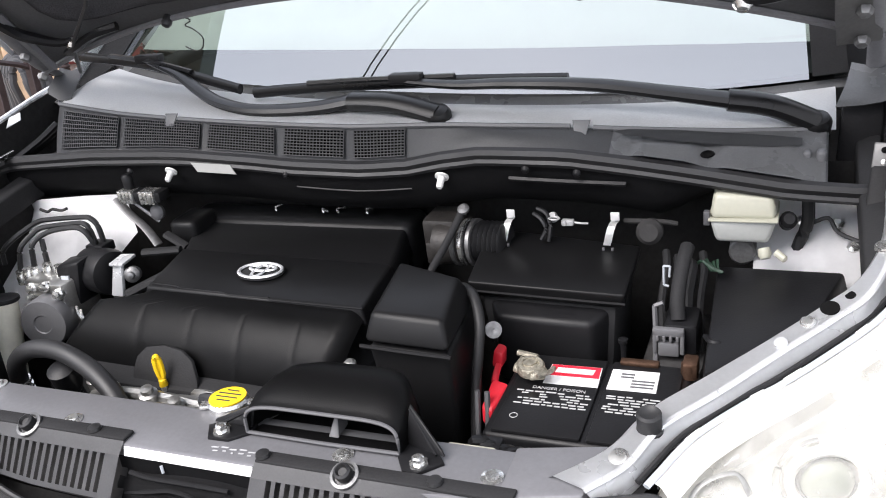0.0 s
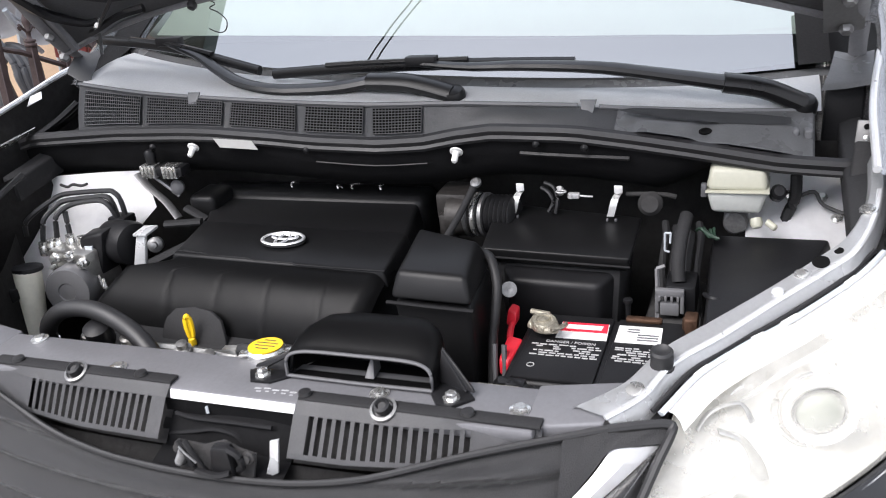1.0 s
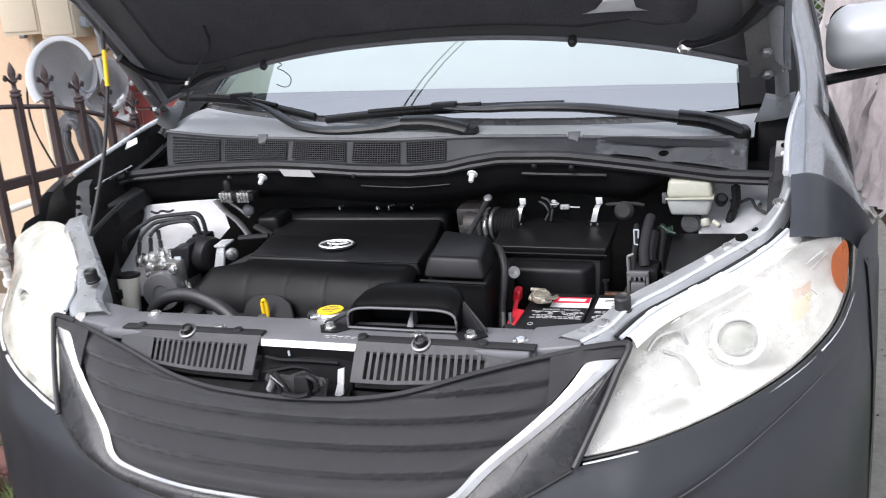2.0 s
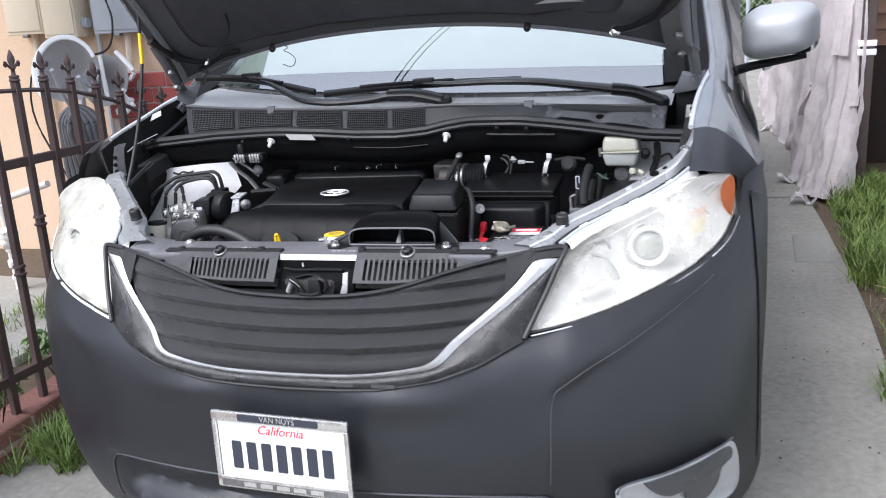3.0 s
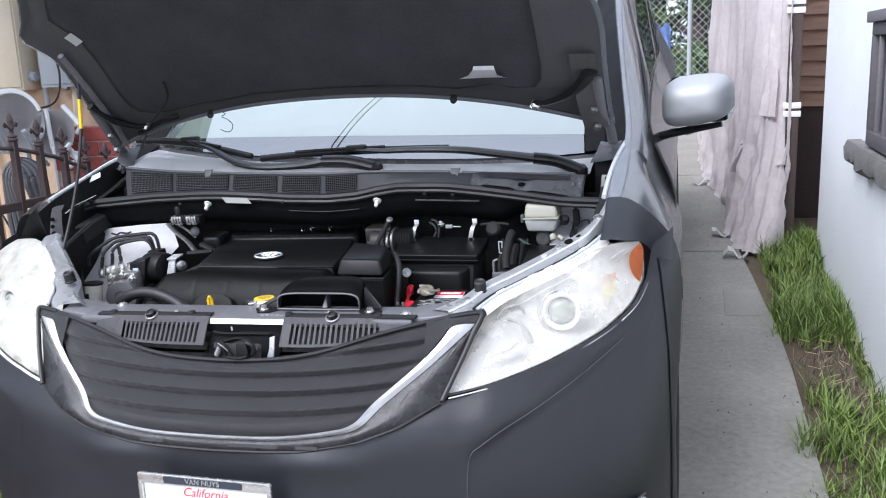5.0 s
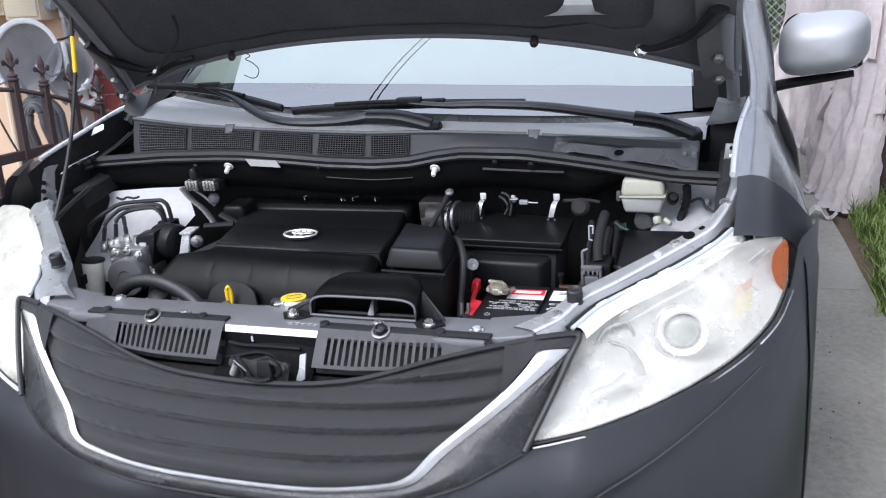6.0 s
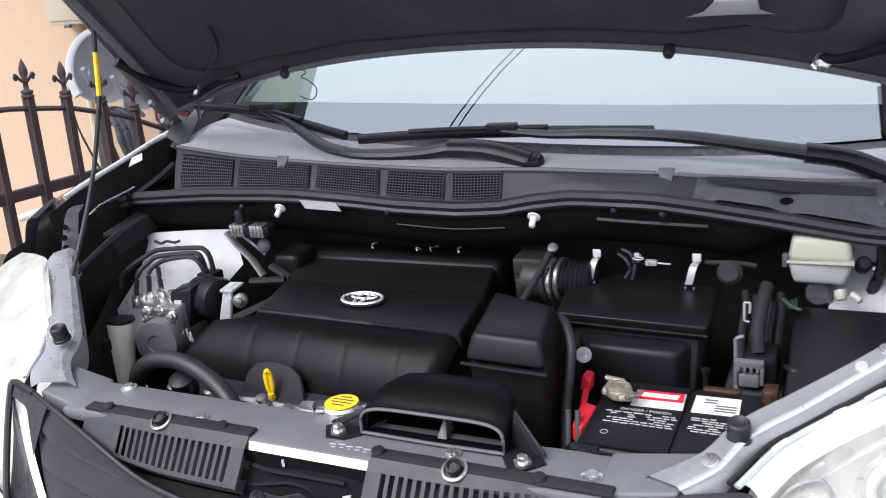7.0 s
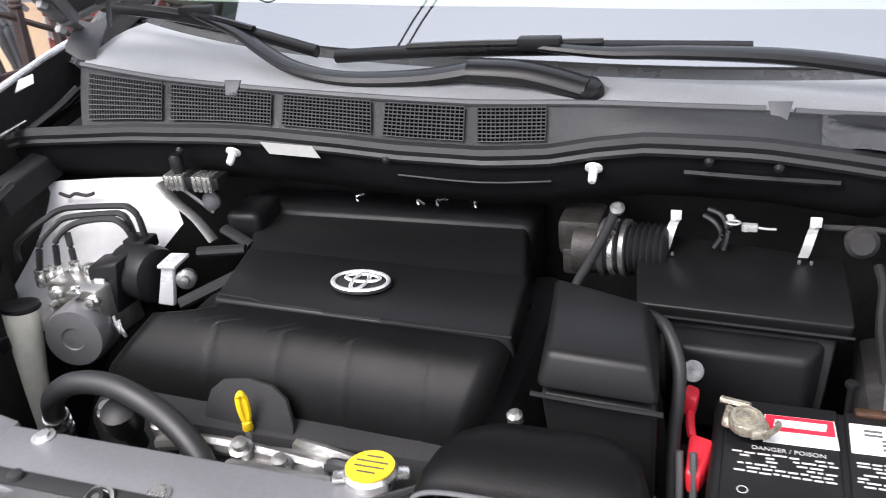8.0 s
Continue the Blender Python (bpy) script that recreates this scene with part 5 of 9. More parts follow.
# pierced hinge bracket in the bay corner
bm = B()
hexa(bm, [(0.768, 0.745, 1.035), (0.800, 0.740, 1.035), (0.804, 0.775, 1.035), (0.772, 0.780, 1.035)], [(0.776, 0.790, 1.100), (0.803, 0.786, 1.100), (0.806, 0.815, 1.100), (0.779, 0.818, 1.100)], 0.004)
hb = part("hinge_bracket", bm, MATTE, cowl, "dark grey hinge bracket with a pale pierced tab")
bm = B()
hexa(bm, [(0.776, 0.789, 1.096), (0.803, 0.785, 1.096), (0.803, 0.789, 1.096), (0.776, 0.793, 1.096)], [(0.779, 0.802, 1.127), (0.803, 0.798, 1.127), (0.803, 0.802, 1.127), (0.779, 0.806, 1.127)], 0.0015)
part("tab", bm, HINGETAB, hb)
# The HOLLOW disc is a painted hole, the other a bolt.
for z, y, mt in ((1.119, 0.796, HOLLOW), (1.104, 0.789, STEEL)):
    bm = B()
    lathe(bm, [(0.0042, -0.002), (0.0042, 0.0016), (0.002, 0.0024), (0.001, 0.0025)], aim((0.791, y, z), (0, -0.93, 0.37)), 12)
    part("hole_shade" if mt is HOLLOW else "bolt", bm, mt, hb)
bm = B()
for x, w in ((0.697, 0.006), (0.716, 0.007)):
    box(bm, x - w, x + w, 0.842, 0.862, 1.052, 1.100, 0.005, 3)
part("corner_ribs", bm, COWL, cowl)
# Black sheet on the glass, painted as the hood's dark reflection.
bm = B()
sheet(bm, [[shield(u, v) + Vector((0, -0.006, 0.006)) for u in (0.905, 0.93, 0.955, 0.985)] for v in (0.0, 0.05, 0.10, 0.14)], 0.003, True)
part("mirrored_dark_patch", bm, MATTE, cowl, "black sheet painted as the hood's dark reflection in the glass")
# folded corner flaps, over side walls coloured near black for the shade there
for nm, rows in (("corner_flap", [[(0.733, 0.948, 1.133), (0.77, 0.943, 1.137), (0.812, 0.948, 1.143)], [(0.737, 0.953, 1.142), (0.772, 0.95, 1.147), (0.812, 0.955, 1.151)], [(0.747, 0.99, 1.157), (0.778, 0.985, 1.156), (0.812, 0.99, 1.161)], [(0.755, 1.035, 1.178), (0.785, 1.03, 1.172), (0.815, 1.035, 1.178)]]),
                 ("corner_flap", [[(-0.717, 0.930, 1.180), (-0.748, 0.926, 1.184), (-0.779, 0.932, 1.197)], [(-0.720, 0.937, 1.188), (-0.750, 0.934, 1.191), (-0.783, 0.938, 1.205)], [(-0.728, 0.97, 1.208), (-0.757, 0.965, 1.208), (-0.788, 0.968, 1.221)], [(-0.737, 1.01, 1.234), (-0.765, 1.0, 1.228), (-0.795, 1.0, 1.236)]])):
    bm = B()
    sheet(bm, rows, 0.004, rows[0][0][0] < 0)
    part(nm, bm, MOULD if rows[0][0][0] > 0 else COWL, cowl, "grey plastic corner flap")
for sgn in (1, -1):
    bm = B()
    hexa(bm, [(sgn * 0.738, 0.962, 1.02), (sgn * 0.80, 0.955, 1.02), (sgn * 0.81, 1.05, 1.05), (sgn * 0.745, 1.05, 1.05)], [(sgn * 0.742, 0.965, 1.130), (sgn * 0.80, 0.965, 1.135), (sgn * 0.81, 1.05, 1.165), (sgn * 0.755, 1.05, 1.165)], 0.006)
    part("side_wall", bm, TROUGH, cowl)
bm = B()
for dy in (0, 0.028, 0.056):
    tube(bm, [(-0.80, 0.80 + dy, 1.088), (-0.76, 0.85 + dy, 1.118), (-0.735, 0.89 + dy, 1.145)], 0.007, 6, 3)
part("side_ribs", bm, PLASTIC, cowl)

# trough wall below the seal, its shade put into the near-black colour, with plugs and plate
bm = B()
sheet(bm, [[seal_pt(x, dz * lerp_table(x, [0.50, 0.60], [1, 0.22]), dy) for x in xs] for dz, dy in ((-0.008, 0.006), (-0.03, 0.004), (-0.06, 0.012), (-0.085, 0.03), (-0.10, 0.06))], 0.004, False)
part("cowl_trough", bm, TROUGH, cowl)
for x, z in ((-0.379, 1.080), (0.158, 1.076)):
    bm = B()
    lathe(bm, [(0.0115, 0), (0.0115, 0.003), (0.006, 0.004), (0.0055, 0.020), (0.004, 0.023), (0.001, 0.023)], aim((x, 0.784, z + 0.004), (0.02, -1, -0.75)), 14)
    part("plug", bm, WHITEPL, cowl, "white nylon plug")
for x, z in ((-0.47, 1.085), (-0.13, 1.082), (0.30, 1.095), (0.38, 1.09)):
    bm = B()
    lathe(bm, [(0.005, 0), (0.007, 0.003), (0.004, 0.008), (0.001, 0.009)], aim((x, 0.780, z), (0, -1, -0.3)), 10)
    part("clip", bm, PLASTIC, cowl)
bm = B()
plate(bm, [(-0.048, 0.008), (-0.032, -0.008), (0.05, -0.008), (0.036, 0.008)], (-0.279, 0.7765, 1.092), (1, 0, -0.05), (0, 0.35, 0.9), 0.0015)
part("data_plate", bm, mat("dull_pale_sticker", (0.3, 0.3, 0.285), 0.5, bump=0.01), cowl, "pale blank sticker")
bm = B()
tube(bm, [(-0.12, 0.789, 1.055), (0.0, 0.786, 1.05), (0.1, 0.789, 1.055)], 0.0018, 5, 3)
part("wire", bm, PLASTIC, cowl)
bm = B()
tube(bm, [(0.27, 0.785, 1.077), (0.35, 0.785, 1.073), (0.45, 0.79, 1.068)], 0.004, 5, 3)
part("wire", bm, PLASTIC, cowl)

# wipers
def wiper(pivot, elbow, mid, hook, blade):
    w = new("wiper")
    w.parent = van
    w["label"] = "black windshield wiper lying on the glass"
    bm = B()
    lathe(bm, [(0.021, -0.012), (0.022, 0.006), (0.018, 0.014), (0.008, 0.018), (0.001, 0.018)], aim(pivot, (0, -0.35, 0.93)), 18)
    pv, el = Vector(pivot), Vector(elbow)
    tube(bm, [pv + Vector((0, 0, 0.004)), pv + (el - pv) * 0.5 + Vector((0, 0, 0.012)), el + Vector((0, 0, 0.004))], 0.022, 10, 5, flat=0.75)
    part("arm_head", bm, WIPERBLK, w)
    bm = B()
    tube(bm, [el + Vector((0, 0, 0.004)), *mid, hook], 0.0185, 10, 5, flat=0.62, radii=(1.1, 0.55))
    part("arm", bm, WIPERBLK, w)
    bm = B()
    b = [Vector(p) for p in blade]
    tube(bm, b, 0.009, 8, 5, flat=1.3, radii=(0.9, 0.9))
    tube(bm, [p + Vector((0, -0.006, 0.010)) for p in b[1:-1]], 0.0065, 6, 5, flat=0.8)
    bl = part("blade", bm, WIPERBLK, w)
    bm = B()
    h = Vector(hook)
    box(bm, h.x - 0.03, h.x + 0.03, h.y - 0.010, h.y + 0.010, h.z - 0.004, h.z + 0.014, 0.003)
    part("blade_clip", bm, PLASTIC, bl)


wiper((0.141, 0.842, 1.160), (-0.024, 0.862, 1.180), [(-0.10, 0.856, 1.175), (-0.213, 0.854, 1.174), (-0.304, 0.872, 1.185), (-0.37, 0.90, 1.205), (-0.43, 0.93, 1.226)], (-0.52, 0.965, 1.247),
      [(-0.765, 1.035, 1.250), (-0.64, 0.998, 1.246), (-0.51, 0.962, 1.238), (-0.398, 0.937, 1.220), (-0.286, 0.918, 1.197)])
wiper((0.708, 0.918, 1.116), (0.585, 0.902, 1.157), [(0.512, 0.895, 1.174), (0.386, 0.886, 1.194), (0.253, 0.880, 1.202), (0.16, 0.882, 1.202)], (0.065, 0.90, 1.206),
      [(-0.254, 0.915, 1.190), (-0.133, 0.914, 1.196), (-0.02, 0.914, 1.199), (0.15, 0.914, 1.200), (0.34, 0.918, 1.196)])

# ---- the van: engine bay structure ----
def bay_wall(name, rows):
    bm = B()
    sheet(bm, rows, 0.006)
    part(name, bm, SOOT, van, "black grimy bay panel")


bay_wall("firewall", [[(x, 0.945, 0.34), (x, 0.945, 1.05)] for x in (-0.82, -0.4, 0, 0.4, 0.82)])
bay_wall("undertray", [[(x, 0.36, 0.345), (x, 0.94, 0.345)] for x in (-0.82, -0.4, 0, 0.4, 0.82)])
bay_wall("radiator", [[(x, 0.335, 0.34), (x, 0.335, 0.90)] for x in (-0.56, -0.3, 0, 0.3, 0.56)])
for sgn in (1, -1):
    bay_wall("lamp_bulkhead", [[(sgn * (0.56 + 0.22 * q), 0.345 + 0.33 * q ** 0.8, z) for q in (0, 0.25, 0.5, 0.75, 1)] for z in (0.34, 0.93)])
    bay_wall("inner_wing", [[(sgn * 0.79, y, 0.34), (sgn * 0.79, y, 1.02)] for y in (0.675, 0.75, 0.85, 0.95)])
# dust-grey apron on the passenger side
bm = B()
sheet(bm, [[(-0.792 + 0.02 * math.sin(z * 9 + y * 7), y, z) for y in (0.56, 0.62, 0.68, 0.74, 0.80)] for z in (0.70, 0.80, 0.90, 0.98, 1.04)], 0.004)
part("apron", bm, SOOT, van)
bm = B()
tube(bm, [(-0.755, 0.44, 0.92), (-0.752, 0.54, 0.985), (-0.75, 0.62, 1.02), (-0.74, 0.70, 1.05)], 0.006, 6, 4)
part("wiring_loom", bm, RUBBER, van)
# strut tower panels
bm = B()
sheet(bm, [[(-0.80, 0.81, 1.0), (-0.755, 0.81, 1.008), (-0.65, 0.82, 1.014), (-0.55, 0.83, 1.016)], [(-0.80, 0.77, 0.945), (-0.745, 0.77, 0.952), (-0.63, 0.78, 0.957), (-0.512, 0.795, 0.95)], [(-0.80, 0.70, 0.885), (-0.745, 0.70, 0.885), (-0.64, 0.71, 0.885), (-0.55, 0.735, 0.90)], [(-0.80, 0.63, 0.83), (-0.74, 0.63, 0.825), (-0.65, 0.64, 0.82), (-0.57, 0.67, 0.84)]], 0.005)
twr = part("strut_tower", bm, TOWER, van, "pale painted strut tower")
bm = B()
tube(bm, [(-0.735, 0.782, 0.998), (-0.715, 0.78, 0.994), (-0.70, 0.78, 1.0), (-0.68, 0.782, 0.997), (-0.665, 0.784, 1.001)], 0.003, 6, 4)
part("rusty_clip", bm, SOOT, twr)
bm = B()
sheet(bm, [[(0.63, 0.925, 1.015), (0.70, 0.925, 1.012), (0.79, 0.915, 1.005)], [(0.63, 0.88, 0.985), (0.70, 0.88, 0.982), (0.79, 0.87, 0.975)], [(0.63, 0.82, 0.945), (0.70, 0.82, 0.942), (0.79, 0.81, 0.935)], [(0.63, 0.77, 0.90), (0.70, 0.77, 0.90), (0.79, 0.76, 0.89)]], 0.005)
twr = part("strut_tower", bm, TOWER, van, "pale painted strut tower")
for x, y, z in ((0.693, 0.870, 0.980), (0.743, 0.870, 0.977), (0.765, 0.84, 0.953)):
    bm = B()
    lathe(bm, [(0.009, 0), (0.009, 0.005), (0.005, 0.009), (0.001, 0.009)], aim((x, y, z), (0, -0.5, 0.85)), 8)
    part("tower_bolt", bm, STEEL, twr)
bm = B()
tube(bm, [(0.702, 0.85, 1.05), (0.702, 0.84, 1.027), (0.702, 0.84, 0.991), (0.689, 0.84, 0.951), (0.675, 0.83, 0.915)], 0.009, 8, 4)
part("heater_hose", bm, RUBBER, van)
bm = B()
tube(bm, [(0.705, 0.85, 0.985), (0.73, 0.852, 0.995), (0.745, 0.845, 0.975), (0.785, 0.835, 0.962)], 0.003, 6, 4)
part("wire", bm, RUBBER, van)

# fender rails beside the bay
R_IN = [(0.455, 0.272, 0.942), (0.511, 0.315, 0.957), (0.545, 0.374, 0.969), (0.603, 0.43, 0.985), (0.663, 0.485, 1.003), (0.717, 0.534, 1.024), (0.757, 0.575, 1.042), (0.785, 0.66, 1.06), (0.795, 0.80, 1.08)]
R_OUT = [(0.51, 0.250, 0.940), (0.543, 0.28, 0.949), (0.569, 0.334, 0.961), (0.622, 0.389, 0.974), (0.68, 0.45, 0.991), (0.735, 0.50, 1.010), (0.775, 0.54, 1.03), (0.806, 0.64, 1.056), (0.82, 0.80, 1.08)]
R_STRIP = [(0.545, 0.245, 0.940), (0.569, 0.289, 0.952), (0.597, 0.341, 0.962), (0.644, 0.393, 0.974), (0.683, 0.427, 0.984), (0.734, 0.477, 1.0), (0.771, 0.512, 1.016), (0.80, 0.55, 1.032)]
for sgn in (1, -1):
    a, b, c3 = smooth_curve(R_IN, 6), smooth_curve(R_OUT, 6), smooth_curve(R_STRIP, 6)
    bm = B()
    rows = []
    for p, q in list(zip(a, b))[:len(a) if sgn > 0 else 38]:
        if sgn < 0:
            p, q = p + Vector((-0.012, 0, 0.006)), q + Vector((0.010, 0, 0.006))
        m1, m2 = p + (q - p) * 0.18 + Vector((0, 0, 0.006)), p + (q - p) * 0.80 + Vector((0, 0, 0.008))
        rows.append([Vector((sgn * v.x, v.y, v.z)) for v in (p + Vector((0.004, 0.004, -0.055)), p + Vector((0, 0, -0.004)), m1, m2, q, q + Vector((0.004, -0.003, -0.022)))])
    sheet(bm, rows, 0.003, sgn > 0)
    rail = part("fender_rail", bm, UNDERPAINT, van, "silver painted rail with bolts and holes")
    if sgn > 0:
        bm = B()
        tube(bm, [q + (p - q).normalized() * 0.010 + Vector((0, 0, 0.0065)) for p, q in zip(a, b)][:44], 0.0042, 6, 1, flat=0.7)
        part("rail_bead", bm, UNDERPAINT, rail)
    bm = B()
    rows = []
    for p, q in zip(b, c3):
        rows.append([Vector((sgn * v.x, v.y, v.z)) for v in (p + Vector((0.003, 0, -0.016)), p + (q - p) * 0.4 + Vector((0, 0, -0.014)), p + (q - p) * 0.8 + Vector((0, 0, -0.006)), q + Vector((0, 0, -0.004)))])
    sheet(bm, rows, 0.003, sgn < 0)
    part("gap_filler", bm, MATTE, rail)
    bm = B()
    tube(bm, [Vector((sgn * (q.x - 0.010), q.y + 0.008, q.z - 0.003)) for q in c3[4:]], 0.0035, 6, 1)
    part("weatherstrip", bm, RUBBER, rail, "black lamp seal strip")
    bm = B()
    tube(bm, [Vector((sgn * q.x, q.y, q.z)) for q in c3[4:]], 0.0045, 6, 1, flat=0.7)
    edge = part("lamp_edge", bm, BOXGREY, rail)
    for k in (11, 19, 24, 33):
        bm = B()
        tube(bm, [Vector((sgn * q.x, q.y, q.z + 0.0025)) for q in c3[k:k + 3]], 0.0028, 6, 1)
        part("clip", bm, PAPER, edge)
    if sgn > 0:
        bm = B()
        sheet(bm, [[Vector((q.x + dx, q.y + dy, q.z + dz)) for dx, dy, dz in ((0.002, -0.002, -0.002), (0.010, -0.010, 0.0), (0.017, -0.018, -0.003), (0.022, -0.026, -0.010))] for q in c3[5:]], 0.002)
        part("lamp_rim", bm, REFLECTOR, edge)
    bm = B()
    c = Vector((0.553, 0.342, 0.964)) if sgn > 0 else Vector((-0.535, 0.340, 0.986))
    lathe(bm, [(0.015, 0), (0.015, 0.004), (0.0135, 0.005), (0.0135, 0.024), (0.011, 0.027), (0.008, 0.024), (0.001, 0.023)], aim(c, (0, -0.15, 1)), 18)
    part("rubber_buffer", bm, RUBBER, rail, "round black rubber hood buffer")
    # HOLLOW discs are holes painted black, without depth.
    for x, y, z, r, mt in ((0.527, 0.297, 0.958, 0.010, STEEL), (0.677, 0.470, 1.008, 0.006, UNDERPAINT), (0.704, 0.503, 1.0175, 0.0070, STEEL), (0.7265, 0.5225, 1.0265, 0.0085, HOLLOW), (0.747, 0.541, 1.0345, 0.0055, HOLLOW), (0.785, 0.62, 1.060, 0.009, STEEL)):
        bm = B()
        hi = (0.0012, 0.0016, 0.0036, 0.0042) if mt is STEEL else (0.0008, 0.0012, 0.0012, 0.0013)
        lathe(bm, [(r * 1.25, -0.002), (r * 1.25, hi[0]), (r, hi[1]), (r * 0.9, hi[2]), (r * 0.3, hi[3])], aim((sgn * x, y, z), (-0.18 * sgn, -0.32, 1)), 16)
        part("bolt" if mt is not HOLLOW else "hole_shade", bm, mt, rail)

# upper tie bar over the radiator
bm = B()
box(bm, -0.425, 0.425, 0.222, 0.312, 0.918, 0.938, 0.005)
for sgn in (1, -1):
    hexa(bm, [(sgn * 0.41, 0.232, 0.915), (sgn * 0.50, 0.245, 0.915), (sgn * 0.515, 0.33, 0.925), (sgn * 0.41, 0.318, 0.915)], [(sgn * 0.41, 0.232, 0.9385), (sgn * 0.50, 0.25, 0.942), (sgn * 0.515, 0.33, 0.948), (sgn * 0.41, 0.318, 0.9385)], 0.004)
tie = part("radiator_support", bm, TIEPAINT, van, "silver painted radiator support bar")
# White plate painted as the highlight on the support's front edge.
bm = B()
plate(bm, [(-0.066, -0.002), (0.121, -0.002), (0.121, 0.010), (-0.066, 0.010)], (0, 0.2205, 0.926), (1, 0, 0), (0, 0.35, 0.94), 0.002)
part("edge_highlight", bm, TOWER, tie)
CHALK = mat("faint_chalk", (0.40, 0.40, 0.41), 0.8, var=0.3, big=80, fine=300, bump=0.0)
for k in range(5):
    bm = B()
    plate(bm, rrect(0.010, 0.0022, 0.0008), (0.056 + 0.013 * k, 0.243 + 0.002 * (k % 2), 0.9384), (1, 0.06, 0), (-0.06, 1, 0), 0.0004)
    part("chalk_mark", bm, CHALK, tie)
    bm = B()
    plate(bm, rrect(0.007 - 0.002 * (k % 3), 0.0022, 0.0008), (0.060 + 0.012 * k, 0.237 + 0.0015 * (k % 2), 0.9384), (1, 0.06, 0), (-0.06, 1, 0), 0.0004)
    part("chalk_mark", bm, CHALK, tie)
for x, y in ((-0.36, 0.30), (-0.175, 0.252), (0.22, 0.262), (0.40, 0.262)):
    bm = B()
    lathe(bm, [(0.013, 0), (0.013, 0.002), (0.008, 0.003), (0.007, 0.006), (0.001, 0.006)], aim((x, y, 0.938), (0, 0, 1)), 14)
    part("washer", bm, STEEL, tie)

# slotted covers in front of the support
for sgn, cx in ((-1, -0.068), (1, 0.123)):
    cov = new("radiator_cover")
    cov.parent = van
    cov["label"] = "dark grey plastic cover with a row of slots"
    top = lambda x: Vector((x, 0.226, 0.9405))
    bot = lambda x: Vector((x, 0.160 - 0.02 * max(0, abs(x) - 0.25), 0.887 + 0.05 * max(0, abs(x) - 0.2)))

    def on(x, v, d=0.0):
        p = top(x) + (bot(x) - top(x)) * v
        p.y = max(p.y, front(x, p.z).y + 0.012)
        return p + Vector((0, -0.6 * d, 0.8 * d))
    x_in, x_out = cx, cx + sgn * 0.31
    n_slots, x_a = 17, cx + sgn * 0.022
    pitch = 0.0125 * sgn
    ends = [x_a + pitch * k for k in range(n_slots + 1)]
    bm = B()

    def strip(xa, xb, va, vb, n=4):
        sheet(bm, [[on(xa + (xb - xa) * k / n, v) for k in range(n + 1)] for v in (va, vb)], 0.003, sgn > 0)
    strip(x_in, x_out, 0.0, 0.21, 12)
    strip(x_in - sgn * 0.0, x_out, 0.90, 1.0, 12)
    strip(x_in, ends[0], 0.21, 0.90)
    strip(ends[-1], x_out, 0.21, 0.90)
    panel = part("slotted_panel", bm, GREYPL, cov)
    for k in range(n_slots):
        bm = B()
        strip(ends[k] + pitch * 0.55, ends[k + 1], 0.21, 0.90, 1)
        part("slat", bm, GREYPL, panel)
    bm = B()
    sheet(bm, [[on(x_in + (x_out - x_in) * k / 6, v, -0.02) for k in range(7)] for v in (0.05, 1.0)], 0.002, sgn > 0)
    part("backing", bm, SOOT, cov)
    bm = B()
    box(bm, min(x_in, x_out), max(x_in, x_out), 0.226, 0.246, 0.9385, 0.9435, 0.002)
    part("black_strip", bm, MATTE, cov)
    bx = -0.226 if sgn < 0 else 0.240
    bm = B()
    lathe(bm, [(0.017, 0), (0.017, 0.003), (0.0135, 0.004), (0.012, 0.0), (0.001, 0.0)], aim((bx, 0.228, 0.9405), (0, -0.45, 0.9)), 18)
    part("cup_washer", bm, DARKALU, cov)
    bm = B()
    lathe(bm, [(0.010, 0), (0.010, 0.010), (0.007, 0.012), (0.005, 0.008), (0.001, 0.008)], aim((bx, 0.228, 0.9415), (0, -0.45, 0.9)), 14)
    part("push_clip", bm, RUBBER, cov)
    for dx in (-0.11, 0.105):
        bm = B()
        lathe(bm, [(0.009, 0), (0.008, 0.004), (0.003, 0.005)], aim((bx + dx, 0.235, 0.9445), (0, 0, 1)), 12)
        part("push_clip", bm, RUBBER, cov)

# centre well with the hood latch
bm = B()
sheet(bm, [[(x, y, z + 0.004 * math.sin(x * 30)) for x in (-0.078, -0.03, 0.02, 0.07, 0.117)] for y, z in ((0.2205, 0.926), (0.2195, 0.905), (0.205, 0.893), (0.195, 0.868), (0.17, 0.86), (0.14, 0.845), (0.135, 0.80))], 0.003, True)
well = part("latch_panel", bm, TROUGH, van, "black moulded panel behind the hood latch")
bm = B()
tube(bm, [(-0.055, 0.209, 0.909), (-0.025, 0.208, 0.905), (0.03, 0.208, 0.906), (0.09, 0.208, 0.906)], 0.003, 6, 4)
tube(bm, [(-0.075, 0.204, 0.879), (-0.049, 0.203, 0.883), (-0.02, 0.202, 0.890), (0.007, 0.202, 0.896), (0.036, 0.202, 0.892), (0.05, 0.202, 0.878), (0.085, 0.202, 0.876)], 0.003, 6, 4)
part("ridge", bm, TROUGH, well)
bm = B()
tube(bm, [(-0.012, 0.2185, 0.918), (-0.010, 0.2165, 0.909)], 0.002, 5, 0)
part("scuff", bm, BOXGREY, well)
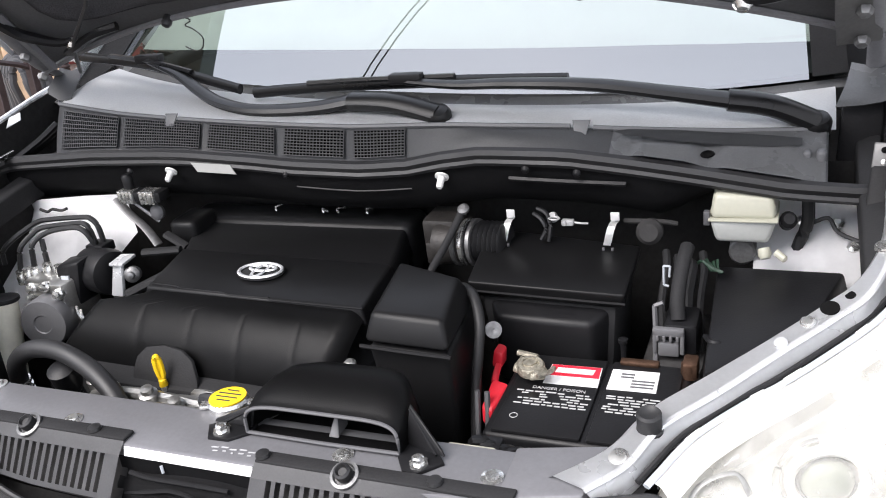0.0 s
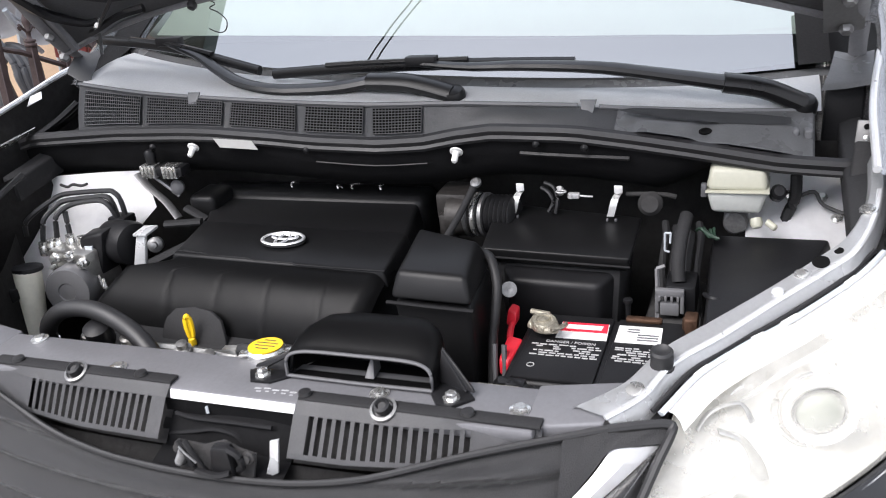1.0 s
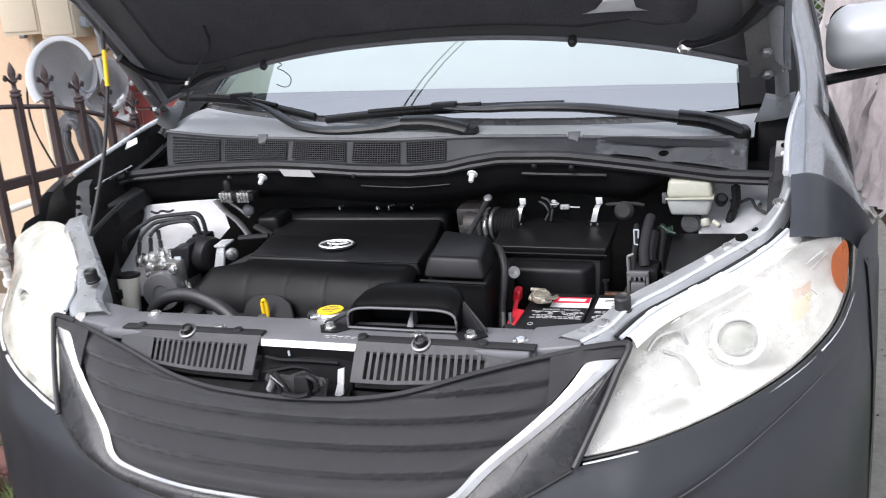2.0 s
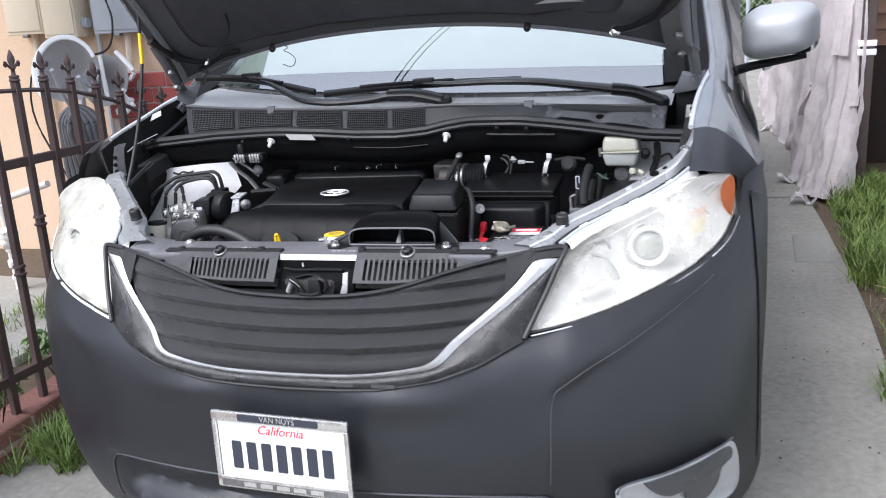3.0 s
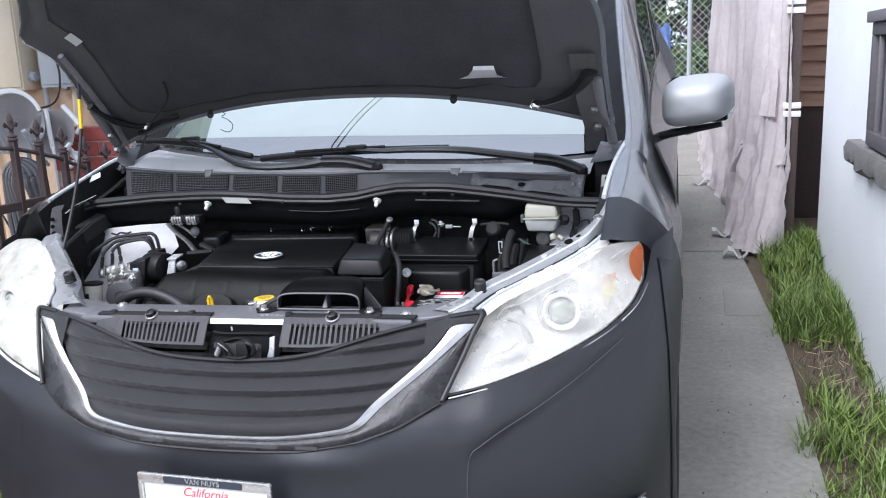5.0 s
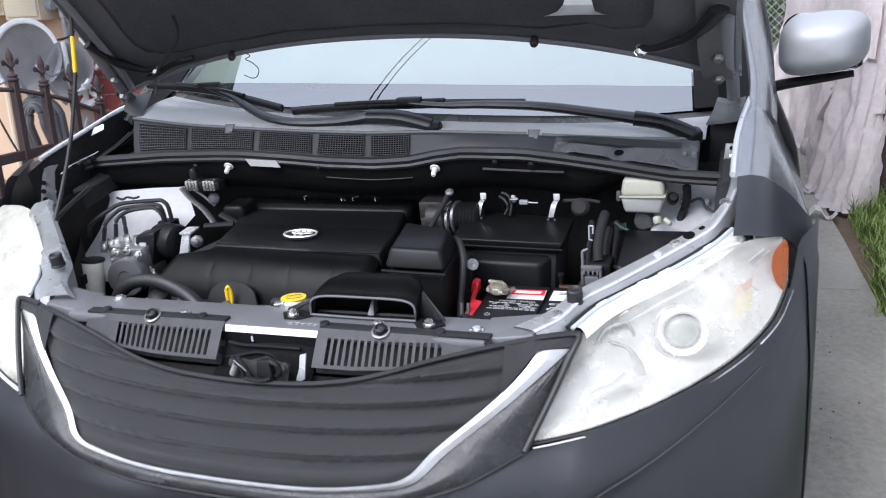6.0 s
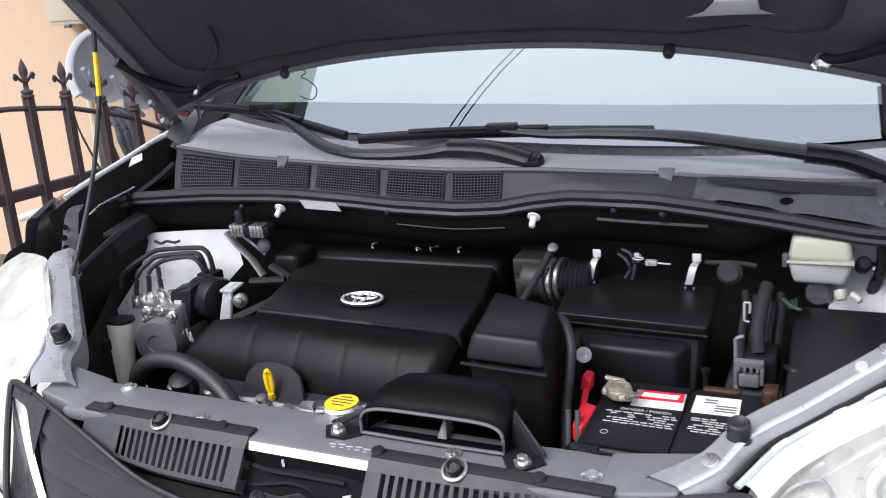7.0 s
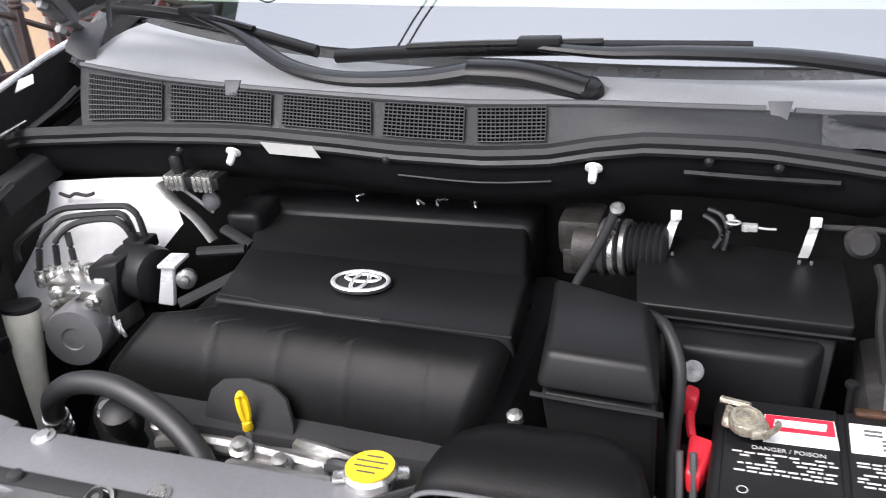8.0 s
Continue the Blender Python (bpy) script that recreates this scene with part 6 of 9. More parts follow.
# latch: carrier plate, jaw, claw, springs, bolts
bm = B()
plate(bm, [(-0.028, -0.040), (0.080, -0.035), (0.086, 0.008), (0.062, 0.012), (0.040, 0.020), (0.010, 0.010), (-0.030, 0.012)], (0, 0.172, 0.885), (1, 0, 0), (0, 0.25, 0.97), 0.004, 0.001)
latch = part("hood_latch", bm, SOOT, well, "grimy metal hood latch")
bm = B()
for x, z in ((-0.022, 0.892), (0.078, 0.890)):
    bm = B()
    lathe(bm, [(0.009, 0), (0.009, 0.004), (0.006, 0.006), (0.006, 0.010), (0.001, 0.011)], aim((x, 0.168, z), (0, -1, 0.25)), 8)
    part("latch_bolt", bm, SOOT, latch)
bm = B()
hexa(bm, [(0.028, 0.150, 0.870), (0.062, 0.150, 0.866), (0.062, 0.168, 0.866), (0.028, 0.168, 0.870)], [(0.030, 0.155, 0.905), (0.056, 0.155, 0.908), (0.056, 0.172, 0.908), (0.030, 0.172, 0.905)], 0.005)
tube(bm, [(0.056, 0.158, 0.905), (0.070, 0.156, 0.900), (0.074, 0.156, 0.886), (0.066, 0.158, 0.876)], 0.005, 6, 4)
part("jaw", bm, PLASTIC, latch)
bm = B()
tube(bm, [(-0.018, 0.160, 0.905), (-0.004, 0.152, 0.898), (0.006, 0.150, 0.880), (0.010, 0.152, 0.864), (0.030, 0.153, 0.860)], 0.0045, 6, 4, flat=0.5)
tube(bm, [(-0.006, 0.158, 0.908), (0.008, 0.150, 0.898), (0.018, 0.150, 0.886), (0.022, 0.154, 0.868)], 0.004, 6, 4, flat=0.5)
tube(bm, [(0.010, 0.148, 0.874), (0.04, 0.146, 0.872), (0.058, 0.150, 0.876)], 0.0055, 6, 3, flat=0.6)
part("claw", bm, TROUGH, latch)
bm = B()
lathe(bm, [(0.006 + 0.0012 * (k % 2), 0.0022 * k) for k in range(13)], aim((-0.024, 0.160, 0.872), (0.5, -0.1, 0.8)), 12)
part("spring", bm, DARKALU, latch)
bm = B()
tube(bm, [(-0.01, 0.150, 0.905), (0.004, 0.144, 0.900), (0.016, 0.144, 0.889)], 0.0014, 5, 3)
part("spring_wire", bm, DARKALU, latch)
bm = B()
plate(bm, [(0.089, -0.020), (0.110, -0.008), (0.1165, 0.040), (0.104, 0.036), (0.100, 0.010)], (0, 0.178, 0.873), (1, 0, 0), (0, 0.1, 1), 0.003, 0.001)
part("bracket", bm, UNDERPAINT, well)
bm = B()
sheet(bm, [[front(-0.50 + k / 20, z) + Vector((0, dy, 0)) for k in range(21)] for z, dy in ((0.86, 0.05), (0.80, 0.045), (0.70, 0.06), (0.55, 0.08), (0.45, 0.08))], 0.003, True)
part("grille_backing", bm, SOOT, van)

# ---- the van: engine and ancillaries ----
# top cover
eng = new("engine_cover")
eng.parent = van
eng["label"] = "black moulded engine cover with a chrome emblem"
bm = B()
hexa(bm, [(-0.325, 0.578, 0.925), (0.105, 0.560, 0.925), (0.088, 0.712, 0.92), (-0.352, 0.728, 0.92)], [(-0.318, 0.582, 0.954), (0.098, 0.564, 0.954), (0.082, 0.706, 0.957), (-0.346, 0.724, 0.957)], 0.005, 3)
part("flat_panel", bm, COVERPL, eng)
bm = B()
hexa(bm, [(-0.36, 0.722, 0.90), (0.088, 0.704, 0.90), (0.05, 0.865, 0.90), (-0.425, 0.872, 0.90)], [(-0.348, 0.726, 0.951), (0.080, 0.708, 0.951), (0.045, 0.858, 0.955), (-0.415, 0.865, 0.955)], 0.008, 3)
part("rear_panel", bm, COVERPL, eng)
prof = smooth_curve([(0, 0.604, 0.945), (0, 0.580, 0.9495), (0, 0.562, 0.947), (0, 0.540, 0.939), (0, 0.518, 0.924), (0, 0.498, 0.902), (0, 0.481, 0.873), (0, 0.468, 0.840), (0, 0.460, 0.80), (0, 0.456, 0.74)], 3)
bm = B()
rows = []
for p in prof:
    t = max(0, (0.949 - p.z) / 0.2)
    row = []
    for k in range(161):
        f = k / 160
        xl = lerp_table(t, [0, 0.012, 0.05, 0.35, 1], [-0.328, -0.335, -0.418, -0.470, -0.485])
        xr = 0.100 - 0.045 * min(1, t * 1.3)
        x = xl + (xr - xl) * f
        groove = sum(math.exp(-((x - g - 0.012 * t) / 0.0022) ** 2) for g in (-0.295, -0.195, -0.098, 0.004)) * 0.0016 * max(0, min(1, (0.55 - t) * 6)) * min(1, t * 12)
        end = 0.020 * max(0, (0.06 - f) / 0.06) ** 2 + 0.016 * max(0, (f - 0.94) / 0.06) ** 2
        row.append((x, p.y - 0.045 * (x + 0.1) + groove + end, p.z - groove * 0.6 - end * 0.7))
    rows.append(row)
sheet(bm, rows, 0.004, True)
part("front_panel", bm, COVERPL, eng, "", 60)
bm = B()
tube(bm, [(-0.318, 0.594, 0.9535), (-0.26, 0.589, 0.9545), (-0.245, 0.585, 0.953), (-0.16, 0.580, 0.954), (-0.15, 0.577, 0.9525), (-0.07, 0.573, 0.954), (-0.06, 0.570, 0.9525), (0.100, 0.563, 0.954)], 0.0018, 6, 2)
part("raised_edge", bm, TROUGH, eng)
bm = B()
plate(bm, [(-0.066, -0.08), (0.078, -0.08), (0.066, 0.02), (0.055, 0.048), (0.034, 0.062), (0.0, 0.066), (-0.036, 0.060), (-0.054, 0.044), (-0.062, 0.02)], (-0.216, 0.460, 0.846), (1, -0.045, 0), (0, 0.40, 0.92), 0.006, 0.002)
part("dipstick_recess", bm, MATTE, eng)
# emblem: plain linked ovals
em = Vector((-0.128, 0.645, 0.9585))


def ring(bm, c, rx, ry, w, n=40):
    pts = [c + Vector((rx * math.cos(2 * math.pi * k / n), ry * math.sin(2 * math.pi * k / n), 0)) for k in range(n + 1)]
    tube(bm, pts, w, 6, 0, flat=0.7)


bm = B()
lathe(bm, [(0.042, 0), (0.042, 0.002), (0.040, 0.003), (0.001, 0.003)], Matrix.Translation(em) @ Matrix.Diagonal((1, 0.68, 1, 1)), 36)
part("emblem_base", bm, MATTE, eng)
bm = B()
ring(bm, em + Vector((0, 0, 0.005)), 0.039, 0.026, 0.0032)
ring(bm, em + Vector((0, 0.008, 0.005)), 0.024, 0.010, 0.003, 28)
ring(bm, em + Vector((0, -0.001, 0.005)), 0.010, 0.022, 0.003, 28)
part("emblem", bm, CHROME, eng, "chrome emblem of linked ovals")
for x, ln, up in ((-0.232, 0.014, 0.004), (-0.130, 0.010, -0.008), (-0.098, 0.018, 0.003), (-0.038, 0.008, 0.002)):
    bm = B()
    tube(bm, [(x + 0.002, 0.868, 0.972), (x, 0.870, 0.980), (x + ln, 0.872, 0.980 + up)], 0.0022, 5, 2)
    part("rear_clip", bm, STEEL, eng)
bm = B()
box(bm, -0.42, -0.36, 0.78, 0.86, 0.93, 0.982, 0.012, 3)
box(bm, -0.44, 0.06, 0.84, 0.93, 0.86, 0.965, 0.02, 3)
part("rear_manifold", bm, COVERPL, eng)
# block under the cover
bm = B()
box(bm, -0.46, 0.10, 0.44, 0.90, 0.45, 0.86, 0.03)
part("engine_block", bm, MATTE, van)
for k in range(6):
    bm = B()
    lathe(bm, [(0.03, 0), (0.03, 0.06), (0.02, 0.07), (0.001, 0.07)], aim((-0.40 + 0.08 * k, 0.44, 0.70 + 0.02 * (k % 2)), (0, -1, 0.2)), 14)
    part("block_boss", bm, MATTE, van)
bm = B()
for pts in (((-0.30, 0.40, 0.86), (-0.24, 0.39, 0.88), (-0.16, 0.385, 0.885), (-0.06, 0.38, 0.88), (0.0, 0.385, 0.87)), ((-0.12, 0.42, 0.87), (-0.08, 0.40, 0.885), (-0.03, 0.40, 0.875))):
    tube(bm, pts, 0.010, 8, 4)
part("coolant_pipe", bm, ALU, van)
for x, y, z in ((-0.245, 0.385, 0.892), (-0.165, 0.375, 0.898), (-0.11, 0.365, 0.893), (-0.30, 0.41, 0.885), (-0.40, 0.43, 0.87), (-0.03, 0.37, 0.895)):
    bm = B()
    lathe(bm, [(0.014, -0.03), (0.014, 0.0), (0.009, 0.002), (0.009, 0.010), (0.002, 0.011)], aim((x, y, z), (0.1, -0.2, 1)), 10)
    part("engine_bolt", bm, ALU, van)
bm = B()
hexa(bm, [(-0.17, 0.35, 0.84), (-0.05, 0.35, 0.84), (-0.05, 0.41, 0.84), (-0.17, 0.41, 0.84)], [(-0.16, 0.355, 0.885), (-0.06, 0.35, 0.888), (-0.06, 0.40, 0.89), (-0.16, 0.40, 0.885)], 0.006)
part("casting", bm, ALU, van)
bm = B()
lathe(bm, [(0.0115 + 0.002 * (k % 2), 0.003 * k) for k in range(12)] + [(0.018, 0.035), (0.022, 0.045), (0.022, 0.075), (0.012, 0.08)], aim((-0.345, 0.41, 0.84), (0.1, -0.3, 1)), 16)
part("sensor_boot", bm, PLASTIC, van)
# dipstick
bm = B()
pts = [(0, 0.0), (0.008, 0.010), (0.011, 0.026), (0.008, 0.040), (0, 0.045), (-0.008, 0.040), (-0.010, 0.026), (-0.007, 0.010), (0, 0)]
tube(bm, [(-0.222 + a * 0.35, 0.452 + a * 0.2, 0.875 + b) for a, b in pts], 0.0045, 8, 4, flat=0.8)
lathe(bm, [(0.005, -0.004), (0.007, 0.0), (0.006, 0.010), (0.002, 0.012)], aim((-0.222, 0.452, 0.868), (0, 0, 1)), 10)
box(bm, -0.225, -0.219, 0.450, 0.455, 0.878, 0.914, 0.002)
dip = part("dipstick", bm, YELLOW, van, "yellow grip of the oil dipstick")
dip.matrix_local = Matrix.Translation((0.012, 0.0, -0.012))
bm = B()
tube(bm, [(-0.222, 0.452, 0.872), (-0.215, 0.445, 0.83), (-0.208, 0.435, 0.79)], 0.0055, 8, 2)
part("stem", bm, DARKALU, dip)
# radiator cap and filler neck
bm = B()
lathe(bm, [(0.018, -0.05), (0.018, -0.014), (0.026, -0.012), (0.027, -0.002), (0.024, 0.002), (0.001, 0.003)], aim((0.004, 0.342, 0.938), (0, 0.06, 1)), 26)
for a in (0, 180):
    box(bm, 0.023, 0.038, -0.008, 0.008, -0.009, -0.003, 0.003, m=aim((0.004, 0.342, 0.938), (0, 0.06, 1)) @ pose(0, 0, 0, 0, 0, a + 20))
cap = part("radiator_cap", bm, STEEL, van, "radiator cap with a yellow warning disc")
cap.matrix_local = Matrix.Translation((0.018, -0.018, 0.009))
bm = B()
lathe(bm, [(0.0242, 0.003), (0.0242, 0.0045), (0.001, 0.005)], aim((0.004, 0.342, 0.938), (0, 0.06, 1)), 26)
part("warning_disc", bm, YELLOW, cap)
for k, (w, dy) in enumerate(((0.020, 0.010), (0.032, 0.002), (0.034, -0.006), (0.018, -0.014))):
    bm = B()
    plate(bm, rrect(w, 0.0022, 0.0008), aim((0.004, 0.342, 0.938), (0, 0.06, 1)) @ Vector((0, dy, 0.0048)), (1, 0, 0), (0, 1, -0.06), 0.0005)
    part("text_bar", bm, INK, cap)
bm = B()
tube(bm, [(-0.035, 0.35, 0.90), (-0.045, 0.35, 0.925), (-0.03, 0.348, 0.93), (-0.012, 0.346, 0.927)], 0.0075, 8, 4)
part("overflow_hose", bm, RUBBER, cap)
bm = B()
box(bm, -0.16, 0.03, 0.318, 0.345, 0.89, 0.912, 0.005)
tube(bm, [(0.0, 0.318, 0.91), (0.005, 0.312, 0.925), (0.018, 0.31, 0.93), (0.024, 0.318, 0.918)], 0.006, 6, 4)
part("radiator_tank", bm, ALU, van)
# radiator hose
bm = B()
tube(bm, [(-0.495, 0.435, 0.80), (-0.487, 0.425, 0.85), (-0.46, 0.412, 0.895), (-0.41, 0.405, 0.928), (-0.345, 0.400, 0.936), (-0.275, 0.385, 0.922), (-0.22, 0.365, 0.895), (-0.19, 0.345, 0.86), (-0.18, 0.335, 0.82)], 0.0145, 14, 5)
hose = part("radiator_hose", bm, RUBBER, van, "thick black radiator hose")
for p, d in (((-0.487, 0.426, 0.848), (0.2, -0.2, 1)), ((-0.490, 0.430, 0.834), (0.1, -0.2, 1)), ((-0.492, 0.432, 0.822), (0.1, -0.2, 1))):
    bm = B()
    lathe(bm, [(0.0135, -0.003), (0.0168, -0.0025), (0.0168, 0.0025), (0.0135, 0.003)], aim(p, d), 18)
    part("hose_clamp", bm, STEEL, hose)
# washer filler neck
bm = B()
tube(bm, [(-0.684, 0.590, 0.893), (-0.686, 0.580, 0.84), (-0.690, 0.565, 0.77), (-0.695, 0.55, 0.66), (-0.695, 0.55, 0.55)], 0.029, 18, 4, radii=(0.95, 1.05))
nk = part("washer_filler_neck", bm, NECK, van, "aged beige washer filler neck")
bm = B()
lathe(bm, [(0.028, -0.003), (0.030, 0.0), (0.029, 0.005), (0.022, 0.007), (0.001, 0.008)], aim((-0.683, 0.592, 0.895), (0.02, 0.15, 1)), 22)
part("filler_lid", bm, PLASTIC, nk)
bm = B()
hexa(bm, [(-0.74, 0.475, 0.855), (-0.655, 0.515, 0.860), (-0.655, 0.535, 0.860), (-0.74, 0.50, 0.855)], [(-0.74, 0.475, 0.877), (-0.65, 0.515, 0.888), (-0.65, 0.532, 0.888), (-0.74, 0.50, 0.877)], 0.004)
part("bracket", bm, PLASTIC, nk)
bm = B()
sheet(bm, [[(-0.79, 0.42, 0.86), (-0.70, 0.40, 0.85), (-0.60, 0.38, 0.84)], [(-0.79, 0.52, 0.84), (-0.71, 0.50, 0.83), (-0.64, 0.46, 0.82)]], 0.004, True)
part("inner_shelf", bm, UNDERPAINT, van)

# brake modulator with its pipes
ab = new("brake_modulator")
ab.parent = van
ab["label"] = "cast aluminium brake modulator with bent black pipes"
bm = B()
hexa(bm, [(-0.668, 0.630, 0.835), (-0.548, 0.610, 0.835), (-0.540, 0.690, 0.835), (-0.660, 0.700, 0.835)], [(-0.664, 0.632, 0.918), (-0.552, 0.613, 0.922), (-0.545, 0.686, 0.922), (-0.656, 0.696, 0.918)], 0.006)
valves = part("valve_block", bm, ALU, ab)
for x, y, z, r in ((-0.640, 0.628, 0.905, 0.011), (-0.595, 0.620, 0.915, 0.010), (-0.560, 0.614, 0.905, 0.011), (-0.566, 0.612, 0.880, 0.006), (-0.650, 0.628, 0.885, 0.006), (-0.560, 0.611, 0.862, 0.005)):
    bm = B()
    lathe(bm, [(r, -0.004), (r, 0.006), (r * 0.7, 0.009), (r * 0.65, 0.014), (r * 0.2, 0.015)], aim((x, y, z), (0.25, -1, 0.25)), 10)
    part("block_screw", bm, STEEL, valves)
bm = B()
lathe(bm, [(0.046, -0.03), (0.047, 0), (0.0475, 0.050), (0.044, 0.057), (0.018, 0.0585), (0.0165, 0.0565), (0.012, 0.0565), (0.001, 0.0575)], aim((-0.596, 0.632, 0.853), (0.25, -1, 0.12)), 34)
part("pump_motor", bm, mat("grey_motor_case", (0.17, 0.17, 0.175), 0.45, 0.4, bump=0.03), ab)
for x, y, z in ((-0.672, 0.655, 0.915), (-0.701, 0.662, 0.905), (-0.660, 0.660, 0.918), (-0.632, 0.668, 0.922), (-0.600, 0.665, 0.922), (-0.572, 0.66, 0.922)):
    bm = B()
    lathe(bm, [(0.010, -0.012), (0.010, 0.006), (0.0085, 0.008), (0.0085, 0.016), (0.002, 0.017)], aim((x, y, z), (0.05, 0, 1)), 8)
    part("union_nut", bm, STEEL, ab)
for pipe in (((-0.752, 0.675, 0.925), (-0.748, 0.678, 0.952), (-0.728, 0.690, 0.972), (-0.700, 0.715, 0.990), (-0.682, 0.722, 0.998), (-0.655, 0.724, 1.003), (-0.565, 0.724, 1.011), (-0.545, 0.724, 1.008), (-0.534, 0.724, 0.993), (-0.531, 0.724, 0.955)),
             ((-0.701, 0.662, 0.912), (-0.692, 0.664, 0.945), (-0.686, 0.670, 0.968), (-0.672, 0.690, 0.985), (-0.655, 0.706, 0.994), (-0.580, 0.714, 1.002), (-0.556, 0.714, 1.002), (-0.546, 0.714, 0.990), (-0.543, 0.716, 0.952)),
             ((-0.661, 0.660, 0.915), (-0.654, 0.662, 0.950), (-0.650, 0.666, 0.975), (-0.640, 0.682, 0.987), (-0.620, 0.698, 0.993), (-0.570, 0.704, 0.998), (-0.549, 0.704, 0.990), (-0.541, 0.706, 0.972), (-0.538, 0.710, 0.952)),
             ((-0.634, 0.672, 0.925), (-0.636, 0.676, 0.955), (-0.642, 0.684, 0.980))):
    bm = B()
    tube(bm, pipe, 0.0052, 8, 5)
    part("brake_pipe", bm, RUBBER, ab)
bm = B()
box(bm, -0.560, -0.518, 0.702, 0.738, 0.942, 0.962, 0.004)
part("pipe_clip", bm, PLASTIC, ab)
bm = B()
hexa(bm, [(-0.600, 0.645, 0.865), (-0.545, 0.638, 0.868), (-0.540, 0.690, 0.868), (-0.595, 0.69, 0.865)], [(-0.592, 0.650, 0.940), (-0.528, 0.646, 0.955), (-0.524, 0.692, 0.958), (-0.588, 0.69, 0.945)], 0.006)
conn = part("connector_block", bm, PLASTIC, ab)
bm = B()
plate(bm, [(-0.009, 0.014), (-0.008, -0.011), (-0.003, -0.014), (0.006, -0.014), (0.009, -0.010), (0.010, 0.014)], (-0.564, 0.6405, 0.914), (1, 0, 0.05), (0, 0.12, 1), 0.003, 0.001)
part("connector_clip", bm, BOXGREY, conn)
for k in range(2):
    bm = B()
    tube(bm, [(-0.545 + 0.008 * k, 0.628, 0.872 - 0.006 * k), (-0.537 + 0.008 * k, 0.620, 0.862 - 0.006 * k), (-0.531 + 0.008 * k, 0.618, 0.850 - 0.006 * k)], 0.0032, 6, 3)
    part("bleed_screw", bm, STEEL, ab)

# round black mount with its silver bracket beside the modulator
bm = B()
lathe(bm, [(0.040, -0.012), (0.043, 0), (0.044, 0.05), (0.041, 0.062), (0.030, 0.066), (0.001, 0.066)], aim((-0.548, 0.700, 0.916), (1, -0.28, 0.02)), 26)
cp = part("engine_mount", bm, PLASTIC, van, "round black engine mount with a silver bracket")
bm = B()
hexa(bm, [(-0.478, 0.652, 0.886), (-0.446, 0.648, 0.888), (-0.444, 0.656, 0.888), (-0.476, 0.660, 0.886)], [(-0.462, 0.662, 0.948), (-0.440, 0.660, 0.950), (-0.438, 0.668, 0.950), (-0.460, 0.670, 0.948)], 0.003)
hexa(bm, [(-0.464, 0.655, 0.946), (-0.430, 0.652, 0.948), (-0.428, 0.69, 0.952), (-0.462, 0.69, 0.950)], [(-0.464, 0.655, 0.952), (-0.430, 0.652, 0.954), (-0.428, 0.69, 0.958), (-0.462, 0.69, 0.956)], 0.002)
part("bracket", bm, UNDERPAINT, cp, "bright silver bracket")
bm = B()
lathe(bm, [(0.014, -0.01), (0.015, 0.004), (0.011, 0.008), (0.007, 0.009), (0.006, 0.014), (0.002, 0.015)], aim((-0.424, 0.665, 0.928), (0.45, -1, 0.25)), 20)
part("bush", bm, DARKALU, cp)
for a, b, r in (((-0.425, 0.640, 0.900), (-0.345, 0.690, 0.930), 0.012), ((-0.420, 0.70, 0.955), (-0.350, 0.72, 0.955), 0.010), ((-0.41, 0.76, 0.965), (-0.36, 0.75, 0.945), 0.010)):
    bm = B()
    tube(bm, [a, tuple((p + q) / 2 for p, q in zip(a, b)), b], r, 8, 3, flat=0.7)
    part("arm", bm, MATTE, cp)
# silver connectors high at the back
sc = new("solenoid_valve")
sc.parent = van
sc["label"] = "black and silver solenoid valve pair"
for x in (-0.475, -0.425):
    for k in range(4):
        bm = B()
        box(bm, x - 0.018 + 0.009 * k, x - 0.012 + 0.009 * k, 0.752, 0.78, 1.028, 1.053, 0.001)
        part("fin", bm, STEEL, sc)
bm = B()
box(bm, -0.50, -0.40, 0.757, 0.79, 1.030, 1.05, 0.004)
lathe(bm, [(0.010, 0), (0.011, 0.02), (0.007, 0.026), (0.001, 0.026)], aim((-0.475, 0.77, 1.055), (0, 0, 1)), 12)
part("body", bm, PLASTIC, sc)
bm = B()
lathe(bm, [(0.014, 0), (0.015, 0.008), (0.011, 0.012), (0.005, 0.014), (0.001, 0.014)], aim((-0.44, 0.79, 0.998), (0.1, -1, 0.2)), 20)
part("diaphragm", bm, GREYPL, sc)
bm = B()
tube(bm, [(-0.53, 0.785, 1.025), (-0.50, 0.775, 1.0), (-0.46, 0.765, 0.975), (-0.43, 0.755, 0.945)], 0.009, 6, 3, flat=0.35)
tube(bm, [(-0.52, 0.79, 1.035), (-0.47, 0.78, 1.01), (-0.44, 0.785, 0.98)], 0.004, 6, 3)
part("strap", bm, DARKALU, sc)

# throttle body and bellows
tb = new("throttle_body")
tb.parent = van
tb["label"] = "cast aluminium throttle body with a black bellows hose"
bm = B()
box(bm, 0.105, 0.165, 0.79, 0.86, 0.945, 0.998, 0.008)
lathe(bm, [(0.036, 0), (0.038, 0.01), (0.034, 0.03), (0.034, 0.05)], aim((0.13, 0.80, 0.955), (1, -0.05, 0)), 22)
box(bm, 0.115, 0.145, 0.772, 0.80, 0.925, 0.965, 0.005)
part("casting", bm, mat("oily_brown_casting", (0.035, 0.032, 0.03), 0.5, 0.4, var=0.4, big=24, fine=150, bump=0.1), tb)
bm = B()
lathe(bm, [(0.030 + 0.007 * (k % 2), 0.0043 * k) for k in range(19)], aim((0.178, 0.80, 0.957), (1, -0.1, 0.05)), 22)
part("bellows", bm, RUBBER, tb)
